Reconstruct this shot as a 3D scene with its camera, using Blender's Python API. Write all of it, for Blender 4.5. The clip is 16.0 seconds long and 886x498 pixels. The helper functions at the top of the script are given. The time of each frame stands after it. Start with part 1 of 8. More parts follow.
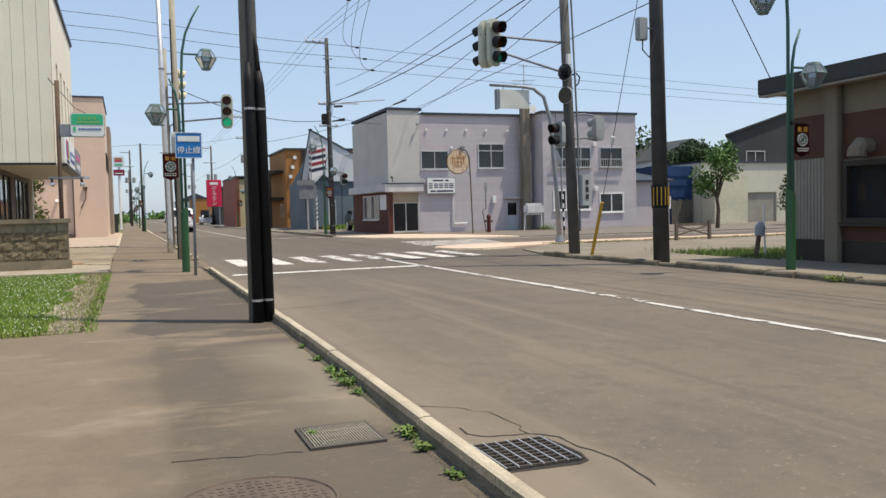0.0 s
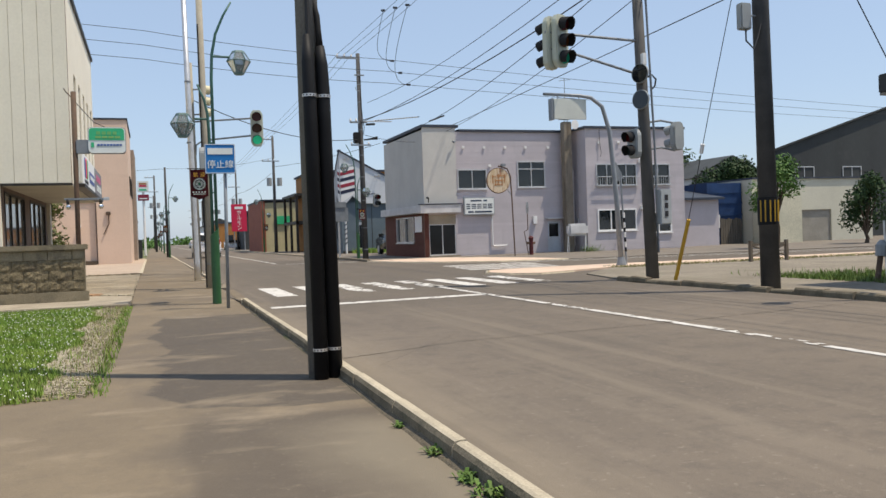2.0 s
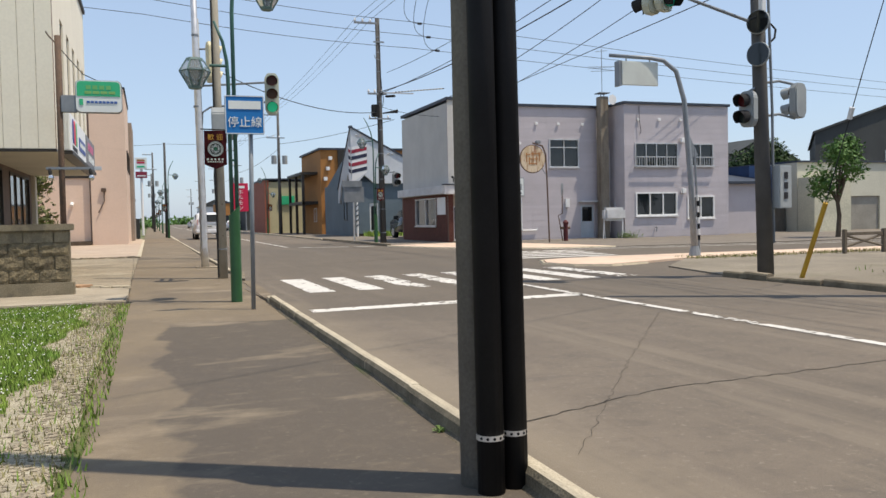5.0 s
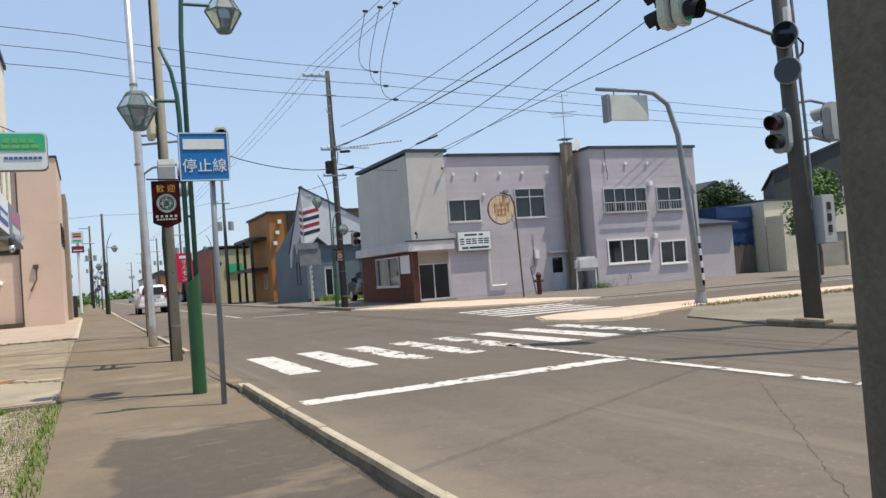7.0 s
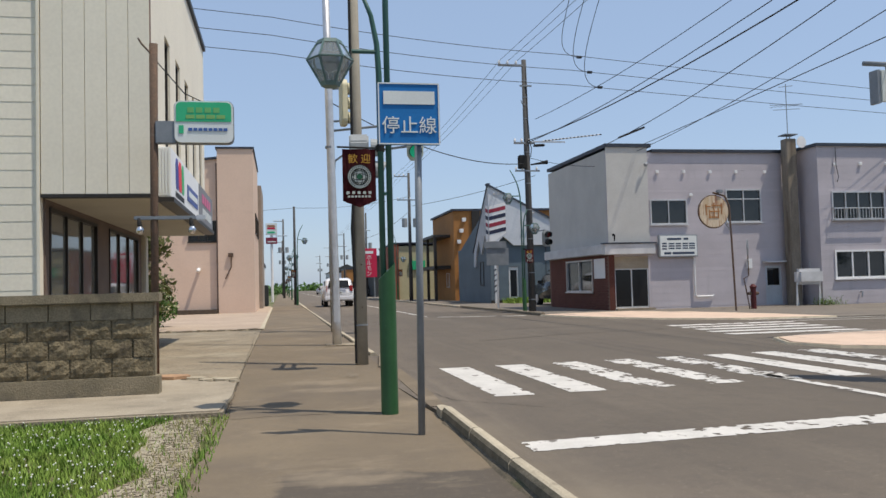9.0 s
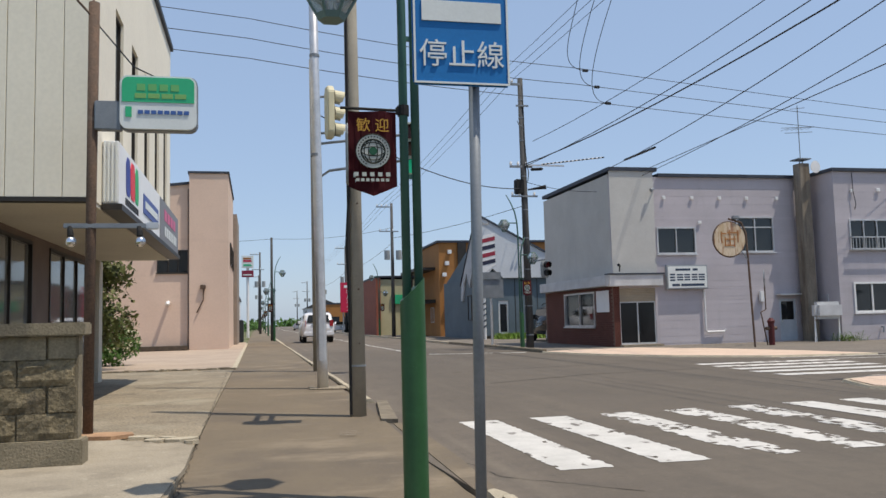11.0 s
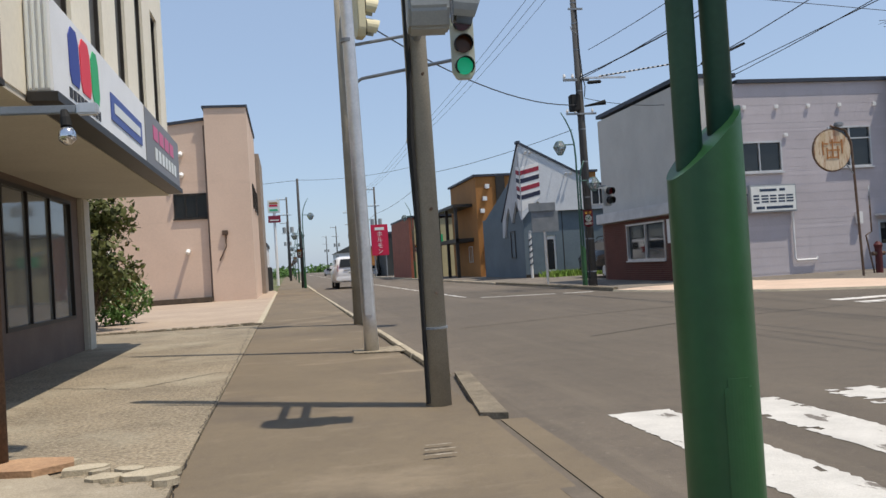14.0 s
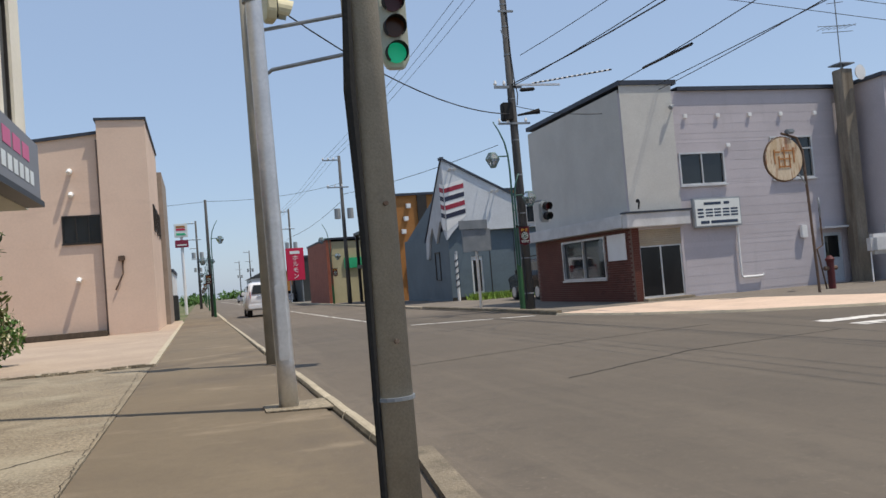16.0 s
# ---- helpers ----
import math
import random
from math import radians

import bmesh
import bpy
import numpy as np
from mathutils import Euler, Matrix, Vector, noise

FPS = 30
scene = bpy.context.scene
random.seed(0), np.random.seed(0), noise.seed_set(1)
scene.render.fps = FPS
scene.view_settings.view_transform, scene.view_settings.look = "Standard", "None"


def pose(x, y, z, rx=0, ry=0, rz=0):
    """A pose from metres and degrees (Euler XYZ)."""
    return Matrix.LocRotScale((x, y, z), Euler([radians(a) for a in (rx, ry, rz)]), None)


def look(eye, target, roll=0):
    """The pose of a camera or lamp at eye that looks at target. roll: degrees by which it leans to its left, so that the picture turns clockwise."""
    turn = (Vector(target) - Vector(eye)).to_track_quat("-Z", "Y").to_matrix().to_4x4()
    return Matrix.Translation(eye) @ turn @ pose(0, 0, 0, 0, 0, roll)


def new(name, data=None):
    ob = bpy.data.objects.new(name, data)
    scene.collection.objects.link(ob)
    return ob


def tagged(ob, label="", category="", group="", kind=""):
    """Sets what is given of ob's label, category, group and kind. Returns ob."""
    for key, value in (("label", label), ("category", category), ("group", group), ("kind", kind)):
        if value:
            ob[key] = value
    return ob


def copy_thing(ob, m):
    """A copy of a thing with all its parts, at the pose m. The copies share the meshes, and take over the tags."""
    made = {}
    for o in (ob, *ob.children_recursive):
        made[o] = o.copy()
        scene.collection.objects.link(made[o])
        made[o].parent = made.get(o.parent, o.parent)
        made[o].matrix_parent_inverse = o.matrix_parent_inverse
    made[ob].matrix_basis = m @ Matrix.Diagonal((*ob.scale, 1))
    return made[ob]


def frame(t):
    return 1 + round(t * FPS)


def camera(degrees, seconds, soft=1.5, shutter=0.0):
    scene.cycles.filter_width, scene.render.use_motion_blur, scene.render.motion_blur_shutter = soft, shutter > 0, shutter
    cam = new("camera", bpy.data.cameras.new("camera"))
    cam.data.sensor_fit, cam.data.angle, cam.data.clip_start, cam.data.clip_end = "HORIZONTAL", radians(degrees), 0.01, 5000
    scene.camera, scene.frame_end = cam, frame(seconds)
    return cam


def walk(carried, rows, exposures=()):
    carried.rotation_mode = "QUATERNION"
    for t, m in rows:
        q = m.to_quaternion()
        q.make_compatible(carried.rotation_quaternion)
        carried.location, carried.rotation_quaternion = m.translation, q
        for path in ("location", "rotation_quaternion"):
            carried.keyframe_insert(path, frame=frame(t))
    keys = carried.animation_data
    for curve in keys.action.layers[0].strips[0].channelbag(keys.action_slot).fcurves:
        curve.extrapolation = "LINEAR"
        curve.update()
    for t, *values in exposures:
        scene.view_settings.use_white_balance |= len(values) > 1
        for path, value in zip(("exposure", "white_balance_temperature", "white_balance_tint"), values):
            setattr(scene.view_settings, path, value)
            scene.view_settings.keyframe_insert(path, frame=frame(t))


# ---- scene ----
cam = camera(55.9, 16.0)
PATH = [
    (0, (-0.047, -1.225, 1.193), (0.658, 0.644, 1.101), -1.3),
    (0.5, (-0.081, -0.577, 1.2), (0.583, 1.31, 1.163), -0.6),
    (1, (-0.044, 0.025, 1.188), (0.609, 1.915, 1.146), -2.3),
    (1.5, (-0.067, 0.494, 1.154), (0.621, 2.371, 1.086), -2.6),
    (2, (-0.02, 1.282, 1.173), (0.638, 3.17, 1.137), -1.9),
    (2.5, (-0.05, 1.76, 1.179), (0.537, 3.672, 1.171), -1.1),
    (3, (-0.1, 2.37, 1.192), (0.431, 4.298, 1.182), -0.2),
    (3.5, (-0.101, 2.925, 1.18), (0.484, 4.837, 1.13), -0.5),
    (6, (-0.088, 6.224, 1.207), (0.622, 8.092, 1.122), -2.1),
    (6.5, (-0.086, 6.777, 1.197), (0.678, 8.625, 1.217), -3.7),
    (7, (-0.046, 7.41, 1.202), (0.741, 9.247, 1.26), -4.2),
    (7.5, (-0.025, 7.95, 1.194), (0.78, 9.781, 1.211), -3.9),
    (8, (0.016, 8.602, 1.208), (0.675, 10.489, 1.288), -3.1),
    (8.5, (0.043, 9.216, 1.196), (0.578, 11.142, 1.269), -2.5),
    (9, (0.107, 9.772, 1.208), (0.491, 11.733, 1.294), -1.5),
    (11.5, (0.126, 13.003, 1.131), (0.613, 14.935, 1.309), -1.2),
    (12, (0.182, 13.524, 1.121), (0.788, 15.427, 1.241), -0.8),
    (12.5, (0.16, 14.16, 1.126), (0.756, 16.066, 1.229), -0.2),
    (13, (0.198, 14.858, 1.14), (0.679, 16.794, 1.282), -3.4),
    (13.5, (0.225, 15.641, 1.142), (0.605, 17.601, 1.249), -4.2),
    (14, (0.212, 16.178, 1.132), (0.581, 18.144, 1.164), -3.6),
    (14.5, (0.237, 16.776, 1.154), (0.675, 18.728, 1.184), -3.5),
    (15, (0.307, 17.386, 1.17), (0.893, 19.298, 1.194), -4.0),
    (15.5, (0.4, 18.026, 1.192), (1.015, 19.929, 1.255), -4.5),
    (16, (0.461, 18.693, 1.172), (1.027, 20.61, 1.244), -4.7),
]
EXPOSURES = [(0, 0.19, 6900, 10), (3.5, 0.12, 6900, 10), (6, 0.26, 6850, 10), (7, 0.22, 6750, 10), (9, -0.04, 6600, 10), (11.5, -0.04, 6550, 10), (12, 0.06, 6550, 10), (12.5, -0.07, 6550, 10), (14, -0.02, 6650, 10), (16, -0.06, 6600, 10)]
walk(cam, [(t, look(eye, target, roll)) for t, eye, target, roll in PATH], EXPOSURES)

# world, sun
SUN_EL, SUN_AZ = 68.0, 121.0          # degrees; azimuth from +y towards +x
world = bpy.data.worlds.new("sky")
scene.world = world
world.use_nodes = True
wn = world.node_tree.nodes
sky = wn.new("ShaderNodeTexSky")
sky.sky_type, sky.sun_disc = "NISHITA", False
sky.sun_elevation, sky.sun_rotation = radians(SUN_EL), radians(SUN_AZ)
sky.air_density, sky.dust_density, sky.ozone_density, sky.altitude = 1.0, 0.8, 2.4, 10
haze = wn.new("ShaderNodeMix")          # thin summer haze evens out the sky
haze.data_type = "RGBA"
haze.inputs[0].default_value = 0.6
haze.inputs[7].default_value = (2.8, 3.7, 5.25, 1)
world.node_tree.links.new(sky.outputs[0], haze.inputs[6])
world.node_tree.links.new(haze.outputs[2], wn["Background"].inputs[0])
wn["Background"].inputs[1].default_value = 0.15
sun = new("sun", bpy.data.lights.new("sun", "SUN"))
sun.data.energy, sun.data.angle, sun.data.color = 4.25, radians(0.55), (1.0, 0.915, 0.79)
sd = Vector((math.sin(radians(SUN_AZ)) * math.cos(radians(SUN_EL)), math.cos(radians(SUN_AZ)) * math.cos(radians(SUN_EL)), math.sin(radians(SUN_EL))))
sun.matrix_world = look(sd * 60, (0, 0, 0))


# ---------- materials ----------
def mat(name, c, c2=None, scale=1.5, fine=60.0, rough=0.85, metal=0.0, bump=0.2, grain=0.12, rnd=0.0, spec=0.3, lo=0.38, hi=0.64, stretch=(1, 1, 1)):
    """Two-scale surface: broad patches between c and c2, fine grain, fine relief; rnd varies it from piece to piece."""
    m = bpy.data.materials.new(name)
    m.use_nodes = True
    nt = m.node_tree
    N, Lk = nt.nodes, nt.links
    b = N["Principled BSDF"]
    c2 = c2 or tuple(v * 0.82 for v in c)
    geo = N.new("ShaderNodeNewGeometry")
    mp = N.new("ShaderNodeMapping")
    mp.inputs["Scale"].default_value = stretch
    Lk.new(geo.outputs["Position"], mp.inputs[0])
    n1 = N.new("ShaderNodeTexNoise")
    n1.inputs["Scale"].default_value, n1.inputs["Detail"].default_value, n1.inputs["Roughness"].default_value = scale, 6, 0.6
    n2 = N.new("ShaderNodeTexNoise")
    n2.inputs["Scale"].default_value, n2.inputs["Detail"].default_value = fine, 4
    Lk.new(mp.outputs[0], n1.inputs["Vector"])
    Lk.new(mp.outputs[0], n2.inputs["Vector"])
    r1 = N.new("ShaderNodeMapRange")
    r1.inputs[1].default_value, r1.inputs[2].default_value = lo, hi
    Lk.new(n1.outputs[0], r1.inputs[0])
    mx = N.new("ShaderNodeMix")
    mx.data_type = "RGBA"
    mx.inputs[6].default_value, mx.inputs[7].default_value = (*c, 1), (*c2, 1)
    Lk.new(r1.outputs[0], mx.inputs[0])
    r2 = N.new("ShaderNodeMapRange")
    r2.inputs[1].default_value, r2.inputs[2].default_value = 0.3, 0.7
    r2.inputs[3].default_value, r2.inputs[4].default_value = 1 - grain, 1 + grain
    Lk.new(n2.outputs[0], r2.inputs[0])
    val = r2.outputs[0]
    if rnd:
        oi = N.new("ShaderNodeObjectInfo")
        r3 = N.new("ShaderNodeMapRange")
        r3.inputs[3].default_value, r3.inputs[4].default_value = 1 - rnd, 1 + rnd
        Lk.new(oi.outputs["Random"], r3.inputs[0])
        mu = N.new("ShaderNodeMath")
        mu.operation = "MULTIPLY"
        Lk.new(val, mu.inputs[0])
        Lk.new(r3.outputs[0], mu.inputs[1])
        val = mu.outputs[0]
    vm = N.new("ShaderNodeVectorMath")
    vm.operation = "SCALE"
    Lk.new(mx.outputs[2], vm.inputs[0])
    Lk.new(val, vm.inputs["Scale"])
    Lk.new(vm.outputs[0], b.inputs["Base Color"])
    b.inputs["Roughness"].default_value, b.inputs["Metallic"].default_value = rough, metal
    b.inputs["Specular IOR Level"].default_value = spec
    if bump:
        bp = N.new("ShaderNodeBump")
        bp.inputs["Strength"].default_value, bp.inputs["Distance"].default_value = bump, 0.02
        Lk.new(n2.outputs[0], bp.inputs["Height"])
        Lk.new(bp.outputs[0], b.inputs["Normal"])
    return m


def layer(m, c, scale, lo, hi, amount=1.0, detail=8, stretch=(1, 1, 1)):
    """Lays blotches of colour c over a material made by mat(): stains, dust, patches, wear."""
    nt = m.node_tree
    N, Lk = nt.nodes, nt.links
    b = N["Principled BSDF"]
    src = b.inputs["Base Color"].links[0].from_socket
    geo = N.new("ShaderNodeNewGeometry")
    mp = N.new("ShaderNodeMapping")
    mp.inputs["Scale"].default_value = stretch
    mp.inputs["Location"].default_value = (scale * 3.7, 5.1, 1.3)
    Lk.new(geo.outputs["Position"], mp.inputs[0])
    n = N.new("ShaderNodeTexNoise")
    n.inputs["Scale"].default_value, n.inputs["Detail"].default_value, n.inputs["Roughness"].default_value = scale, detail, 0.62
    Lk.new(mp.outputs[0], n.inputs["Vector"])
    r = N.new("ShaderNodeMapRange")
    r.inputs[1].default_value, r.inputs[2].default_value, r.inputs[4].default_value = lo, hi, amount
    Lk.new(n.outputs[0], r.inputs[0])
    mx = N.new("ShaderNodeMix")
    mx.data_type = "RGBA"
    mx.inputs[7].default_value = (*c, 1)
    Lk.new(r.outputs[0], mx.inputs[0])
    Lk.new(src, mx.inputs[6])
    Lk.new(mx.outputs[2], b.inputs["Base Color"])
    return m


def plain(name, c, rough=0.5, metal=0.0, spec=0.4, emit=0.0, trans=0.0):
    m = bpy.data.materials.new(name)
    m.use_nodes = True
    b = m.node_tree.nodes["Principled BSDF"]
    b.inputs["Base Color"].default_value = (*c, 1)
    b.inputs["Roughness"].default_value, b.inputs["Metallic"].default_value = rough, metal
    b.inputs["Specular IOR Level"].default_value = spec
    b.inputs["Transmission Weight"].default_value = trans
    if emit:
        b.inputs["Emission Color"].default_value, b.inputs["Emission Strength"].default_value = (*c, 1), emit
    return m


def leafy(name, c, c2):
    m = mat(name, c, c2, scale=1.2, fine=9, rough=0.6, bump=0, grain=0.35, spec=0.25)
    m.node_tree.nodes["Principled BSDF"].inputs["Subsurface Weight"].default_value = 0.0
    return m


ASPHALT = layer(layer(mat("asphalt", (0.1597, 0.132, 0.1031), (0.1298, 0.108, 0.0859), scale=0.35, fine=140, rough=0.9, bump=0.25, grain=0.16), (0.2163, 0.18, 0.1394), 0.5, 0.54, 0.72, 0.6, stretch=(1.6, 0.25, 1)), (0.0876, 0.078, 0.0688), 0.9, 0.63, 0.74, 0.5, stretch=(0.5, 1.6, 1))
ASPHALT = layer(layer(layer(ASPHALT, (0.0876, 0.076, 0.0649), 5, 0.48, 0.68, 0.42), (0.2781, 0.24, 0.191), 24, 0.59, 0.69, 0.5), (0.0721, 0.063, 0.0544), 40, 0.6, 0.68, 0.45)


def repair(m, c, x0, y0, y1, wobble, soft, amount, side=1):
    """A strip of colour c on one side of x0 (+1: towards +x), between y0 and y1, with a ragged outline."""
    nt = m.node_tree
    N, Lk = nt.nodes, nt.links
    b = N["Principled BSDF"]
    src = b.inputs["Base Color"].links[0].from_socket
    geo = N.new("ShaderNodeNewGeometry")
    sep = N.new("ShaderNodeSeparateXYZ")
    Lk.new(geo.outputs["Position"], sep.inputs[0])
    n = N.new("ShaderNodeTexNoise")
    n.inputs["Scale"].default_value, n.inputs["Detail"].default_value, n.inputs["Roughness"].default_value = 0.75, 9, 0.55
    Lk.new(geo.outputs["Position"], n.inputs["Vector"])

    def edge(socket, at, sign):
        a = N.new("ShaderNodeMath")
        a.operation = "MULTIPLY_ADD"
        Lk.new(n.outputs[0], a.inputs[0])
        a.inputs[1].default_value = wobble
        Lk.new(socket, a.inputs[2])
        r = N.new("ShaderNodeMapRange")
        k = at + wobble * 0.5
        r.inputs[1].default_value, r.inputs[2].default_value = k - soft * sign, k + soft * sign
        Lk.new(a.outputs[0], r.inputs[0])
        return r.outputs[0]
    fac = edge(sep.outputs[0], x0, side)
    for s in (edge(sep.outputs[1], y0, 1), edge(sep.outputs[1], y1, -1)):
        mu = N.new("ShaderNodeMath")
        mu.operation = "MULTIPLY"
        Lk.new(fac, mu.inputs[0])
        Lk.new(s, mu.inputs[1])
        fac = mu.outputs[0]
    am = N.new("ShaderNodeMath")
    am.operation = "MULTIPLY"
    Lk.new(fac, am.inputs[0])
    am.inputs[1].default_value = amount
    mx = N.new("ShaderNodeMix")
    mx.data_type = "RGBA"
    mx.inputs[7].default_value = (*c, 1)
    Lk.new(am.outputs[0], mx.inputs[0])
    Lk.new(src, mx.inputs[6])
    Lk.new(mx.outputs[2], b.inputs["Base Color"])
    return m


ASPHALT = repair(ASPHALT, (0.2472, 0.205, 0.148), 1.95, -60, 17.0, 0.9, 0.3, 0.5, side=-1)
ASPHALT = layer(layer(ASPHALT, (0.2163, 0.182, 0.1385), 1.3, 0.54, 0.68, 0.42, stretch=(2.6, 0.07, 1)), (0.0979, 0.083, 0.0669), 1.9, 0.55, 0.7, 0.4, stretch=(2.2, 0.06, 1))
ASPHALT = repair(ASPHALT, (0.0906, 0.077, 0.0611), 2.0, 14.0, 47.0, 3.0, 1.6, 0.5)
SIDEWALK = mat("sidewalk_asphalt", (0.1957, 0.155, 0.105), (0.1597, 0.127, 0.0888), scale=0.5, fine=150, rough=0.92, bump=0.25, grain=0.14)
SIDEWALK = layer(SIDEWALK, (0.1185, 0.097, 0.0764), 0.42, 0.5, 0.6, 0.65, stretch=(1.0, 0.62, 1))
SIDEWALK = repair(SIDEWALK, (0.0803, 0.068, 0.0563), 0.02, 7.4, 15.4, 1.15, 0.035, 0.86)
SIDEWALK = repair(SIDEWALK, (0.103, 0.087, 0.0707), 0.1, 1.5, 7.2, 2.2, 0.25, 0.7)
SIDEWALK = repair(SIDEWALK, (0.1185, 0.097, 0.0669), -0.6, 18.0, 34.0, 1.6, 0.8, 0.12)
SIDEWALK = repair(SIDEWALK, (0.1009, 0.082, 0.063), 0.13, -4.0, 7.0, 0.3, 0.04, 0.62)
SIDEWALK = layer(SIDEWALK, (0.2987, 0.24, 0.1671), 0.9, 0.56, 0.68, 0.55, stretch=(0.7, 1.3, 1))
SIDEWALK = layer(SIDEWALK, (0.1339, 0.108, 0.0812), 9, 0.5, 0.66, 0.35)
SIDEWALK = repair(SIDEWALK, (0.2787, 0.24, 0.1719), 0.84, 3.4, 6.6, 1.5, 0.3, 0.45)
SIDEWALK = layer(SIDEWALK, (0.2781, 0.235, 0.1719), 28, 0.6, 0.68, 0.26)
SIDEWALK = layer(SIDEWALK, (0.2575, 0.21, 0.148), 2.6, 0.6, 0.72, 0.4, stretch=(0.5, 1.4, 1))
CONCRETE = layer(mat("old_concrete", (0.3, 0.255, 0.185), (0.225, 0.19, 0.14), scale=1.2, fine=38, rough=0.95, bump=0.6, grain=0.42), (0.16, 0.14, 0.11), 2.5, 0.58, 0.68, 0.6)
KERB = layer(mat("kerb_concrete", (0.47, 0.41, 0.305), (0.38, 0.33, 0.245), scale=3, fine=80, rough=0.93, bump=0.35, grain=0.16, rnd=0.09), (0.2, 0.17, 0.13), 5, 0.6, 0.7, 0.6)
KERB_FACE = layer(mat("darker_kerb_face", (0.19, 0.162, 0.115), (0.12, 0.104, 0.072), scale=4, fine=70, rough=0.95, bump=0.4, grain=0.25), (0.22, 0.19, 0.14), 6, 0.58, 0.7, 0.5)
KERB_OLD = layer(mat("crumbling_kerb", (0.22, 0.185, 0.135), (0.15, 0.127, 0.095), scale=3, fine=60, rough=0.96, bump=0.5, grain=0.25, rnd=0.2), (0.09, 0.08, 0.06), 4, 0.55, 0.68, 0.6)
PALE_POLE = layer(mat("pale_pole_concrete", (0.33, 0.302, 0.245), (0.265, 0.243, 0.198), scale=2, fine=90, rough=0.9, bump=0.2, grain=0.1), (0.17, 0.15, 0.125), 3, 0.58, 0.7, 0.5, stretch=(2, 2, 0.25))
POLE = layer(mat("pole_concrete", (0.1, 0.098, 0.096), (0.08, 0.079, 0.078), scale=2, fine=90, rough=0.9, bump=0.2, grain=0.1), (0.13, 0.115, 0.1), 3, 0.58, 0.7, 0.5, stretch=(2, 2, 0.25))
GRAVEL = layer(mat("gravel_lot", (0.235, 0.205, 0.16), (0.18, 0.157, 0.122), scale=0.6, fine=60, rough=0.95, bump=0.5, grain=0.3), (0.16, 0.15, 0.09), 0.8, 0.56, 0.7, 0.6)
BEIGE = layer(mat("beige_paving", (0.62, 0.47, 0.36), (0.55, 0.41, 0.31), scale=1, fine=40, rough=0.9, bump=0.2, grain=0.12), (0.42, 0.33, 0.26), 2.0, 0.56, 0.7, 0.5)
PAINT = layer(mat("road_paint", (0.6, 0.578, 0.535), (0.5, 0.482, 0.445), scale=3, fine=90, rough=0.75, bump=0.2, grain=0.07), (0.15, 0.13, 0.11), 3.0, 0.6, 0.635, 0.95, stretch=(1.6, 0.7, 1))
PAINT_WORN = layer(mat("worn_road_paint", (0.72, 0.69, 0.64), (0.6, 0.57, 0.52), scale=3, fine=90, rough=0.8, bump=0.2, grain=0.08), (0.14, 0.12, 0.1), 2.4, 0.52, 0.57, 0.95, stretch=(1.7, 0.6, 1))
AGGREGATE = layer(layer(layer(mat("exposed_aggregate", (0.275, 0.228, 0.162), (0.215, 0.18, 0.13), scale=0.9, fine=34, rough=0.95, bump=0.7, grain=0.4), (0.46, 0.41, 0.32), 46, 0.56, 0.63, 0.45), (0.4, 0.36, 0.27), 0.8, 0.52, 0.66, 0.5), (0.12, 0.1, 0.075), 1.7, 0.58, 0.7, 0.5)
APRON = layer(layer(mat("apron_concrete", (0.36, 0.31, 0.235), (0.28, 0.24, 0.18), scale=1.4, fine=70, rough=0.93, bump=0.3, grain=0.16), (0.2, 0.17, 0.13), 2.4, 0.55, 0.68, 0.55), (0.48, 0.43, 0.34), 9, 0.6, 0.7, 0.5)
SANDY = layer(layer(mat("sandy_gravel", (0.36, 0.32, 0.235), (0.27, 0.24, 0.175), scale=3, fine=60, rough=0.96, bump=0.6, grain=0.3), (0.16, 0.17, 0.07), 2.2, 0.57, 0.68, 0.6), (0.5, 0.46, 0.37), 30, 0.58, 0.66, 0.6)
CRACK = mat("crack", (0.05, 0.043, 0.036), rough=1, fine=50)
SOIL = layer(mat("field_ground", (0.12, 0.14, 0.06), (0.18, 0.16, 0.1), scale=0.15, fine=20, rough=0.95, bump=0.4, grain=0.3), (0.06, 0.1, 0.03), 0.08, 0.45, 0.6, 0.7)
LAWN = layer(mat("lawn_soil", (0.085, 0.105, 0.03), (0.13, 0.12, 0.06), scale=1.2, fine=30, rough=0.95, bump=0.6, grain=0.3), (0.25, 0.22, 0.14), 1.0, 0.6, 0.72, 0.7)
LAVENDER = layer(mat("lavender_siding", (0.49, 0.453, 0.476), (0.445, 0.412, 0.433), scale=0.8, fine=25, rough=0.7, bump=0.08, grain=0.05, rnd=0.045), (0.33, 0.31, 0.32), 1.6, 0.58, 0.76, 0.4, stretch=(1, 1, 0.2))
LAV_PLASTER = layer(mat("pale_grey_plaster", (0.53, 0.525, 0.495), (0.475, 0.47, 0.445), scale=0.7, fine=35, rough=0.85, bump=0.15, grain=0.06), (0.42, 0.4, 0.4), 1.2, 0.58, 0.75, 0.35, stretch=(1, 1, 0.15))
LAV_TRIM = mat("pale_trim", (0.6, 0.6, 0.6), rough=0.6, grain=0.04, fine=20)
ROOFEDGE = mat("dark_roof_edging", (0.045, 0.055, 0.075), rough=0.55, grain=0.1, fine=20)
BRICK = layer(mat("red_brown_tile", (0.115, 0.037, 0.026), (0.088, 0.028, 0.02), scale=2, fine=40, rough=0.75, bump=0.15, rnd=0.16), (0.1, 0.04, 0.03), 2, 0.6, 0.7, 0.4)
MORTAR = mat("mortar", (0.2, 0.13, 0.1), fine=80)
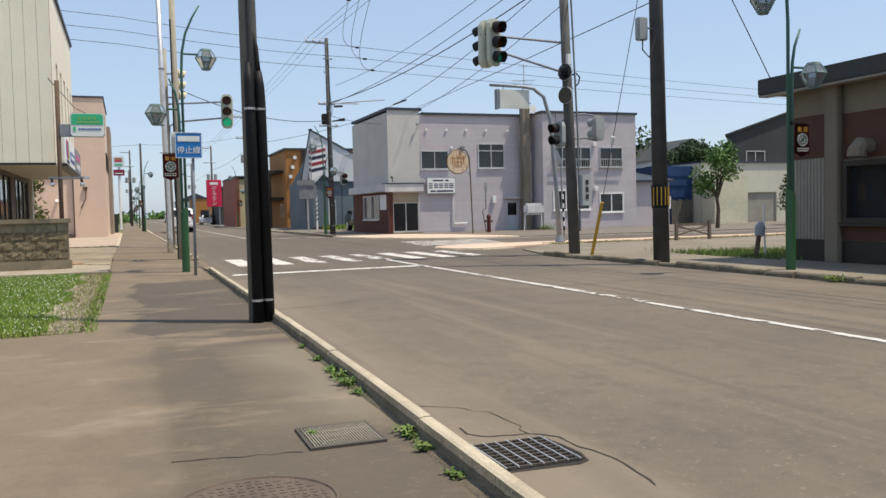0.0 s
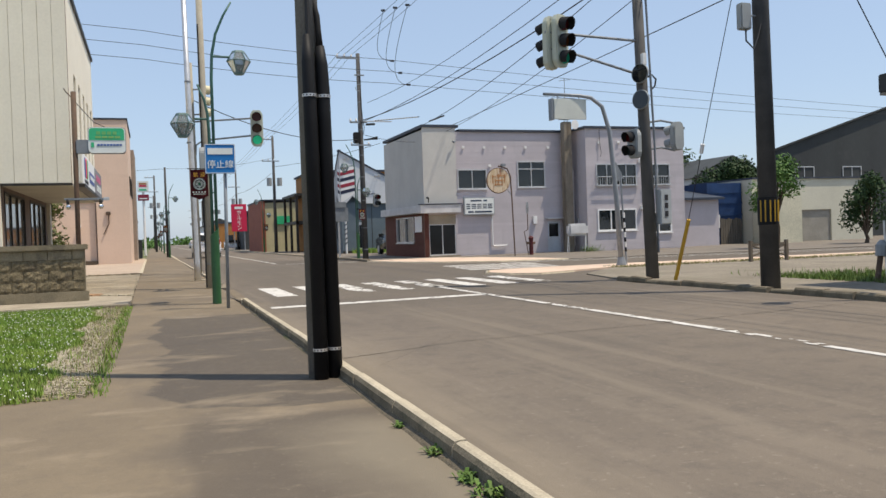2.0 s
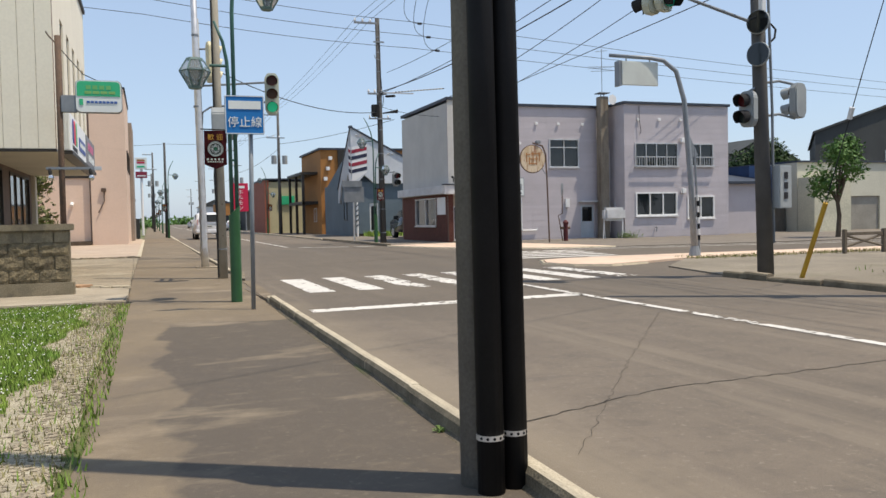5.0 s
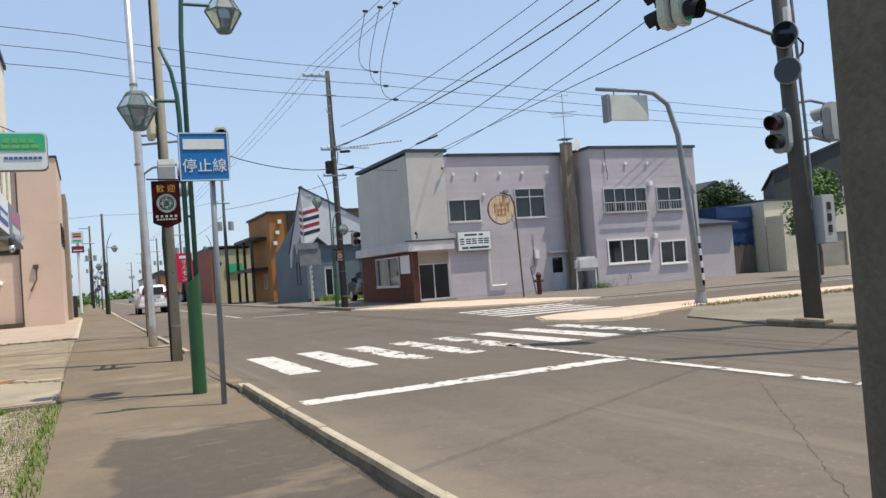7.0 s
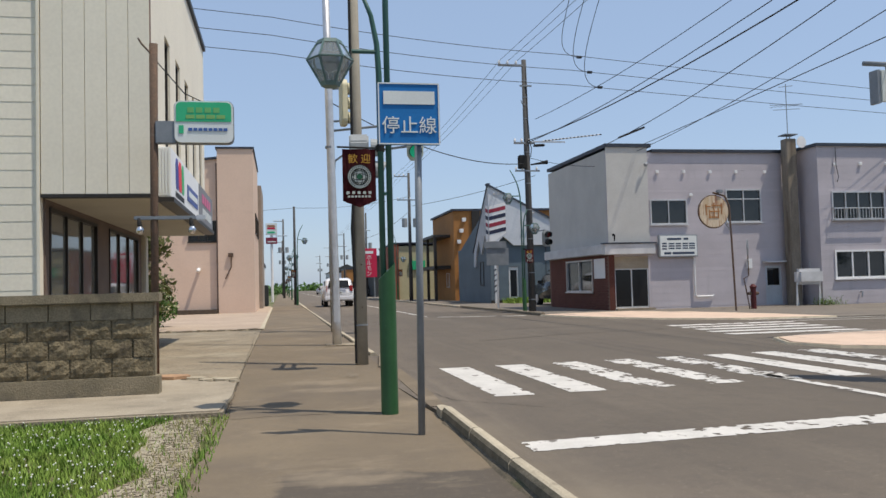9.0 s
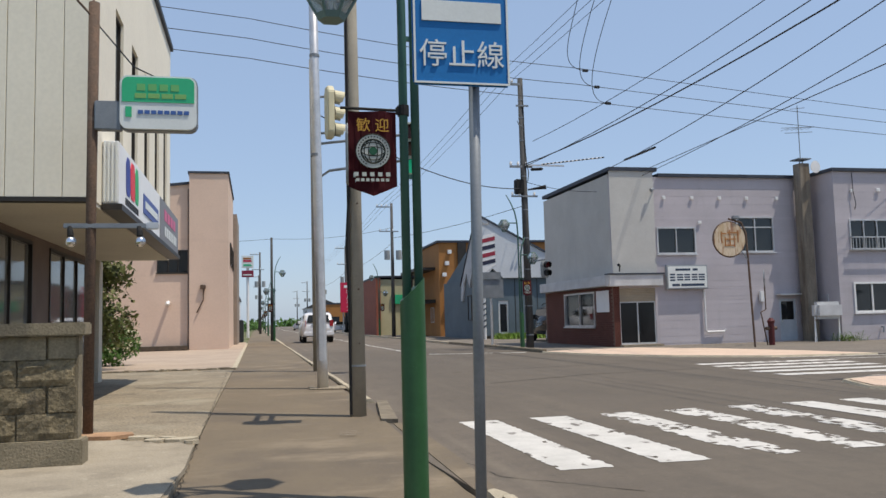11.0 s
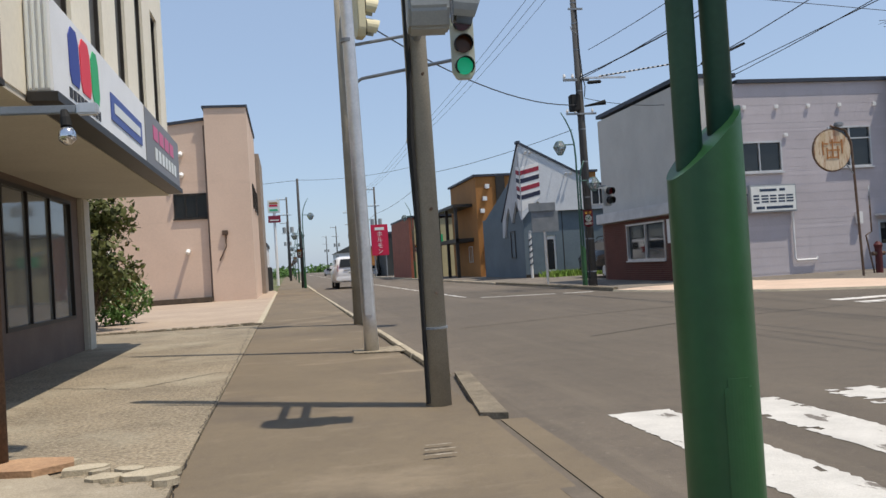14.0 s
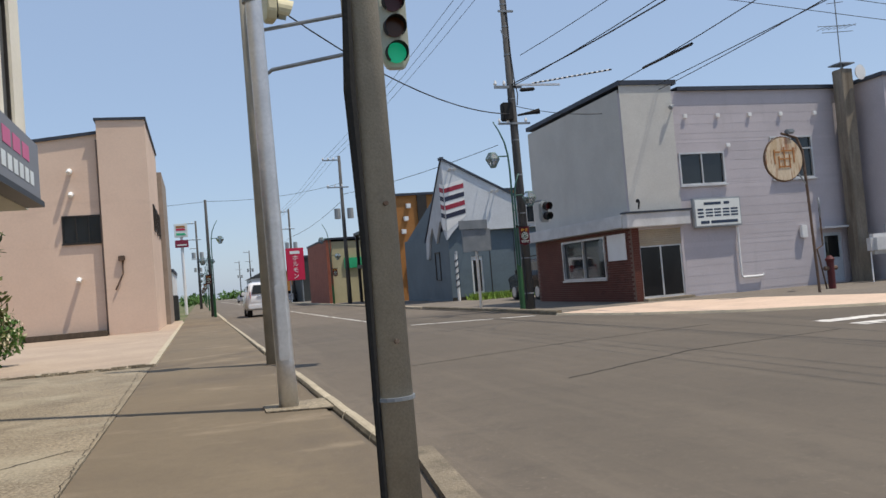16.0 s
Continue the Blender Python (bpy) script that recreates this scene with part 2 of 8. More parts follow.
CREAM = layer(mat("cream_cladding", (0.82, 0.765, 0.63), (0.77, 0.715, 0.59), scale=0.5, fine=20, rough=0.65, bump=0.05, grain=0.035, rnd=0.02), (0.48, 0.45, 0.36), 1.2, 0.6, 0.8, 0.3, stretch=(1, 1, 0.12))
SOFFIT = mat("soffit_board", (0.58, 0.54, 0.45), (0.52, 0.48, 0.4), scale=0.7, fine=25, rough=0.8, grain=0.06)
PINK = layer(layer(mat("pink_stucco", (0.70, 0.525, 0.41), (0.645, 0.48, 0.375), scale=0.35, fine=14, rough=0.92, bump=0.1, grain=0.03), (0.45, 0.32, 0.25), 0.8, 0.56, 0.75, 0.35, stretch=(0.35, 0.35, 1.6)), (0.66, 0.52, 0.42), 1.2, 0.62, 0.72, 0.4)
MAROON_WALL = mat("brown_wall", (0.17, 0.125, 0.1), (0.14, 0.1, 0.08), rough=0.7, grain=0.1)
BLOCK = layer(mat("split_face_block", (0.215, 0.175, 0.108), (0.11, 0.092, 0.06), scale=9, fine=34, rough=0.95, bump=0.9, grain=0.3, rnd=0.16), (0.11, 0.09, 0.065), 2.2, 0.54, 0.66, 0.7)
CAP = layer(mat("wall_cap_concrete", (0.26, 0.22, 0.15), (0.2, 0.17, 0.115), scale=3, fine=50, rough=0.95, bump=0.4, grain=0.2), (0.1, 0.09, 0.07), 2.5, 0.54, 0.66, 0.6)
GREEN = layer(mat("green_pole_paint", (0.025, 0.1, 0.034), (0.018, 0.076, 0.026), scale=3, fine=30, rough=0.42, bump=0.05, grain=0.06, spec=0.5), (0.07, 0.12, 0.05), 3, 0.58, 0.75, 0.4, stretch=(2, 2, 0.3))
GREEN_GREY = mat("grey_green_pole_paint", (0.05, 0.13, 0.105), (0.04, 0.105, 0.09), scale=3, rough=0.45, grain=0.06, bump=0.03)
STEEL = mat("galvanised_steel", (0.66, 0.65, 0.64), (0.56, 0.555, 0.55), scale=4, fine=30, rough=0.42, metal=0.75, bump=0.04, grain=0.06)
GREYSTEEL = mat("grey_painted_steel", (0.25, 0.27, 0.29), (0.2, 0.22, 0.24), scale=3, rough=0.5, metal=0.2, bump=0.03, grain=0.06)
RUST = layer(mat("rusty_steel", (0.1, 0.07, 0.052), (0.14, 0.088, 0.06), scale=6, fine=50, rough=0.85, bump=0.3, grain=0.2), (0.3, 0.26, 0.22), 4, 0.6, 0.7, 0.5)
BLACK = mat("black_plastic_cover", (0.009, 0.0095, 0.011), (0.014, 0.015, 0.017), scale=2, rough=0.6, bump=0.03, grain=0.1, spec=0.2)
DARKPOLE = layer(mat("dark_pole_cover", (0.048, 0.049, 0.05), (0.065, 0.065, 0.065), scale=3, fine=60, rough=0.7, bump=0.2, grain=0.12), (0.1, 0.1, 0.098), 2, 0.6, 0.72, 0.35, stretch=(2, 2, 0.3))
OLDPOLE = layer(mat("weathered_pole", (0.15, 0.148, 0.138), (0.19, 0.187, 0.174), scale=3, fine=60, rough=0.85, bump=0.25, grain=0.14), (0.11, 0.108, 0.1), 2, 0.55, 0.75, 0.4, stretch=(2, 2, 0.3))
YELLOW = mat("yellow_guard", (0.55, 0.33, 0.03), (0.42, 0.25, 0.04), rough=0.6, grain=0.1)
SIGNALBODY = layer(mat("signal_housing", (0.52, 0.54, 0.44), (0.47, 0.49, 0.41), scale=3, rough=0.55, bump=0.03, grain=0.04), (0.3, 0.28, 0.2), 4, 0.6, 0.75, 0.4)
CREAMBODY = mat("cream_signal_housing", (0.62, 0.57, 0.38), (0.55, 0.5, 0.33), rough=0.55, grain=0.05, bump=0.03)
GREYBODY = mat("grey_signal_housing", (0.33, 0.35, 0.35), (0.27, 0.29, 0.3), rough=0.55, grain=0.05, bump=0.03)
DARK = mat("dark_interior", (0.02, 0.02, 0.022), rough=0.9, grain=0.1)
ROOM = mat("room_wall", (0.12, 0.11, 0.1), rough=0.9)
BLACKRUB = mat("black_rubber", (0.02, 0.02, 0.02), rough=0.8, fine=40)
WIRE = plain("cable_black", (0.022, 0.023, 0.026), rough=0.7)
WHITE = mat("white_paint", (0.78, 0.78, 0.77), (0.72, 0.72, 0.71), rough=0.5, grain=0.03, bump=0.02)
ALU = mat("aluminium_frame", (0.62, 0.62, 0.62), rough=0.45, metal=0.5, grain=0.04, bump=0)
BRONZE = mat("dark_bronze_frame", (0.05, 0.045, 0.04), rough=0.5, metal=0.4, grain=0.05, bump=0)
CURTAIN = mat("pale_curtain", (0.55, 0.54, 0.5), (0.42, 0.41, 0.39), scale=3, fine=9, rough=0.9, stretch=(8, 8, 0.3), grain=0.2)
MAROON = mat("maroon_cloth", (0.10, 0.016, 0.022), (0.085, 0.013, 0.018), scale=3, fine=120, rough=0.85, grain=0.1)
GOLD = plain("gold_print", (0.55, 0.3, 0.04), rough=0.6)
SILVERP = plain("pale_print", (0.5, 0.52, 0.48), rough=0.5)
SIGNBLUE = mat("sign_blue", (0.012, 0.17, 0.46), (0.011, 0.15, 0.42), rough=0.45, grain=0.04, bump=0.02)
SIGNGREEN = mat("sign_green", (0.04, 0.46, 0.22), (0.036, 0.41, 0.2), rough=0.4, grain=0.04, bump=0)
SIGNWHITE = mat("sign_white", (0.74, 0.77, 0.75), (0.68, 0.71, 0.69), rough=0.4, grain=0.03, bump=0)
RED = mat("red_panel", (0.55, 0.02, 0.07), (0.5, 0.02, 0.06), rough=0.5, grain=0.05, bump=0)
ORANGE = layer(mat("ochre_cladding", (0.37, 0.17, 0.05), (0.32, 0.145, 0.045), scale=0.6, fine=12, rough=0.75, grain=0.08, bump=0.1), (0.24, 0.12, 0.05), 0.9, 0.58, 0.7, 0.4)
BLUEGREY = layer(mat("blue_grey_cladding", (0.125, 0.165, 0.195), (0.105, 0.14, 0.168), scale=0.6, fine=14, rough=0.7, grain=0.06, bump=0.05), (0.11, 0.14, 0.16), 1.0, 0.58, 0.72, 0.4)
PALEBLUE = mat("pale_grey_cladding", (0.60, 0.63, 0.66), (0.55, 0.58, 0.61), scale=0.8, fine=14, rough=0.7, grain=0.05, bump=0.04)
YELLOWISH = mat("yellowish_wall", (0.5, 0.46, 0.29), (0.43, 0.4, 0.25), scale=0.6, fine=12, rough=0.85, grain=0.08)
DARKCLAD = layer(mat("dark_cladding", (0.05, 0.055, 0.055), (0.04, 0.043, 0.044), scale=0.6, fine=14, rough=0.7, grain=0.08, bump=0.05, stretch=(1, 1, 0.2)), (0.08, 0.08, 0.08), 0.6, 0.55, 0.7, 0.4)
BLUESHEET = mat("blue_sheeting", (0.012, 0.036, 0.102), (0.016, 0.05, 0.14), scale=1.4, rough=0.6, grain=0.1)
TRUNK = mat("bark", (0.11, 0.085, 0.06), (0.08, 0.06, 0.045), scale=5, fine=30, rough=0.95, bump=0.6, grain=0.25, stretch=(2, 2, 0.4))
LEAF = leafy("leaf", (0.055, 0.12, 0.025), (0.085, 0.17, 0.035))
LEAF_DARK = leafy("dark_leaf", (0.022, 0.048, 0.015), (0.04, 0.075, 0.022))
GRASS = leafy("grass", (0.135, 0.235, 0.034), (0.2, 0.28, 0.05))
WEED = leafy("weed_leaf", (0.085, 0.15, 0.03), (0.13, 0.19, 0.045))
OLIVE = leafy("olive_leaf", (0.07, 0.085, 0.024), (0.115, 0.12, 0.036))
DRYGRASS = leafy("dry_grass", (0.27, 0.24, 0.11), (0.2, 0.21, 0.08))
FLOWER = plain("white_clover", (0.75, 0.75, 0.68), rough=0.8)
CARWHITE = plain("white_car_paint", (0.72, 0.73, 0.75), rough=0.18, spec=0.6)
CARDARK = plain("dark_car_paint", (0.015, 0.017, 0.02), rough=0.2, spec=0.6)
CARSILVER = plain("silver_car_paint", (0.45, 0.46, 0.48), rough=0.25, metal=0.4)
REDLENS = plain("red_lens", (0.35, 0.01, 0.015), rough=0.15, spec=0.6)
CHROME = plain("chrome", (0.7, 0.7, 0.72), rough=0.15, metal=1.0)
GLASS = plain("window_glass", (0.028, 0.034, 0.04), rough=0.04, spec=0.6, trans=0.35)
STOREGLASS = plain("store_glass", (0.36, 0.36, 0.34), rough=0.05, spec=0.5, trans=0.55)
CARGLASS = plain("tinted_car_glass", (0.012, 0.014, 0.016), rough=0.05, spec=0.6)
LAMPGLASS = plain("lantern_glass", (0.36, 0.42, 0.45), rough=0.2, spec=0.5, trans=0.7)
GREENLIGHT = plain("lit_green_lens", (0.01, 0.5, 0.26), rough=0.3, emit=0.35)
LENSRED = plain("unlit_red_lens", (0.09, 0.012, 0.014), rough=0.25)
LENSAMBER = plain("unlit_amber_lens", (0.10, 0.035, 0.012), rough=0.25)
DIMGREEN = plain("dim_green_lens", (0.01, 0.2, 0.13), rough=0.25, emit=0.12)
LENSDARK = plain("dark_lens", (0.02, 0.03, 0.03), rough=0.25)
INK = plain("dark_print", (0.03, 0.03, 0.035), rough=0.6)
RUSTSIGN = layer(mat("rust_stained_sign", (0.62, 0.53, 0.4), (0.5, 0.38, 0.24), scale=4, fine=30, rough=0.8, grain=0.1, stretch=(1.5, 1.5, 0.35)), (0.27, 0.09, 0.03), 5, 0.5, 0.6, 0.75, stretch=(1.6, 1.6, 0.3))


# ---------- building helpers ----------
ORIGIN = {}


def root_of(ob):
    while ob.parent:
        ob = ob.parent
    return ob


def thing(name, at, label, category, group="", kind=""):
    e = new(name)
    e.empty_display_size = 0.2
    e.location = at
    ORIGIN[e] = Vector(at)
    return tagged(e, label, category, group, kind)


def finish(bm, name, material, smooth=False):
    me = bpy.data.meshes.new(name)
    bmesh.ops.recalc_face_normals(bm, faces=bm.faces)
    bm.to_mesh(me)
    bm.free()
    me.materials.append(material)
    if smooth:
        me.polygons.foreach_set("use_smooth", [True] * len(me.polygons))
    return me


def part(name, bm, material, parent, label="", smooth=False):
    """bm is in world coordinates; the mesh hangs under a thing or a part."""
    o = ORIGIN[root_of(parent)]
    bm.transform(Matrix.Translation(-o))
    ob = new(name, finish(bm, name, material, smooth))
    ob.parent = parent
    if label:
        ob["label"] = label
    return ob


def solo(name, bm, material, label, category="", group="", kind="", smooth=False, base=None):
    """One top-level mesh object, with its origin at base."""
    if base:
        bm.transform(Matrix.Translation(-Vector(base)))
    ob = new(name, finish(bm, name, material, smooth))
    if base:
        ob.location = base
    ORIGIN[ob] = Vector(base or (0, 0, 0))
    return tagged(ob, label, category, group, kind)


def B():
    return bmesh.new()


def box(bm, x0, x1, y0, y1, z0, z1, bevel=0.0):
    vs = [bm.verts.new((x, y, z)) for z in (z0, z1) for x, y in ((x0, y0), (x1, y0), (x1, y1), (x0, y1))]
    fs = [bm.faces.new([vs[i] for i in q]) for q in ((3, 2, 1, 0), (4, 5, 6, 7), (0, 1, 5, 4), (1, 2, 6, 5), (2, 3, 7, 6), (3, 0, 4, 7))]
    if bevel:
        es = list({e for f in fs for e in f.edges})
        bmesh.ops.bevel(bm, geom=es, offset=bevel, segments=2, affect="EDGES")
    return bm


def ring_tube(bm, pts, radii, n=10, cap=True):
    """A tube through points, with a radius at each."""
    pts = [Vector(p) for p in pts]
    if not hasattr(radii, "__len__"):
        radii = [radii] * len(pts)
    rings = []
    ref = None
    for i, p in enumerate(pts):
        d = (pts[min(i + 1, len(pts) - 1)] - pts[max(i - 1, 0)]).normalized()
        if ref is None:
            ref = Vector((1, 0, 0)) if abs(d.x) < 0.9 else Vector((0, 1, 0))
        u = (ref - d * ref.dot(d)).normalized()
        ref = u
        v = d.cross(u)
        rings.append([bm.verts.new(p + (u * math.cos(a) + v * math.sin(a)) * radii[i]) for a in [2 * math.pi * k / n for k in range(n)]])
    for a, b in zip(rings, rings[1:]):
        for k in range(n):
            bm.faces.new((a[k], a[(k + 1) % n], b[(k + 1) % n], b[k]))
    if cap:
        bm.faces.new(rings[0][::-1])
        bm.faces.new(rings[-1])
    return bm


def rod(bm, p0, p1, r0, r1=None, n=12):
    return ring_tube(bm, [p0, p1], [r0, r0 if r1 is None else r1], n)


def prism(bm, poly, axis, a0, a1):
    """Extrudes a 2D outline along an axis: 'x' takes (y, z), 'y' takes (x, z), 'z' takes (x, y)."""
    put = {"x": lambda p, a: (a, p[0], p[1]), "y": lambda p, a: (p[0], a, p[1]), "z": lambda p, a: (p[0], p[1], a)}[axis]
    lo = [bm.verts.new(put(p, a0)) for p in poly]
    hi = [bm.verts.new(put(p, a1)) for p in poly]
    n = len(poly)
    bm.faces.new(lo[::-1])
    bm.faces.new(hi)
    for i in range(n):
        bm.faces.new((lo[i], lo[(i + 1) % n], hi[(i + 1) % n], hi[i]))
    return bm


def disc(bm, c, normal, r, depth, n=20):
    nrm = Vector(normal).normalized()
    return rod(bm, Vector(c) - nrm * depth / 2, Vector(c) + nrm * depth / 2, r, r, n)


def bands(u0, u1, z0, z1, holes):
    """Rectangles that fill u0..u1 by z0..z1 but for the holes (u0, u1, z0, z1)."""
    zs = sorted({z0, z1, *[min(max(h[k], z0), z1) for h in holes for k in (2, 3)]})
    out = []
    for a, b in zip(zs, zs[1:]):
        mid, cur = (a + b) / 2, u0
        for h in sorted(h for h in holes if h[2] < mid < h[3] and h[1] > u0 and h[0] < u1):
            if h[0] > cur:
                out.append((cur, h[0], a, b))
            cur = max(cur, h[1])
        if cur < u1:
            out.append((cur, u1, a, b))
    return out


def pierced(bm, put, d0, d1, u0, u1, z0, z1, holes):
    """One connected wall of thickness d0..d1 with openings cut through it."""
    clip = [(max(h[0], u0), min(h[1], u1), max(h[2], z0), min(h[3], z1)) for h in holes]
    us = sorted({u0, u1, *[h[k] for h in clip for k in (0, 1)]})
    zs = sorted({z0, z1, *[h[k] for h in clip for k in (2, 3)]})
    vs = {}

    def v(i, j, d):
        if (i, j, d) not in vs:
            vs[i, j, d] = bm.verts.new(put(us[i], d, zs[j]))
        return vs[i, j, d]
    solid = {(i, j) for i in range(len(us) - 1) for j in range(len(zs) - 1)
             if not any(h[0] < (us[i] + us[i + 1]) / 2 < h[1] and h[2] < (zs[j] + zs[j + 1]) / 2 < h[3] for h in clip)}
    for i, j in solid:
        for d in (d0, d1):
            bm.faces.new((v(i, j, d), v(i + 1, j, d), v(i + 1, j + 1, d), v(i, j + 1, d)))
        for ni, nj, a, b in ((i - 1, j, (i, j), (i, j + 1)), (i + 1, j, (i + 1, j), (i + 1, j + 1)), (i, j - 1, (i, j), (i + 1, j)), (i, j + 1, (i, j + 1), (i + 1, j + 1))):
            if (ni, nj) not in solid:
                bm.faces.new((v(*a, d0), v(*b, d0), v(*b, d1), v(*a, d1)))
    return bm


def wall_y(bm, y0, y1, u0, u1, z0, z1, holes=()):
    return pierced(bm, lambda u, d, z: (u, d, z), y0, y1, u0, u1, z0, z1, holes)


def wall_x(bm, x0, x1, u0, u1, z0, z1, holes=()):
    return pierced(bm, lambda u, d, z: (d, u, z), x0, x1, u0, u1, z0, z1, holes)


def sheet(bm, poly, z, step=0):
    f = bm.faces.new([bm.verts.new((x, y, z)) for x, y in poly])
    bmesh.ops.triangulate(bm, faces=[f])
    return bm


def slab(name, poly, z0, z1, material, label, category):
    return solo(name, prism(B(), poly, "z", z0, z1), material, label, category, kind="structure")


def window(parent, name, face, at, u0, u1, z0, z1, panes=2, frame_mat=ALU, t=0.05, deep=0.12, out=0.03, curtain=None, sill=True, transom=0.0, glass=None):
    """A sliding window set into a wall. face: '-y' or '-x' or '+x'; at: the wall's outer face."""
    sgn = -1 if face[0] == "-" else 1

    def bx(bm, a, b, d0, d1, c, d):
        lo, hi = sorted((at + sgn * d0, at + sgn * d1))
        return box(bm, a, b, lo, hi, c, d) if face[1] == "y" else box(bm, lo, hi, a, b, c, d)
    lo, hi = sorted((at + sgn * out, at - sgn * deep))
    inner = [(u0 + t, u1 - t, z0 + t, z1 - t)]
    win = part(name, (wall_y if face[1] == "y" else wall_x)(B(), lo, hi, u0, u1, z0, z1, inner), frame_mat, parent)
    w = (u1 - u0 - 2 * t) / panes
    for i in range(1, panes):
        part("mullion", bx(B(), u0 + t + i * w - t * 0.4, u0 + t + i * w + t * 0.4, out - 0.02, -deep * 0.6, z0 + t, z1 - t), frame_mat, win)
    if transom:
        part("transom", bx(B(), u0 + t, u1 - t, out - 0.015, -deep * 0.6, transom - t * 0.4, transom + t * 0.4), frame_mat, win)
    for i in range(panes):
        gb = bx(B(), u0 + t + i * w, u0 + t + (i + 1) * w, -deep * 0.35, -deep * 0.35 - 0.008, z0 + t, z1 - t)
        part("pane", gb, glass or GLASS, win)
    if sill:
        part("sill", bx(B(), u0 - 0.04, u1 + 0.04, out + 0.05, out - 0.01, z0 - 0.05, z0 - 0.003), frame_mat, win)
    if curtain:
        for a, b in curtain:
            part("curtain", bx(B(), u0 + (u1 - u0) * a, u0 + (u1 - u0) * b, -deep - 0.05, -deep - 0.07, z0 + 0.02, z1 - 0.02), CURTAIN, win)
    return win


def letters(body, size, material, parent, at, facing="-y", depth=0.004, name="lettering"):
    """Flat raised characters, centred on a point."""
    cu = bpy.data.curves.new("lettering", "FONT")
    cu.body, cu.size, cu.align_x, cu.align_y, cu.extrude = body, size, "CENTER", "CENTER", depth
    tmp = bpy.data.objects.new("lettering", cu)
    scene.collection.objects.link(tmp)
    bpy.context.view_layer.update()
    me = bpy.data.meshes.new_from_object(tmp.evaluated_get(bpy.context.evaluated_depsgraph_get()))
    bpy.data.objects.remove(tmp)
    me.materials.clear()
    me.materials.append(material)
    ob = new(name, me)
    ob.parent = parent
    rz = {"-y": 0, "+x": 90, "-x": -90, "+y": 180}[facing]
    p = Vector(at) - ORIGIN[root_of(parent)]
    ob.matrix_basis = pose(*p, 90, 0, rz)
    return ob


# ---------- ground ----------
solo("ground", sheet(B(), [(-900, -400), (900, -400), (900, 1600), (-900, 1600)], -0.14), SOIL, "flat grassy ground reaching to the horizon", "ground", kind="structure")
solo("road", prism(B(), [(1.3, -60), (9.75, -60), (9.75, 17.2), (160, 12), (160, 60), (30, 45), (9.3, 45), (9.3, 420), (1.5, 420), (1.5, 24), (1.45, 20), (1.58, 17.7), (1.57, 15), (1.56, 12), (1.52, 8), (1.46, 4), (1.4, 2)], "z", -0.05, 0.0), ASPHALT, "weathered grey-brown asphalt road with faint tyre marks", "road", kind="structure")


def dip(y):
    """The sidewalk lies lower before the crossing than at it."""
    k = min(1.0, max(0.0, (y - 18.0) / 5.0))
    return -0.055 * (1 - k * k * (3 - 2 * k))


sw = B()
rows = []
for y in [-60, -20, 0, 2, 4, 8, 9.2] + [9.5 + 0.5 * k for k in range(17)] + [18.16, 22, 60, 420]:
    right = float(np.interp(y, [-60, 2, 4, 8, 12, 17.5, 18.6, 22, 420], [1.3, 1.36, 1.43, 1.49, 1.53, 1.56, 1.5, 1.55, 1.58]))
    left = -1.6 if y <= 18.1 else -0.45
    rows.append((y, [sw.verts.new((x, y, dip(y) - 0.03)) for x in (left, right)], sw.verts.new((-16, y, dip(y) - 0.03)) if y <= 9.2 else None))
for (y0, a, f0), (y1, b, f1) in zip(rows, rows[1:]):
    sw.faces.new((a[0], a[1], b[1], b[0]))
    if f0 and f1:
        sw.faces.new((f0, a[0], b[0], f1))
up_geom = bmesh.ops.extrude_face_region(sw, geom=list(sw.faces))["geom"]
bmesh.ops.translate(sw, verts=[v for v in up_geom if isinstance(v, bmesh.types.BMVert)], vec=(0, 0, 0.06))
bmesh.ops.recalc_face_normals(sw, faces=list(sw.faces))
solo("sidewalk", sw, SIDEWALK, "patched brown asphalt sidewalk with worn dusty areas", "sidewalk", kind="structure")
slab("lawn_ground", [(-16, 18.15), (-16, 8.3)] + [(-1.7 + 0.1 * k, 8.22 + 0.05 * math.sin(k * 1.3)) for k in range(10)] + [(-0.52 + 0.05 * math.sin(y * 0.9) + 0.035 * math.sin(y * 2.7), y) for y in np.arange(8.4, 18.2, 0.2)], -0.055, 0.036, LAWN, "grassy soil beside the sidewalk", "lawn")
slab("driveway", [(-3.3, 18.17), (-0.46, 18.17), (-0.46, 34.6), (-9, 35.6), (-9, 32.2), (-3.3, 32.2)], -0.055, 0.034, AGGREGATE, "rough cracked concrete driveway beside the sidewalk", "driveway")
slab("forecourt", [(-14, 35.7), (-9, 35.7), (-0.5, 34.75), (-0.5, 68), (-14, 68)], -0.055, 0.06, mat("pinkish_concrete", (0.43, 0.34, 0.26), (0.37, 0.29, 0.225), scale=0.6, fine=40, rough=0.95, bump=0.3, grain=0.15), "pinkish concrete forecourt with a broken edge", "forecourt")
slab("lot", [(9.95, -60), (60, -60), (60, 21.2), (30, 22.4), (12.6, 22.7), (10.6, 20.5), (9.9, 17.6)], -0.055, 0.03, GRAVEL, "dusty gravel lot with patches of weeds", "lot")
slab("pavement_corner", [(8.95, 23.1), (9.2, 22.1), (9.8, 21.6), (12.6, 22.75), (30, 22.45), (60, 21.25), (60, 22.9), (30, 23.9), (13.3, 24.7), (10.4, 24.75), (9.4, 24.2)], -0.055, 0.05, BEIGE, "beige paved corner of the pavement", "pavement")
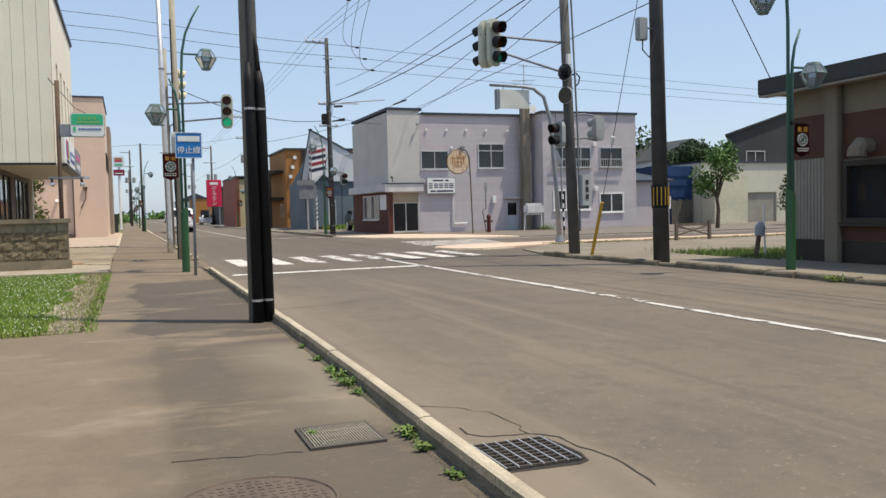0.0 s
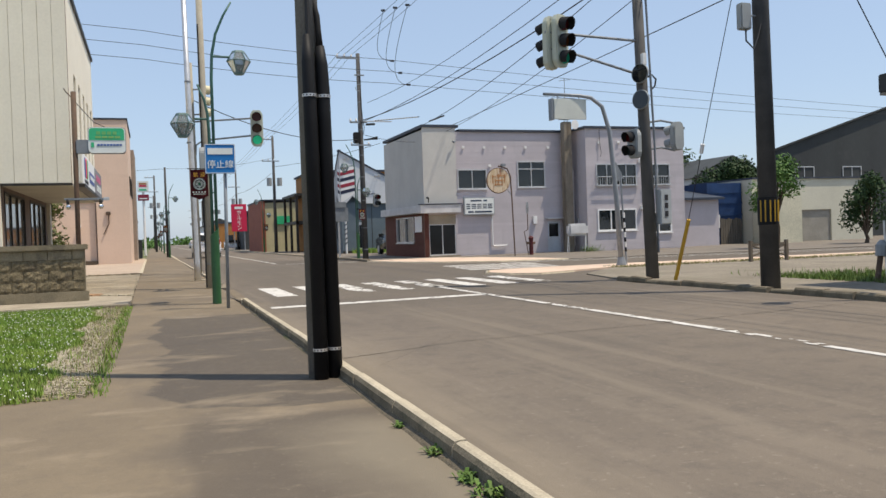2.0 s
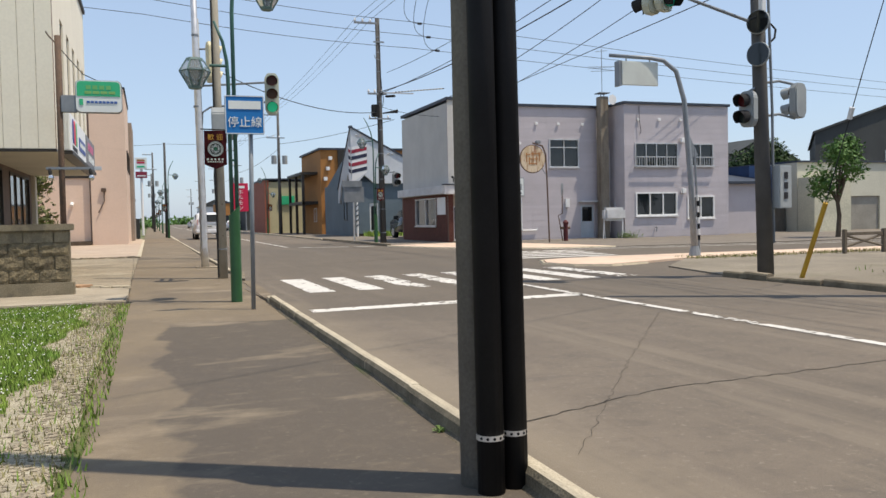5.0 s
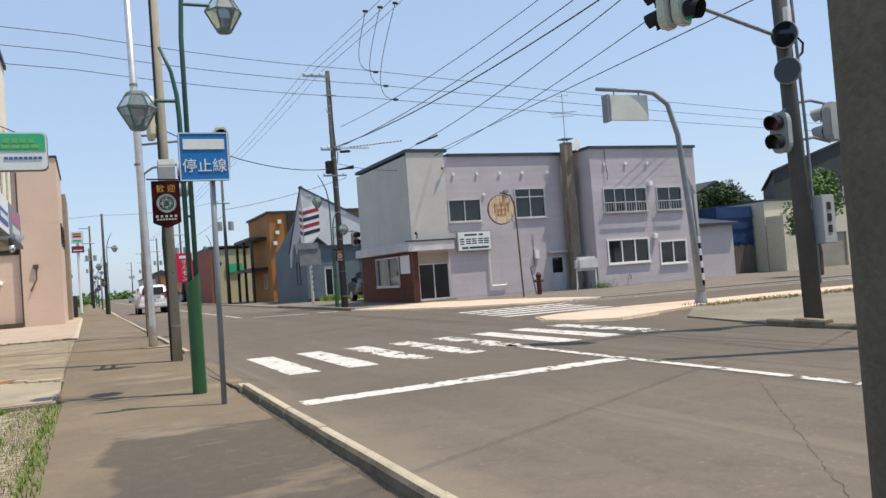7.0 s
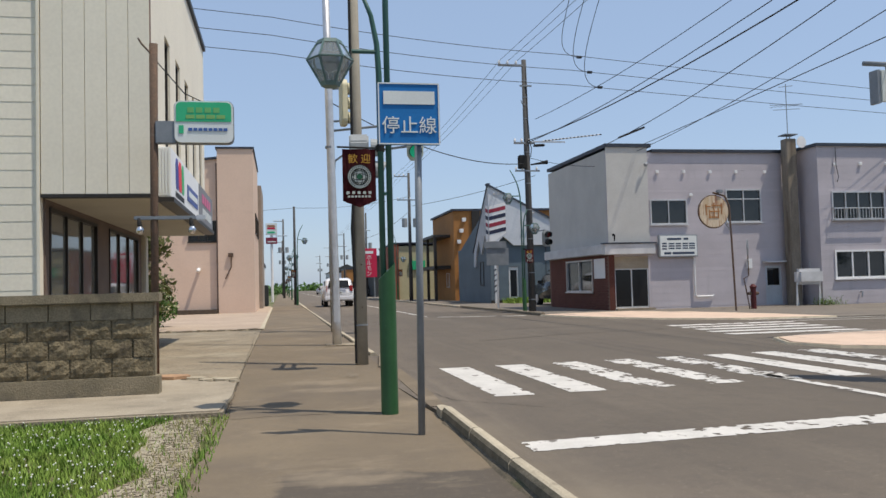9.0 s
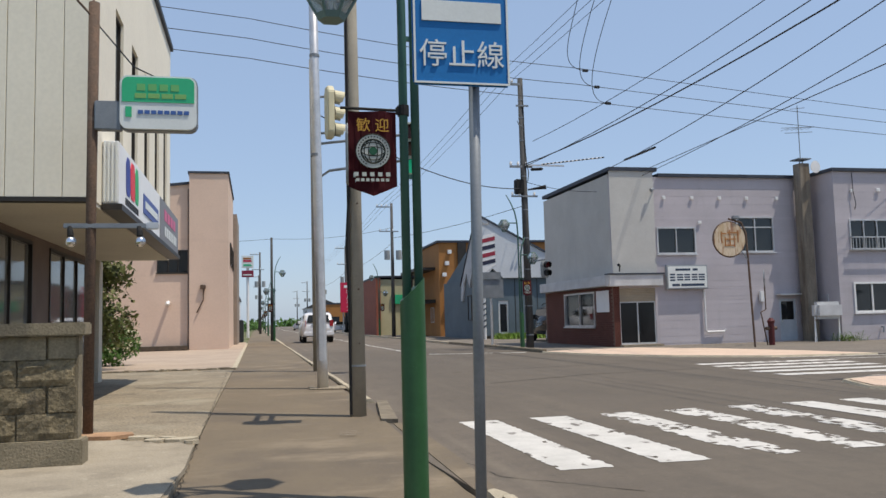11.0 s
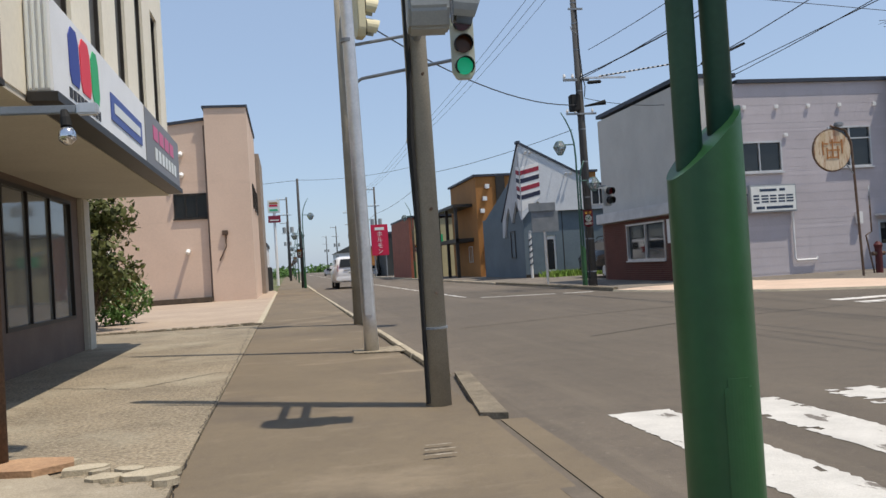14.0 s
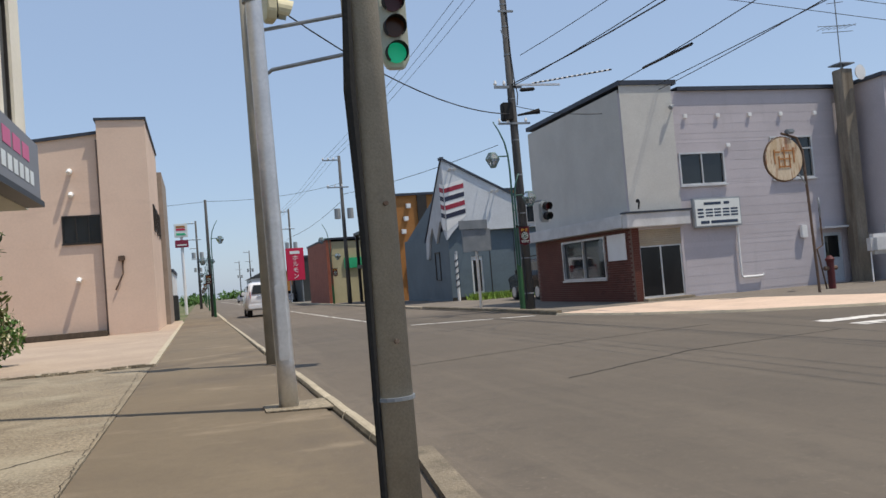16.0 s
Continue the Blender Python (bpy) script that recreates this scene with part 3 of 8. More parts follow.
slab("pavement_north", [(9.3, 420), (9.15, 44), (9.4, 38.7), (10.0, 36.0), (11.2, 33.4), (13.0, 31.6), (16, 31.0), (30, 29.6), (60, 27), (60, 58), (40, 420)], -0.055, 0.028, mat("pavement_asphalt", (0.19, 0.165, 0.135), (0.15, 0.13, 0.11), scale=0.6, fine=90, rough=0.93, bump=0.3, grain=0.18), "worn asphalt pavement before the buildings", "pavement")
slab("pavement_apron", [(9.42, 38.75), (10.02, 36.05), (11.22, 33.45), (13.0, 31.65), (15.6, 31.1), (15.3, 33.6), (14.3, 37.2), (13.0, 39.4), (10.5, 39.3)], 0.0, 0.045, BEIGE, "beige paved apron rounding the street corner", "pavement")


def ragged(bm, x0, x1, y0, y1, z, seed, jag=0.025, n=14, tilt=0.0):
    """A painted bar with uneven edges."""
    r = random.Random(seed)
    long_x = (x1 - x0) > (y1 - y0)
    a0, a1, b0, b1 = (x0, x1, y0, y1) if long_x else (y0, y1, x0, x1)
    lo, hi = [], []
    for i in range(n + 1):
        a = a0 + (a1 - a0) * i / n + (r.uniform(-jag, jag) if i in (0, n) else 0)
        for row, b in ((lo, b0), (hi, b1)):
            bb = b + r.uniform(-jag, jag) * 0.7 + tilt * (a - a0)
            row.append(bm.verts.new((a, bb, z) if long_x else (bb, a, z)))
    for i in range(n):
        bm.faces.new((lo[i], lo[i + 1], hi[i + 1], hi[i]))
    return bm


def worn_paint(bm, x0, x1, y0, y1, z, seed, wear, cell=0.042, tilt=0.0, jag=0.013):
    """A painted bar with flakes and whole patches gone; wear(u, v) says how much is lost along and across it."""
    r = random.Random(seed)
    nx, ny = max(2, round((x1 - x0) / cell)), max(2, round((y1 - y0) / cell))
    grid = {}
    for i in range(nx + 1):
        for j in range(ny + 1):
            x, y = x0 + (x1 - x0) * i / nx, y0 + (y1 - y0) * j / ny
            grid[i, j] = bm.verts.new((x + r.uniform(-jag, jag), y + r.uniform(-jag, jag) + tilt * (x - x0), z))
    for i in range(nx):
        for j in range(ny):
            p = Vector((x0 + (x1 - x0) * i / nx, y0 + (y1 - y0) * j / ny, seed * 3.7))
            flake = noise.noise(Vector((p.x * 4, p.y * 2.6, p.z))) * 0.45 + noise.noise(Vector((p.x * 13, p.y * 9, p.z + 9))) * 0.55
            if flake * 0.5 + 0.5 > wear(i / nx, j / ny):
                bm.faces.new((grid[i, j], grid[i + 1, j], grid[i + 1, j + 1], grid[i, j + 1]))
    bmesh.ops.delete(bm, geom=[v for v in bm.verts if not v.link_faces], context="VERTS")
    return bm


cross = thing("crosswalk", (5.5, 20, 0), "zebra crossing of worn white painted stripes", "crosswalk", kind="structure")
STRIPE_WEAR = [0.27, 0.27, 0.36, 0.365, 0.42, 0.33, 0.33, 0.37]
for k in range(8):
    x = 2.345 + 0.853 * k
    base = STRIPE_WEAR[k]
    edge_loss = 0.16 if k in (2, 3, 4) else 0.04
    part("stripe", worn_paint(B(), x, x + 0.44, 18.48 + 0.04 * k, 21.7 + 0.05 * k, 0.004, k + 1, lambda u, v, b=base, e=edge_loss: b + e * (abs(2 * u - 1) ** 3) + (0.1 if b > 0.35 and (v < 0.12 or 0.5 < v < 0.62) else 0)), PAINT, cross)
cross2 = thing("crosswalk", (11, 28, 0), "faded zebra crossing over the side street", "crosswalk", kind="structure")
for k in range(5):
    part("stripe", ragged(B(), 9.5 + 0.1 * k, 12.6 + 0.2 * k, 26.0 + 0.92 * k, 26.42 + 0.92 * k, 0.004, 50 + k, 0.04, tilt=-0.03), PAINT_WORN if k > 2 else PAINT, cross2)
marks = thing("road_marking", (5.9, 10, 0), "white painted stop line and centre lines on asphalt", "road marking", kind="structure")
part("stop_line", worn_paint(B(), 1.87, 5.95, 15.56, 15.92, 0.004, 21, lambda u, v: 0.24 + (0.1 if 0.2 < u < 0.85 else 0.0) + 0.05 * abs(2 * v - 1), tilt=0.07), PAINT, marks)
part("centre_line", ragged(B(), 5.86, 5.98, -40, -2.0, 0.004, 72, 0.012, 60), PAINT, marks)
part("centre_line", worn_paint(B(), 5.87, 5.98, -1.9, 7.5, 0.004, 23, lambda u, v: 0.36 + 0.04 * math.sin(v * 23), cell=0.04, jag=0.01), PAINT, marks)
part("centre_line", worn_paint(B(), 5.9, 6.03, 7.6, 19.2, 0.004, 22, lambda u, v: 0.4 + 0.06 * math.sin(v * 19), cell=0.045, jag=0.01), PAINT, marks)
part("centre_line", ragged(B(), 5.52, 5.64, 41.5, 240, 0.004, 74, 0.012, 60), PAINT_WORN, marks)
part("stop_line", ragged(B(), 5.9, 7.9, 40.6, 40.85, 0.004, 75, 0.02, 10, tilt=-0.45), PAINT, marks)
part("stop_line", ragged(B(), 8.15, 9.0, 39.6, 39.85, 0.004, 76, 0.02, 6, tilt=-0.3), PAINT, marks)
part("edge_line", ragged(B(), 11.5, 40, 25.55, 25.68, 0.004, 77, 0.015, 30, tilt=-0.1), PAINT, marks)
part("edge_line", ragged(B(), 13.6, 45, 30.1, 30.24, 0.004, 78, 0.015, 30, tilt=-0.18), PAINT, marks)
part("edge_line", ragged(B(), 13.0, 45, 31.2, 31.32, 0.004, 79, 0.015, 30, tilt=-0.16), PAINT, marks)
part("apron_edge", ring_tube(B(), [(9.36, 38.8, 0.0), (9.96, 36.0, 0.0), (11.14, 33.37, 0.0), (12.95, 31.55, 0.0), (15.6, 31.0, 0.0)], 0.055, 6), KERB, marks)
part("corner_edge", ring_tube(B(), [(13.3, 24.78, 0.0), (10.4, 24.83, 0.0), (9.35, 24.26, 0.0), (8.88, 23.1, 0.0), (9.15, 22.05, 0.0), (9.8, 21.53, 0.0), (11, 21.95, 0.0)], 0.05, 6), KERB, marks)


def crack(bm, pts, w, z, seed):
    r = random.Random(seed)
    path = []
    for a, b in zip(pts, pts[1:]):
        n = max(2, int(math.dist(a, b) / 0.07))
        path += [(a[0] + (b[0] - a[0]) * i / n + r.uniform(-1, 1) * 0.018, a[1] + (b[1] - a[1]) * i / n + r.uniform(-1, 1) * 0.018) for i in range(n)]
    path.append(pts[-1])
    prev = None
    for i, (x, y) in enumerate(path):
        q = path[min(i + 1, len(path) - 1)]
        p = path[max(i - 1, 0)]
        dx, dy = q[0] - p[0], q[1] - p[1]
        l = math.hypot(dx, dy) or 1
        ww = w * r.uniform(0.4, 1.2)
        cur = [bm.verts.new((x - dy / l * ww, y + dx / l * ww, z)), bm.verts.new((x + dy / l * ww, y - dx / l * ww, z))]
        if prev:
            bm.faces.new((prev[0], cur[0], cur[1], prev[1]))
        prev = cur
    return bm


cr = B()
crack(cr, [(1.6, 3.55), (1.75, 3.45), (1.89, 3.25), (1.93, 2.98), (1.9, 2.72)], 0.0045, 0.003, 1)
crack(cr, [(1.6, 2.97), (1.64, 2.77), (1.76, 2.74), (1.89, 2.73), (2.0, 2.59), (2.05, 2.32), (2.08, 2.09), (2.02, 1.75)], 0.0055, 0.003, 2)
# overhead cable's shadow across the lane, painted as a dark strip
crack(cr, [(1.7, 9.22), (3.1, 9.75), (5.6, 9.95), (9.6, 10.6)], 0.008, 0.003, 3)
crack(cr, [(1.9, 8.6), (3.4, 10.6), (5.7, 13.55)], 0.0018, 0.003, 31)
crack(cr, [(1.75, 19.2), (1.85, 18.4), (2.6, 17.6)], 0.005, 0.003, 4)
crack(cr, [(4.2, 27), (6.5, 28.2), (9.2, 28.6)], 0.02, 0.003, 5)
crack(cr, [(3, 30), (6, 31), (9, 31.5)], 0.02, 0.003, 6)
solo("road_crack", cr, CRACK, "thin dark cracks and a painted cable shadow on the road asphalt", "crack", kind="stuff")
cr = B()
crack(cr, [(0.12, 3.1), (0.4, 3.05), (0.75, 2.98)], 0.006, 0.033, 7)
crack(cr, [(-0.45, 18.05), (0.1, 18.12), (0.7, 18.05), (1.1, 17.98)], 0.007, 0.033, 8)
crack(cr, [(-0.42, 18.2), (-0.46, 22), (-0.5, 28), (-0.6, 34)], 0.004, 0.037, 9)
crack(cr, [(-2.6, 26), (-1.4, 25.2), (-0.6, 26.1)], 0.01, 0.037, 12)
solo("sidewalk_crack", cr, CRACK, "thin dark cracks across the sidewalk asphalt", "crack", kind="stuff")


# ---------- shop building with lavender siding ----------
def boards_y(parent, y, u0, u1, z0, z1, holes, pitch, material, mesh):
    """Lap-siding boards on a wall that faces -y; each one is a piece."""
    o = ORIGIN[root_of(parent)]
    n = int((z1 - z0) / pitch)
    for i in range(n):
        a = z0 + i * pitch
        for p, q, c, d in bands(u0, u1, a, a + pitch, holes):
            if d - c > 0.04 and q - p > 0.04:
                ob = new("board", mesh)
                ob.parent = parent
                ob.location = Vector((p + 0.002, y, c)) - o
                ob.scale = (q - p - 0.004, 1, d - c - 0.003)


def board_mesh(name, material, lip=0.02):
    bm = prism(B(), [(0.0, 0.0), (0.0, 1.0), (-lip * 0.45, 1.0), (-lip, 0.03), (-lip, 0.0)], "x", 0, 1)
    return finish(bm, name, material)


F, FX = 40.84, 12.87
SIDING = board_mesh("siding_board", LAVENDER, 0.0045)
shop = thing("shop_building", (16.8, 42, 0), "two-storey shop building with lavender siding and flat roof", "building")
H1 = [(14.66, 16.25, 3.4, 4.4), (17.97, 19.55, 3.45, 4.8), (13.06, 14.5, 0.1, 2.15), (19.62, 20.36, 0.08, 1.65)]
fw = part("front_wall", wall_y(B(), F, F + 0.15, FX, 21.19, 0, 6.3, H1), LAVENDER, shop, "lavender siding wall")
boards_y(fw, F, 14.6, 21.15, 0.06, 6.3, H1, 0.29, LAVENDER, SIDING)
part("plaster_front", wall_y(B(), F - 0.03, F - 0.002, FX - 0.03, 14.598, 2.66, 6.5, []), LAV_PLASTER, shop, "pale grey plastered upper corner")
SH = [(42.5, 45.7, 0.75, 2.1)]
sw = part("side_wall", wall_x(B(), FX, FX + 0.15, F + 0.15, 48.1, 0, 6.4, SH), LAV_PLASTER, shop, "grey plastered side wall in shade")
part("back_wall", wall_y(B(), 47.95, 48.1, FX + 0.15, 27.1, 0, 6.3), LAV_PLASTER, shop)
part("floor_slab", box(B(), FX + 0.15, 21.0, F + 0.15, 47.9, 2.72, 2.85), ROOM, shop)
part("roof", box(B(), 14.78, 21.15, F - 0.1, 48.1, 6.3, 6.42), ROOFEDGE, shop, "dark roof edging")
part("parapet", box(B(), FX - 0.06, 14.76, F - 0.08, 48.1, 6.5, 6.64), ROOFEDGE, shop, "dark parapet edging")
cn = part("canopy", box(B(), FX - 0.32, 14.68, F - 0.34, F - 0.035, 2.22, 2.64, 0.02), LAV_TRIM, shop, "pale canopy band over the shop front")
part("canopy_side", box(B(), FX - 0.32, FX - 0.002, F - 0.03, 48.1, 2.25, 2.64, 0.02), LAV_TRIM, shop)
part("canopy_top", box(B(), FX - 0.36, 14.72, F - 0.38, F - 0.034, 2.645, 2.69), ROOFEDGE, cn)
# tiled shop front
tl = part("tiled_corner", box(B(), FX - 0.06, 13.05, F - 0.06, F - 0.002, 0, 2.22), MORTAR, shop, "red-brown tiled corner pillar")
ts = part("tiled_side", wall_x(B(), FX - 0.06, FX - 0.002, F - 0.002, 48.1, 0, 2.24, SH), MORTAR, shop, "red-brown tiled shop side")
tm = finish(box(B(), -0.006, 0.0, 0, 0.222, 0, 0.062), "tile", BRICK)
o = ORIGIN[shop]
for j in range(31):
    zz = 0.04 + j * 0.07
    for i in range(9):
        y = F + 0.02 + i * 0.235 + (0.11 if j % 2 else 0)
        if any(h[0] - 0.2 < y < h[1] and h[2] - 0.05 < zz < h[3] for h in SH):
            continue
        t = new("tile", tm)
        t.parent, t.location = ts, Vector((FX - 0.06, y, zz)) - o
rest = B()
for j in range(31):
    zz = 0.04 + j * 0.07
    for i in range(9, 30):
        y = F + 0.02 + i * 0.235 + (0.11 if j % 2 else 0)
        if any(h[0] - 0.2 < y < h[1] and h[2] - 0.05 < zz < h[3] for h in SH) or y > 47.8:
            continue
        box(rest, FX - 0.066, FX - 0.061, y, y + 0.222, zz, zz + 0.062)
tagged(part("far_tiles", rest, BRICK, ts), kind="stuff")
pil = B()
for j in range(31):
    box(pil, FX - 0.06, 13.05, F - 0.066, F - 0.061, 0.04 + j * 0.07, 0.102 + j * 0.07)
part("pillar_tiles", pil, BRICK, tl)
window(shop, "side_window", "-x", FX - 0.06, 42.5, 45.7, 0.75, 2.1, 2, ALU, 0.06, 0.16, 0.04, curtain=[(0.0, 0.28), (0.55, 0.9)])
part("notice_board", box(B(), FX - 0.09, FX - 0.068, 41.15, 42.3, 1.3, 2.1), WHITE, shop, "blank white notice board")
# doorway
DOORGLASS = plain("dark_door_glass", (0.012, 0.013, 0.015), 0.12, spec=0.3)
dr = part("shop_door", wall_y(B(), F + 0.02, F + 0.06, 13.06, 14.5, 0.1, 1.66, [(13.11, 13.755, 0.16, 1.62), (13.805, 14.45, 0.16, 1.62)]), ALU, shop, "aluminium sliding shop door")
for a in (13.11, 13.805):
    part("pane", box(B(), a, a + 0.645, F + 0.035, F + 0.043, 0.16, 1.62), DOORGLASS, dr)
slat = []
for k in range(8):
    slat += [(F + 0.012, 1.665 + k * 0.061), (F - 0.002, 1.68 + k * 0.061), (F - 0.002, 1.715 + k * 0.061)]
sh = prism(B(), slat + [(F + 0.012, 2.15), (F + 0.03, 2.15), (F + 0.03, 1.665)], "x", 13.06, 14.5)
part("roller_shutter", sh, mat("shutter_beige", (0.42, 0.36, 0.27), rough=0.6), shop, "half-raised beige roller shutter")
part("door_step", box(B(), 13.0, 14.6, F - 0.35, F + 0.02, 0.02, 0.1, 0.015), CONCRETE, shop)
sdoor = part("side_door", wall_y(B(), F + 0.03, F + 0.07, 19.62, 20.36, 0.08, 1.65, [(19.72, 20.26, 0.85, 1.55)]), mat("pale_blue_door", (0.5, 0.55, 0.6), rough=0.5), shop, "pale blue door with a dark window")
part("pane", box(B(), 19.72, 20.26, F + 0.045, F + 0.053, 0.85, 1.55), CARGLASS, sdoor)
part("door_knob", disc(B(), (19.72, F + 0.0, 0.8), (0, 1, 0), 0.03, 0.06, 10), STEEL, sdoor)
part("door_canopy", box(B(), 19.5, 20.45, F - 0.3, F - 0.03, 1.78, 1.84), LAV_TRIM, shop)
window(shop, "window", "-y", F - 0.01, 14.66, 16.25, 3.4, 4.4, 2, ALU)
window(shop, "window", "-y", F - 0.01, 17.97, 19.55, 3.45, 4.8, 2, ALU, transom=4.4)
for x in (15.0, 16.15, 17.3, 18.45, 19.75):
    part("vent_cap", box(B(), x - 0.07, x + 0.07, F - 0.075, F - 0.03, 5.45, 5.58, 0.015), WHITE, shop)
part("vent_cap", box(B(), 16.35, 16.5, F - 0.075, F - 0.03, 4.52, 4.64, 0.015), WHITE, shop)
part("meter_box", box(B(), 18.75, 18.97, F - 0.15, F - 0.03, 1.55, 1.95, 0.015), WHITE, shop)
part("gas_pipe", ring_tube(B(), [(16.45, F - 0.08, 2.05), (16.45, F - 0.08, 0.55), (16.5, F - 0.08, 0.48), (17.2, F - 0.08, 0.48), (17.25, F - 0.08, 0.55)], 0.035, 8), WHITE, shop)
part("floodlight", ring_tube(B(), [(14.6, F - 0.02, 5.8), (14.55, F - 0.16, 5.84), (14.42, F - 0.2, 5.76)], [0.02, 0.03, 0.075], 8), GREYSTEEL, shop)
part("lamp_bracket", ring_tube(B(), [(12.95, F - 0.36, 2.75), (12.95, F - 0.42, 2.95), (12.86, F - 0.5, 2.98)], [0.025, 0.03, 0.06], 8), BLACKRUB, shop)
# name board; the name and number on it are plain bars
SIGNINK = plain("faded_ink", (0.025, 0.045, 0.085), 0.6)
nb = part("name_board", box(B(), 14.9, 16.56, F - 0.2, F - 0.06, 2.08, 2.97, 0.015), mat("sign_frame", (0.35, 0.38, 0.4), rough=0.5), shop, "white shop name board with dark bars")
part("board_face", box(B(), 14.95, 16.51, F - 0.21, F - 0.201, 2.13, 2.92), SIGNWHITE, nb)
for a, b, c, d in ((15.25, 15.85, 2.76, 2.86), (15.95, 16.15, 2.76, 2.86), (15.02, 15.22, 2.38, 2.7), (15.3, 15.55, 2.4, 2.68), (15.6, 15.83, 2.4, 2.68), (15.9, 16.13, 2.4, 2.68), (16.18, 16.43, 2.4, 2.68), (15.1, 15.4, 2.19, 2.3), (15.46, 16.4, 2.19, 2.3)):
    rows = 3 if d - c > 0.2 else 1
    for k in range(rows):
        h = (d - c) / rows
        part("bar", box(B(), a, b, F - 0.214, F - 0.2105, c + k * h, c + k * h + h * (0.55 if rows > 1 else 0.8)), SIGNINK, nb)
# projecting block
G, GX0, GX1 = 39.4, 21.19, 27.1
H2 = [(21.76, 24.16, 3.4, 4.53), (24.72, 26.2, 3.41, 4.52), (21.78, 24.1, 1.05, 2.18), (24.68, 26.25, 0.88, 1.98)]
bw = part("block_wall", wall_y(B(), G, G + 0.15, GX0, GX1, 0, 6.35, H2), LAVENDER, shop, "lavender siding wall of the projecting block")
boards_y(bw, G, GX0, GX1, 0.06, 6.35, H2, 0.29, LAVENDER, SIDING)
part("block_side", box(B(), GX0, GX0 + 0.15, G + 0.15, 48.1, 0, 6.35), LAVENDER, shop)
part("block_end", box(B(), GX1 - 0.15, GX1, G + 0.15, 47.9, 0, 6.35), LAVENDER, shop)
part("block_floor", box(B(), GX0 + 0.15, GX1 - 0.15, G + 0.15, 47.9, 2.72, 2.85), ROOM, shop)
part("block_roof", box(B(), GX0 - 0.08, GX1 + 0.06, G - 0.1, 48.15, 6.35, 6.47), ROOFEDGE, shop)
for n, (a, b, c, d) in enumerate(H2):
    window(shop, "window", "-y", G - 0.01, a, b, c, d, 4 if n == 0 else 3 if n == 2 else 2, WHITE if n > 1 else ALU, 0.07 if n > 1 else 0.05, curtain=[(0.0, 0.2), (0.7, 1.0)] if n != 1 else [(0.5, 1.0)])
for a, b in ((21.7, 24.22), (24.66, 26.26)):
    rl = B()
    box(rl, a, b, G - 0.2, G - 0.16, 3.83, 3.87)
    box(rl, a, b, G - 0.2, G - 0.16, 3.38, 3.41)
    for k in range(int((b - a) / 0.14)):
        box(rl, a + 0.05 + k * 0.14, a + 0.065 + k * 0.14, G - 0.19, G - 0.175, 3.41, 3.83)
    for xx in (a, b - 0.03):
        box(rl, xx, xx + 0.03, G - 0.2, G - 0.02, 3.84, 3.87)
        box(rl, xx, xx + 0.03, G - 0.2, G - 0.02, 3.38, 3.41)
    part("window_rail", rl, ALU, shop)
for x, z in ((21.95, 5.55), (23.1, 5.58), (24.3, 5.58)):
    part("vent_cap", box(B(), x - 0.08, x + 0.08, G - 0.075, G - 0.03, z, z + 0.13, 0.015), WHITE, shop)
for x, z in ((24.35, 4.55), (24.4, 2.1)):
    part("vent_hood", box(B(), x - 0.12, x + 0.12, G - 0.2, G - 0.03, z, z + 0.24, 0.03), WHITE, shop)
part("drop_cable", ring_tube(B(), [(21.98, G - 0.06, 6.3), (21.98, G - 0.08, 5.6), (22.05, G - 0.1, 5.1), (22.0, G - 0.08, 4.9)], 0.014, 6), WIRE, shop)
part("pipe_stub", ring_tube(B(), [(22.85, G - 0.03, 0.5), (22.85, G - 0.16, 0.5), (22.8, G - 0.18, 0.3)], 0.03, 8), GREYSTEEL, shop)
# chimney
chm = part("chimney", box(B(), 20.42, 20.86, F - 0.62, F - 0.2, 0, 6.8, 0.02), layer(mat("chimney_concrete", (0.28, 0.24, 0.19), (0.2, 0.17, 0.13), scale=1.5, fine=40, rough=0.95, bump=0.4, grain=0.2, stretch=(2, 2, 0.4)), (0.11, 0.09, 0.07), 1.6, 0.5, 0.62, 0.7, stretch=(2, 2, 0.2)), shop, "stained concrete chimney")
part("flue_pipe", ring_tube(B(), [(20.98, F - 0.35, 0.3), (20.98, F - 0.35, 4.3)], 0.07, 10), STEEL, chm)
part("chimney_cap", box(B(), 20.36, 20.92, F - 0.68, F - 0.14, 6.95, 6.99), GREYSTEEL, chm)
part("cap_posts", box(box(B(), 20.45, 20.48, F - 0.6, F - 0.57, 6.8, 6.95), 20.8, 20.83, F - 0.28, F - 0.25, 6.8, 6.95), GREYSTEEL, chm)
dish = B()
ring_tube(dish, [(20.95, F - 0.85, 6.62), (20.94, F - 0.79, 6.62), (20.93, F - 0.74, 6.62), (20.93, F - 0.72, 6.62)], [0.24, 0.2, 0.1, 0.03], 18)
part("satellite_dish", dish, WHITE, chm)
ant = B()
rod(ant, (20.64, F - 0.4, 6.98), (20.64, F - 0.4, 9.1), 0.018, None, 6)
for z, l in ((8.95, 0.32), (8.2, 0.75), (8.0, 0.6)):
    rod(ant, (20.64 - l, F - 0.4, z), (20.64 + l, F - 0.4, z + 0.08), 0.012, None, 5)
for k in range(6):
    rod(ant, (20.05 + k * 0.22, F - 0.65, 8.14 + 0.02 * k), (20.05 + k * 0.22, F - 0.15, 8.14 + 0.02 * k), 0.008, None, 4)
part("tv_aerial", ant, GREYSTEEL, chm)

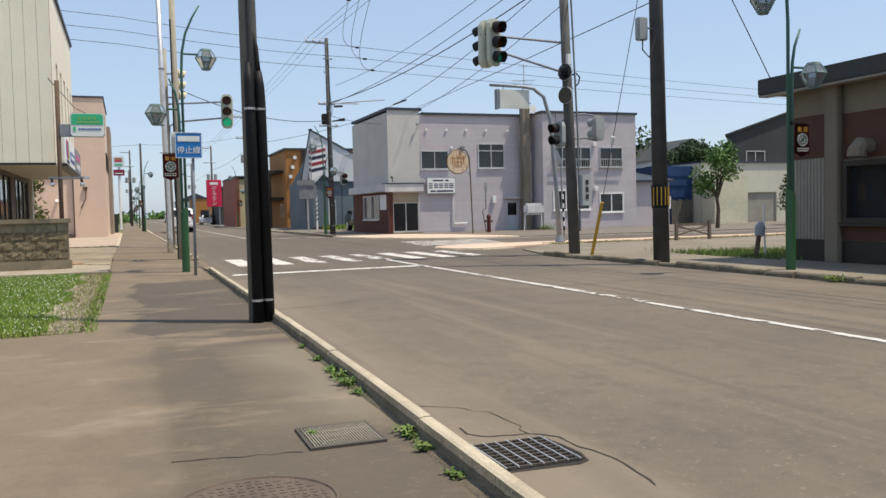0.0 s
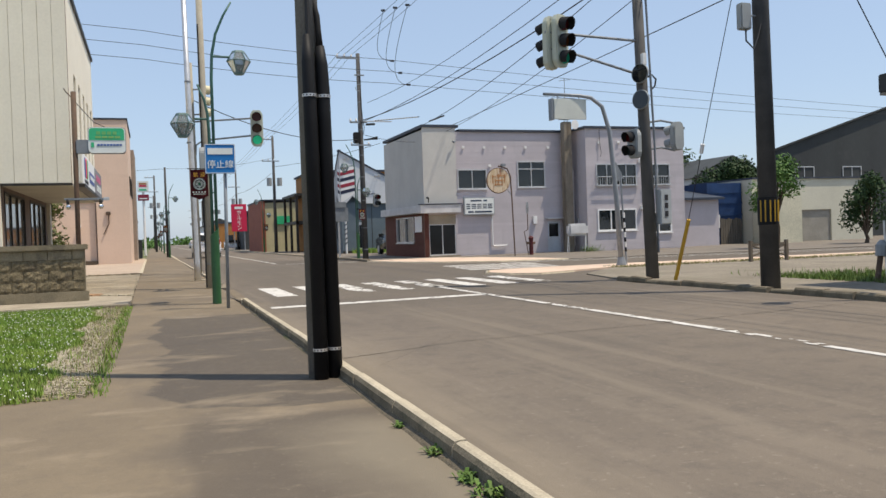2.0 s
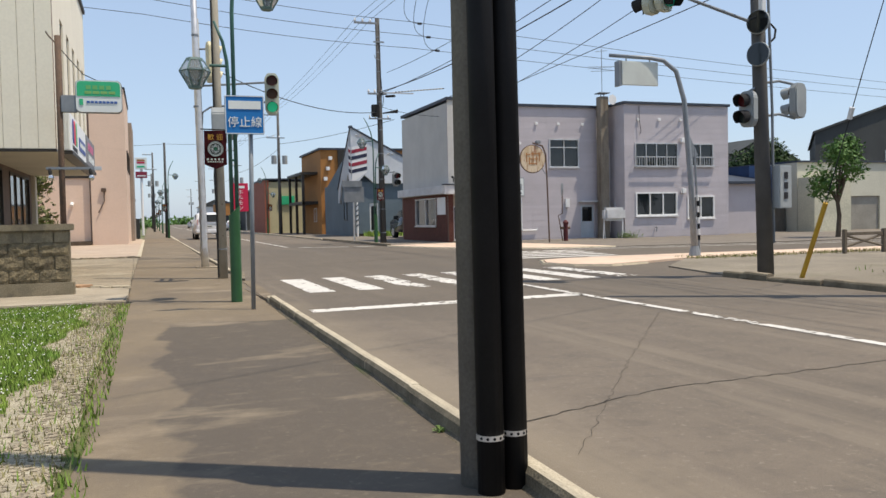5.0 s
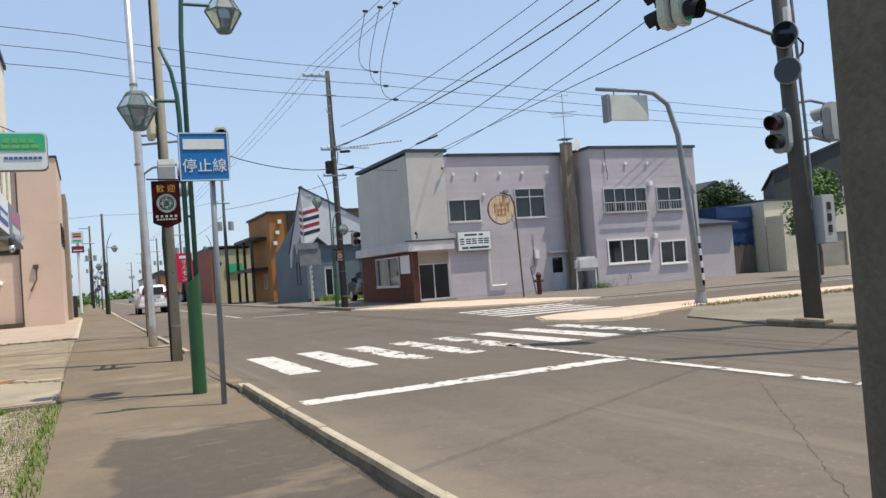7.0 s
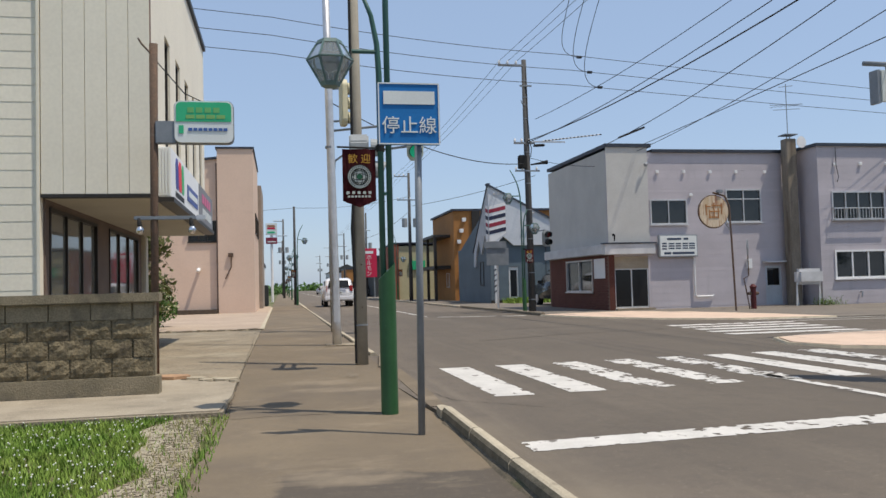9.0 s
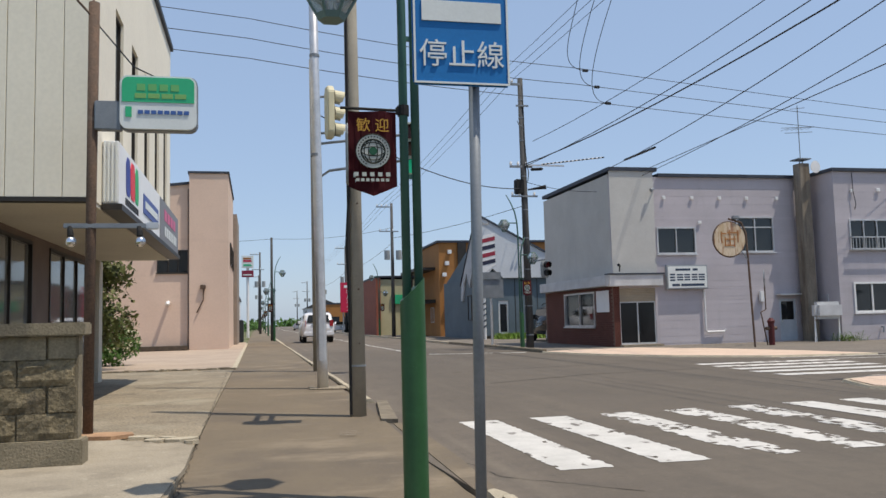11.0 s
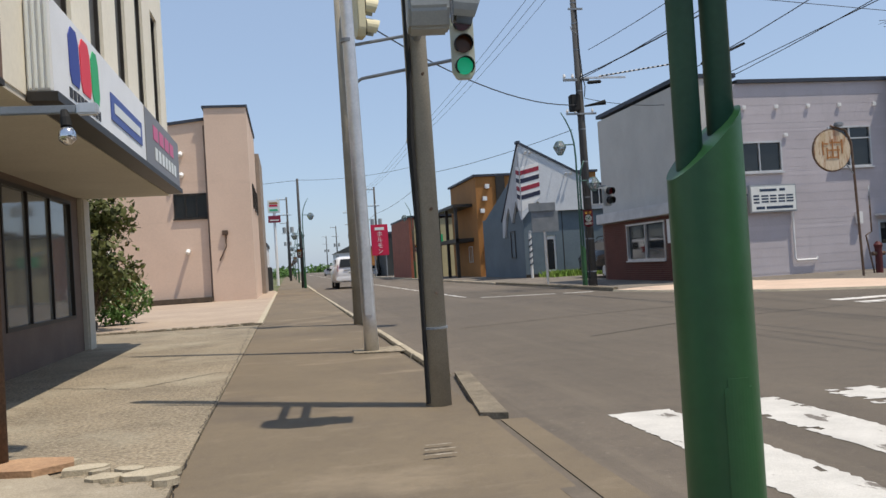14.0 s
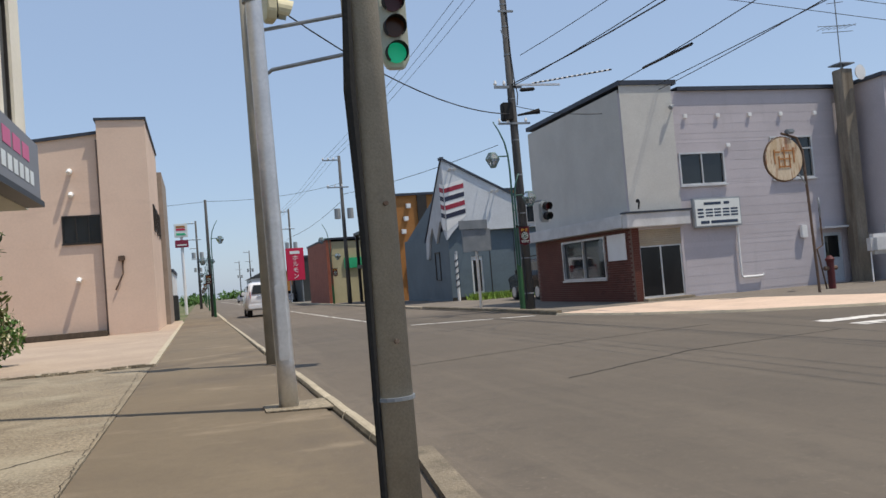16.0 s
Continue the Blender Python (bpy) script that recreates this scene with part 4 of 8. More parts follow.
# low annex beyond the block, blue-sheeted shed, garages, dark hall
annex = thing("annex", (28.2, 42, 0), "low lavender annex with a dark lean-to roof", "annex")
part("wall", wall_y(B(), 40.6, 46, 27.16, 30.2, 0, 2.6), LAVENDER, annex)
part("roof", prism(B(), [(40.3, 2.6), (46.2, 3.5), (46.2, 3.62), (40.3, 2.72)], "x", 27.14, 30.4), ROOFEDGE, annex)
shed = thing("shed", (31.4, 42, 0), "shed covered in dark blue sheeting above grey boards", "shed")
part("wall", box(B(), 30.5, 32.9, 42, 47, 0, 3.6), BLUESHEET, shed)
GREYWOOD = mat("grey_wood", (0.13, 0.115, 0.095), (0.1, 0.09, 0.075), fine=30, grain=0.2, stretch=(3, 3, 0.3))
for k in range(9):
    part("board", box(B(), 31.35 + k * 0.17, 31.5 + k * 0.17, 41.93, 41.985, 0, 1.55 - 0.04 * (k % 3)), GREYWOOD, shed)
for z in (1.7, 2.4, 3.0):
    part("batten", box(B(), 30.48, 32.92, 41.95, 41.99, z, z + 0.06), BLUESHEET, shed)
part("white_panel", box(B(), 30.7, 31.3, 41.94, 41.985, 1.0, 1.75), WHITE, shed)
garage = thing("garage", (36, 43, 0), "pale cream garage building with a flat roof", "garage")
part("wall", wall_y(B(), 41.2, 47, 33.0, 42, 0, 3.75, [(36.4, 38.8, 0, 1.9)]), mat("pale_cream_wall", (0.56, 0.54, 0.44), (0.5, 0.48, 0.39), scale=0.6, fine=15, rough=0.85, grain=0.07), garage)
part("low_wing", box(B(), 32.95, 35.4, 39.9, 41.1, 0, 2.9), mat("cream_wing_wall", (0.58, 0.55, 0.42), (0.5, 0.48, 0.37), scale=0.6, fine=15, rough=0.85), garage)
part("roller_door", box(B(), 36.4, 38.8, 41.3, 41.4, 0, 1.9), mat("grey_beige_door", (0.3, 0.28, 0.24), fine=20, rough=0.6), garage)
part("roof_edge", box(B(), 32.98, 42.1, 41.1, 47.1, 3.75, 3.85), ROOFEDGE, garage)
hall = thing("hall", (44, 52, 0), "dark clad hall with a sloping roofline", "building")
SKEW = Matrix(((1, 0.9, 0, -0.9 * 47.5), (0, 1, 0, 0), (0, 0, 1, 0), (0, 0, 0, 1)))
hw = prism(B(), [(40.2, 0), (70, 0), (70, 11), (51.5, 9.5), (40.2, 6.05)], "y", 47.5, 60)
hw.transform(SKEW)
part("wall", hw, DARKCLAD, hall)
hr = prism(B(), [(40.0, 6.0), (51.5, 9.52), (51.5, 9.66), (40.0, 6.14)], "y", 47.3, 60.1)
hr.transform(SKEW)
part("roof", hr, DARKCLAD, hall)
for x in (41.8, 46.0):
    window(hall, "window", "-y", 47.5, x, x + 1.7, 4.15, 5.0, 2, ALU, 0.06, 0.02, 0.05, sill=False)
wh = thing("house", (52, 66, 0), "pale house behind the shop", "house")
part("wall", box(B(), 44, 52, 62, 70, 0, 5.2), PALEBLUE, wh)
part("roof", prism(B(), [(43.6, 5.2), (52.4, 5.2), (48, 7.2)], "y", 61.6, 70.4), DARKCLAD, wh)

# ---------- cream two-storey shop on the near side ----------
CX, CY, CH = -1.72, 22.5, 7.3
SLOTPANEL = mat("dark_slot_panel", (0.1, 0.1, 0.095), (0.08, 0.08, 0.077), rough=0.5, grain=0.05)
store = thing("store_building", (-5, 27, 0), "cream clad two-storey store with an overhanging upper floor", "building")
SLOTS = [(24.15 + 1.5 * k, 24.83 + 1.5 * k, 3.46, 5.5) for k in range(5)]
part("street_wall", wall_x(B(), CX - 0.15, CX, CY + 0.15, 31.5, 2.65, CH, SLOTS), CREAM, store, "cream rendered street wall")
for a, b, c, d in SLOTS:
    sl = part("slot_window", wall_x(B(), CX - 0.12, CX - 0.04, a, b, c, d, [(a + 0.04, b - 0.04, c + 0.04, d - 0.04)]), BRONZE, store, "narrow dark slot window")
    part("pane", box(B(), CX - 0.09, CX - 0.082, a + 0.04, b - 0.04, c + 0.04, d - 0.04), SLOTPANEL, sl)
pw = part("panel_wall", box(B(), -3.22, CX, CY + 0.02, CY + 0.15, 2.65, CH), MORTAR, store, "cream vertical panel wall")
for k in range(5):
    x = -3.22 + k * 0.3
    part("panel", box(B(), x + 0.003, x + 0.297, CY - 0.01, CY + 0.019, 2.65, CH, 0.004), CREAM, pw)
lw = part("lap_wall", box(B(), -11, -3.23, CY + 0.02, CY + 0.15, 0, CH), CREAM, store, "cream lap siding wall")
LAP = board_mesh("lap_board", CREAM, 0.008)
boards_y(lw, CY + 0.02, -7.0, -3.25, 0.06, CH, [], 0.245, CREAM, LAP)
part("corner_trim", box(B(), -3.27, -3.23, CY - 0.03, CY + 0.02, 0, CH), CREAM, store)
part("end_wall", box(B(), -11, CX - 0.15, 31.35, 31.5, 2.65, CH), CREAM, store)
part("rear_wall", box(B(), -11.15, -11, CY, 31.5, 0, CH), CREAM, store)
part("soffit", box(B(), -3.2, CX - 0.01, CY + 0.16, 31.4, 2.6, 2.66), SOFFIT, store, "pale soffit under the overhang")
part("overhang_edge", box(B(), -3.22, CX + 0.01, CY - 0.02, CY + 0.15, 2.6, 2.648), BRONZE, store)
part("roof", box(B(), -11.1, CX + 0.06, CY - 0.06, 31.55, CH, CH + 0.1), ROOFEDGE, store)
GW = [(22.85, 26.1, 0.45, 2.5), (27.2, 30.6, 0.6, 2.5)]
part("ground_wall", wall_x(B(), -3.35, -3.2, CY + 0.15, 31.5, 0, 2.6, GW), MAROON_WALL, store, "brown ground floor wall")
part("ground_end", box(B(), -11, -3.35, 31.35, 31.5, 0, 2.6), MAROON_WALL, store)
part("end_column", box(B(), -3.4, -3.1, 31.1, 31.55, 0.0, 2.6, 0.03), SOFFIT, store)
for a, b, c, d in GW:
    window(store, "shop_window", "+x", -3.2, a, b, c, d, 3, BRONZE, 0.05, 0.1, 0.02, curtain=[(0.02, 0.3), (0.36, 0.64), (0.7, 0.98)], sill=False, glass=STOREGLASS)
fs = part("fascia_sign", box(B(), CX + 0.005, CX + 0.2, 23.2, 31.1, 2.68, 3.46, 0.01), mat("fascia_white", (0.84, 0.84, 0.83), (0.79, 0.79, 0.78), scale=2, fine=60, rough=0.4, bump=0.05, grain=0.03), store, "long white fascia sign with coloured shapes")
part("fascia_lip", box(B(), CX + 0.005, CX + 0.24, 23.18, 31.15, 2.6, 2.675), BRONZE, fs)
SX = CX + 0.2
for k in range(4):
    part("end_rib", box(B(), CX + 0.02 + 0.046 * k, CX + 0.046 + 0.046 * k, 23.183, 23.199, 2.7, 3.45, 0.004), SIGNWHITE, fs)
for y0, y1, pts, m in ((23.74, 24.12, "c", plain("logo_blue", (0.03, 0.05, 0.28), 0.5)), (24.14, 24.56, "m", plain("logo_red", (0.75, 0.03, 0.05), 0.5)), (24.58, 24.92, "s", plain("logo_green", (0.02, 0.4, 0.13), 0.5))):
    part("logo_shape", prism(B(), [(y0 + 0.08, 2.88), (y1 - 0.05, 2.88), (y1, 2.98), (y1 - 0.03, 3.28), (y1 - 0.1, 3.38), (y0 + 0.1, 3.38), (y0, 3.28), (y0 + 0.02, 2.96)], "x", SX + 0.001, SX + 0.008), m, fs)
for k in range(9):
    part("bar", box(B(), SX + 0.001, SX + 0.006, 23.72 + k * 0.138, 23.82 + k * 0.138, 2.74, 2.83), INK, fs)
bl = part("blue_panel", box(B(), SX + 0.001, SX + 0.012, 25.45, 27.35, 2.86, 3.15), plain("panel_blue", (0.06, 0.1, 0.33), 0.5), fs)
part("bar", box(B(), SX + 0.013, SX + 0.017, 25.6, 27.2, 2.95, 3.06), SIGNWHITE, bl)
gp = part("grey_panel", box(B(), SX + 0.001, SX + 0.01, 27.65, 31.05, 2.7, 3.44), plain("panel_grey", (0.2, 0.2, 0.21), 0.5), fs)
for k in range(4):
    part("pink_bar", box(B(), SX + 0.011, SX + 0.016, 28.3 + k * 0.55, 28.72 + k * 0.55, 3.1, 3.3), plain("bar_pink", (0.6, 0.12, 0.25), 0.5), gp)
for k in range(7):
    part("white_bar", box(B(), SX + 0.011, SX + 0.016, 28.4 + k * 0.33, 28.62 + k * 0.33, 2.82, 3.0), SIGNWHITE, gp)

# block wall beside the lawn
bwall = thing("block_wall", (-4, 19.95, 0), "garden wall of mossy split-face concrete blocks", "garden wall")
part("core", box(B(), -8.4, -1.33, 19.94, 20.1, 0.0, 1.1), CAP, bwall)
part("footing", box(B(), -8.4, -1.28, 19.86, 20.12, 0.0, 0.25, 0.01), CAP, bwall)
part("wall_cap", box(B(), -8.45, -1.27, 19.84, 20.16, 1.1, 1.21, 0.012), CAP, bwall)
variants = []
for v in range(5):
    r = random.Random(v)
    bm = B()
    nx, nz = 7, 4
    grid = [[bm.verts.new((0.385 * i / nx, -0.036 + r.uniform(-0.013, 0.013) if 0 < i < nx and 0 < j < nz else -0.022, 0.188 * j / nz)) for i in range(nx + 1)] for j in range(nz + 1)]
    for j in range(nz):
        for i in range(nx):
            bm.faces.new((grid[j][i], grid[j][i + 1], grid[j + 1][i + 1], grid[j + 1][i]))
    variants.append(finish(bm, "block", BLOCK))
o = ORIGIN[bwall]
smooth_block = finish(box(B(), 0.0, 0.437, -0.03, 0.0, 0.0, 0.186), "block", CAP)
for j in range(4):
    for i in range(16):
        x = -1.34 - 0.45 * (i + 1) - (0.225 if j % 2 else 0)
        b = new("block", variants[(i * 3 + j * 7) % 5] if j < 3 else smooth_block)
        b.parent, b.location = bwall, Vector((x, 19.935, 0.255 + j * 0.218)) - o
        if j < 3:
            b.scale = (1.135, 1.0, 1.13)
for j in (1, 3):
    part("half_block", box(B(), -1.557, -1.34, 19.9, 19.937, 0.255 + j * 0.218, 0.467 + j * 0.218 if j < 3 else 1.095, 0.006), BLOCK if j < 3 else CAP, bwall)

# pink stucco house
pk = thing("pink_house", (-6, 60, 0), "pink stucco two-storey house with a dark roof edge", "house")
PY = 53.3
part("tower_wall", box(B(), -2.95, -1.16, PY, 62, 0.0, 8.42), PINK, pk, "pink stucco street wing")
part("tower_cap", box(B(), -3.02, -1.1, PY - 0.06, 62.05, 8.42, 8.52), ROOFEDGE, pk)
PW = [(-4.42, -2.98, 3.7, 4.78)]
part("south_wall", wall_y(B(), PY + 0.25, PY + 0.45, -11, -2.955, 0.0, 7.4, PW), PINK, pk)
part("gable_top", prism(B(), [(-11, 7.4), (-2.955, 7.4), (-2.955, 7.95), (-11, 7.0)], "y", PY + 0.25, PY + 0.45), PINK, pk)
part("roof", prism(B(), [(-11.2, 6.98), (-2.955, 7.93), (-2.955, 8.05), (-11.2, 7.1)], "y", PY + 0.15, 68), ROOFEDGE, pk)
part("rear_wing", box(B(), -10.5, -0.95, 62.06, 68, 0.0, 7.6), mat("grey_wing", (0.33, 0.27, 0.22), (0.28, 0.23, 0.19), rough=0.9), pk)
part("back_room", box(B(), -11, -2.96, 56, 56.1, 0, 7.0), ROOM, pk)
window(pk, "window", "-y", PY + 0.25, -4.42, -2.98, 3.7, 4.78, 3, BRONZE, 0.05, 0.12, 0.03)
part("drain_pipe", ring_tube(B(), [(-2.98, PY + 0.16, 0.1), (-2.98, PY + 0.16, 7.7)], 0.05, 8), MAROON_WALL, pk)
for x, z in ((-4.0, 5.6), (-4.0, 6.5), (-3.9, 2.3), (-7.1, 2.4)):
    part("vent_hood", ring_tube(B(), [(x, PY + 0.24, z), (x, PY - 0.02, z), (x - 0.02, PY - 0.08, z - 0.1)], [0.09, 0.09, 0.1], 8), WHITE, pk)
part("pipe", ring_tube(B(), [(-2.3, PY - 0.03, 3.0), (-2.3, PY - 0.1, 2.4), (-2.55, PY - 0.1, 1.9), (-2.6, PY - 0.04, 1.8)], 0.03, 6), RUST, pk)
part("meter", box(B(), -2.45, -2.2, PY - 0.14, PY - 0.003, 2.9, 3.1, 0.02), RUST, pk)
part("planting_edge", box(B(), -6, -3.0, PY - 0.25, PY + 0.2, 0.06, 0.28, 0.03), TRUNK, pk)
for k in range(3):
    window(pk, "street_window", "+x", -1.16, 55.5 + k * 2.2, 56.6 + k * 2.2, 4.2, 5.3, 2, BRONZE, 0.05, 0.02, 0.06, sill=False)


# ---------- barber's shop with pointed corner ----------
barber = thing("barber_shop", (15.5, 62, 0), "barber shop with pale pointed gable over blue-grey walls", "building")
BBX, BBY = 12.52, 58.6
part("lower_wall", wall_y(B(), BBY + 0.22, BBY + 0.42, BBX + 0.1, 20.5, 0, 3.6, [(13.75, 14.35, 0.1, 2.2)]), BLUEGREY, barber, "blue-grey panelled lower wall")
part("lower_side", wall_x(B(), BBX + 0.1, BBX + 0.3, BBY + 0.43, 68, 0, 3.6, []), BLUEGREY, barber)
for x in (14.75, 16.1, 17.4, 18.7):
    part("panel_joint", box(B(), x, x + 0.035, BBY + 0.205, BBY + 0.218, 0.2, 3.45), BRONZE, barber)
part("base_strip", box(B(), BBX + 0.08, 20.5, BBY + 0.19, BBY + 0.218, 0.0, 0.2), BRONZE, barber)
part("upper_front", prism(B(), [(BBX, 7.16), (19.0, 3.65), (19.0, 3.5), (14.05, 3.5), (13.4, 4.05), (12.78, 3.42), (BBX, 3.1)], "y", BBY, BBY + 0.21), PALEBLUE, barber, "pale gable with a zigzag lower edge")
# side gable: a darker tone of the front's pale cladding
part("upper_side", prism(B(), [(BBY + 0.22, 7.02), (62.6, 3.3), (62.75, 2.3), (62.3, 2.3), (61.9, 3.25), (61.2, 3.95), (60.6, 3.05), (59.6, 4.2), (BBY + 0.22, 3.15)], "x", BBX - 0.02, BBX + 0.09), mat("pale_side_cladding", (0.48, 0.51, 0.54), rough=0.7, grain=0.05), barber, "pale side gable with pointed teeth")
part("roof_edge_front", prism(B(), [(BBX - 0.06, 7.28), (19.2, 3.68), (19.2, 3.56), (BBX - 0.06, 7.16)], "y", BBY - 0.08, BBY + 0.4), ROOFEDGE, barber)
part("roof_edge_side", prism(B(), [(BBY - 0.05, 7.28), (62.8, 3.34), (62.8, 3.22), (BBY - 0.05, 7.16)], "x", BBX - 0.07, BBX + 0.12), ROOFEDGE, barber)
part("roof", prism(B(), [(BBY + 0.45, 6.3), (68, 3.7), (68, 3.4), (BBY + 0.45, 3.55)], "x", BBX + 0.32, 14.6), BLUEGREY, barber)
STRIPERED = mat("faded_stripe_red", (0.32, 0.035, 0.06), (0.26, 0.03, 0.05), rough=0.7)
STRIPENAVY = mat("faded_stripe_navy", (0.03, 0.035, 0.07), (0.025, 0.03, 0.055), rough=0.7)
part("sign_ground", prism(B(), [(BBX + 0.02, 3.55), (BBX + 0.26, 3.7), (13.58, 4.25), (13.58, 6.12), (BBX + 0.02, 5.87)], "y", BBY - 0.012, BBY - 0.002), WHITE, barber, "white painted sign ground")
part("sign_ground", prism(B(), [(BBY, 3.55), (BBY + 0.6, 3.7), (BBY + 0.6, 6.0), (BBY, 5.87)], "x", BBX - 0.032, BBX - 0.022), WHITE, barber)
for k in range(4):
    z, m = 5.45 - 0.43 * k, STRIPENAVY if k % 2 else STRIPERED
    part("sign_stripe", prism(B(), [(BBX + 0.02, z), (13.58, z + 0.24), (13.58, z + 0.47), (BBX + 0.02, z + 0.23)], "y", BBY - 0.024, BBY - 0.013), m, barber)
    part("sign_stripe", prism(B(), [(BBY, z), (BBY + 0.6, z + 0.14), (BBY + 0.6, z + 0.37), (BBY, z + 0.23)], "x", BBX - 0.044, BBX - 0.033), m, barber)
for x, z in ((12.85, 6.6), (13.1, 6.6), (15.0, 5.4), (15.25, 5.4)):
    part("spot_lamp", ring_tube(B(), [(x, 58.6, z), (x, 58.4, z + 0.06), (x, 58.32, z)], [0.03, 0.03, 0.09], 8), WHITE, barber)
window(barber, "window", "-y", 58.58, 16.4, 17.3, 3.7, 4.6, 2, ALU, 0.05, 0.01, 0.05, sill=False)
window(barber, "side_window", "-x", 12.62, 60.5, 61.4, 1.1, 2.6, 1, BRONZE, 0.05, 0.01, 0.05, sill=False)
bd = part("door", box(B(), 13.75, 14.35, 58.87, 58.92, 0.1, 2.2), WHITE, barber)
part("pane", box(B(), 13.85, 14.25, 58.855, 58.869, 0.4, 2.0), CARGLASS, bd)
bpole = thing("barber_pole", (12.7, 58.0, 0), "striped barber pole on a stand", "barber pole")
part("post", rod(B(), (12.7, 58.0, 0.02), (12.7, 58.0, 2.35), 0.07), WHITE, bpole)
sp = B()
for k in range(60):
    a, z = k * 0.55, 0.5 + k * 0.028
    box(sp, 12.7 + 0.075 * math.cos(a) - 0.03, 12.7 + 0.075 * math.cos(a) + 0.03, 58.0 + 0.075 * math.sin(a) - 0.03, 58.0 + 0.075 * math.sin(a) + 0.03, z, z + 0.06)
part("stripe", sp, ROOFEDGE, bpole)
part("top_cap", rod(B(), (12.7, 58.0, 2.35), (12.7, 58.0, 2.5), 0.1, 0.06), GREYSTEEL, bpole)

# ochre house with balcony frame
och = thing("ochre_house", (16, 74, 0), "ochre clad two-storey house with dark balcony posts", "house")
part("front_wall", box(B(), 12.65, 21, 69.55, 78, 0, 6.6), ORANGE, och)
part("roof", box(B(), 12.5, 21.1, 69.4, 78.2, 6.6, 6.75), ROOFEDGE, och)
part("dark_strip", box(B(), 14.0, 14.6, 69.4, 69.545, 3.6, 6.58), BRONZE, och)
part("bay", box(B(), 14.9, 16.2, 69.2, 69.54, 3.0, 4.9), mat("ochre_bay", (0.27, 0.14, 0.06), fine=14), och)
for x, z in ((13.4, 1.55), (13.7, 1.75), (14.0, 1.5), (13.2, 5.0), (13.4, 5.8), (13.0, 4.2), (13.15, 1.9)):
    part("outlet_box", box(B(), x - 0.14, x + 0.14, 69.32, 69.548, z, z + 0.28, 0.02), WHITE, och)
for y in (71, 74.2, 77.5):
    part("balcony_post", box(B(), 11.4, 11.6, y - 0.1, y + 0.1, 0, 4.9), BRONZE, och)
part("balcony_rail", box(B(), 11.38, 12.64, 70.9, 77.6, 2.4, 2.65), BRONZE, och)
part("balcony_top", box(B(), 11.3, 12.64, 70.8, 77.7, 4.75, 4.95), BRONZE, och)
window(och, "side_window", "-x", 12.65, 71.5, 72.6, 1.0, 2.1, 2, ALU, 0.05, 0.01, 0.04, sill=False)

# yellowish store further on
yel = thing("yellowish_store", (13, 87, 0), "yellowish low store with a red-brown pilaster", "building")
part("wall", box(B(), 10.3, 20, 82, 93, 0, 4.7), YELLOWISH, yel)
part("pilaster", box(B(), 9.9, 10.29, 81.9, 93, 0, 4.85), mat("red_brown_pilaster", (0.3, 0.1, 0.065), (0.24, 0.08, 0.05), rough=0.8), yel, "red-brown pilaster")
part("roof_edge", box(B(), 9.85, 20.1, 81.85, 93.1, 4.86, 5.0), ROOFEDGE, yel)
part("green_sign", box(B(), 11.2, 12.6, 81.85, 81.99, 2.6, 3.4, 0.02), SIGNGREEN, yel)

# far row along the street
def far_house(x0, x1, y0, y1, h, m, roof, label, gable=False):
    t = thing("far_house", ((x0 + x1) / 2, (y0 + y1) / 2, 0), label, "house")
    part("wall", box(B(), x0, x1, y0, y1, 0, h), m, t)
    if gable:
        part("roof", prism(B(), [(x0 - 0.4, h), (x1 + 0.4, h), ((x0 + x1) / 2, h + 1.8)], "y", y0 - 0.3, y1 + 0.3), roof, t)
    else:
        part("roof", box(B(), x0 - 0.1, x1 + 0.1, y0 - 0.1, y1 + 0.1, h, h + 0.25), roof, t)
    for k in range(2):
        zz = 1.0 + k * 2.6
        if zz + 1.3 < h:
            part("window", box(B(), x0 + 1.0, x0 + 2.4, y0 - 0.04, y0 - 0.003, zz, zz + 1.2), GLASS, t)
            part("window", box(B(), x0 + 3.2, x0 + 4.6, y0 - 0.04, y0 - 0.003, zz, zz + 1.2), GLASS, t)
    return t


far_house(10.8, 18, 107, 116, 4.6, DARKCLAD, ROOFEDGE, "dark low restaurant behind a red sign")
far_house(13, 22, 119, 130, 4.8, PALEBLUE, DARKCLAD, "pale house with a dark gable roof", True)
far_house(11, 20, 150, 162, 4.2, ORANGE, ROOFEDGE, "brownish low store by the road")
far_house(10.5, 18, 190, 205, 4.4, PALEBLUE, DARKCLAD, "pale far house by the road", True)
far_house(-9, -1.4, 86, 97, 3.4, WHITE, ROOFEDGE, "low white convenience store by the street")
far_house(-10, -2.5, 115, 125, 4.4, PALEBLUE, DARKCLAD, "pale far house near the street", True)
far_house(-11, -3, 150, 165, 5.0, YELLOWISH, ROOFEDGE, "yellowish far building near the street")
far_house(24, 33, 66, 76, 5.6, PALEBLUE, DARKCLAD, "grey house behind the shop", True)

rs_sign = thing("restaurant_sign", (10.1, 105, 0), "tall red restaurant sign with white lettering", "sign")
part("panel", box(B(), 9.2, 11.0, 105, 105.3, 2.3, 5.6, 0.03), RED, rs_sign)
for k, ch in enumerate("ホルモン"):
    letters(ch, 0.62, SIGNWHITE, rs_sign, (10.1, 104.98, 4.55 - k * 0.62))
part("bar", box(B(), 9.6, 10.6, 104.985, 104.998, 5.0, 5.3), SIGNWHITE, rs_sign)
for x in (9.5, 10.7):
    part("post", rod(B(), (x, 105.15, 0), (x, 105.15, 2.32), 0.07), GREYSTEEL, rs_sign)

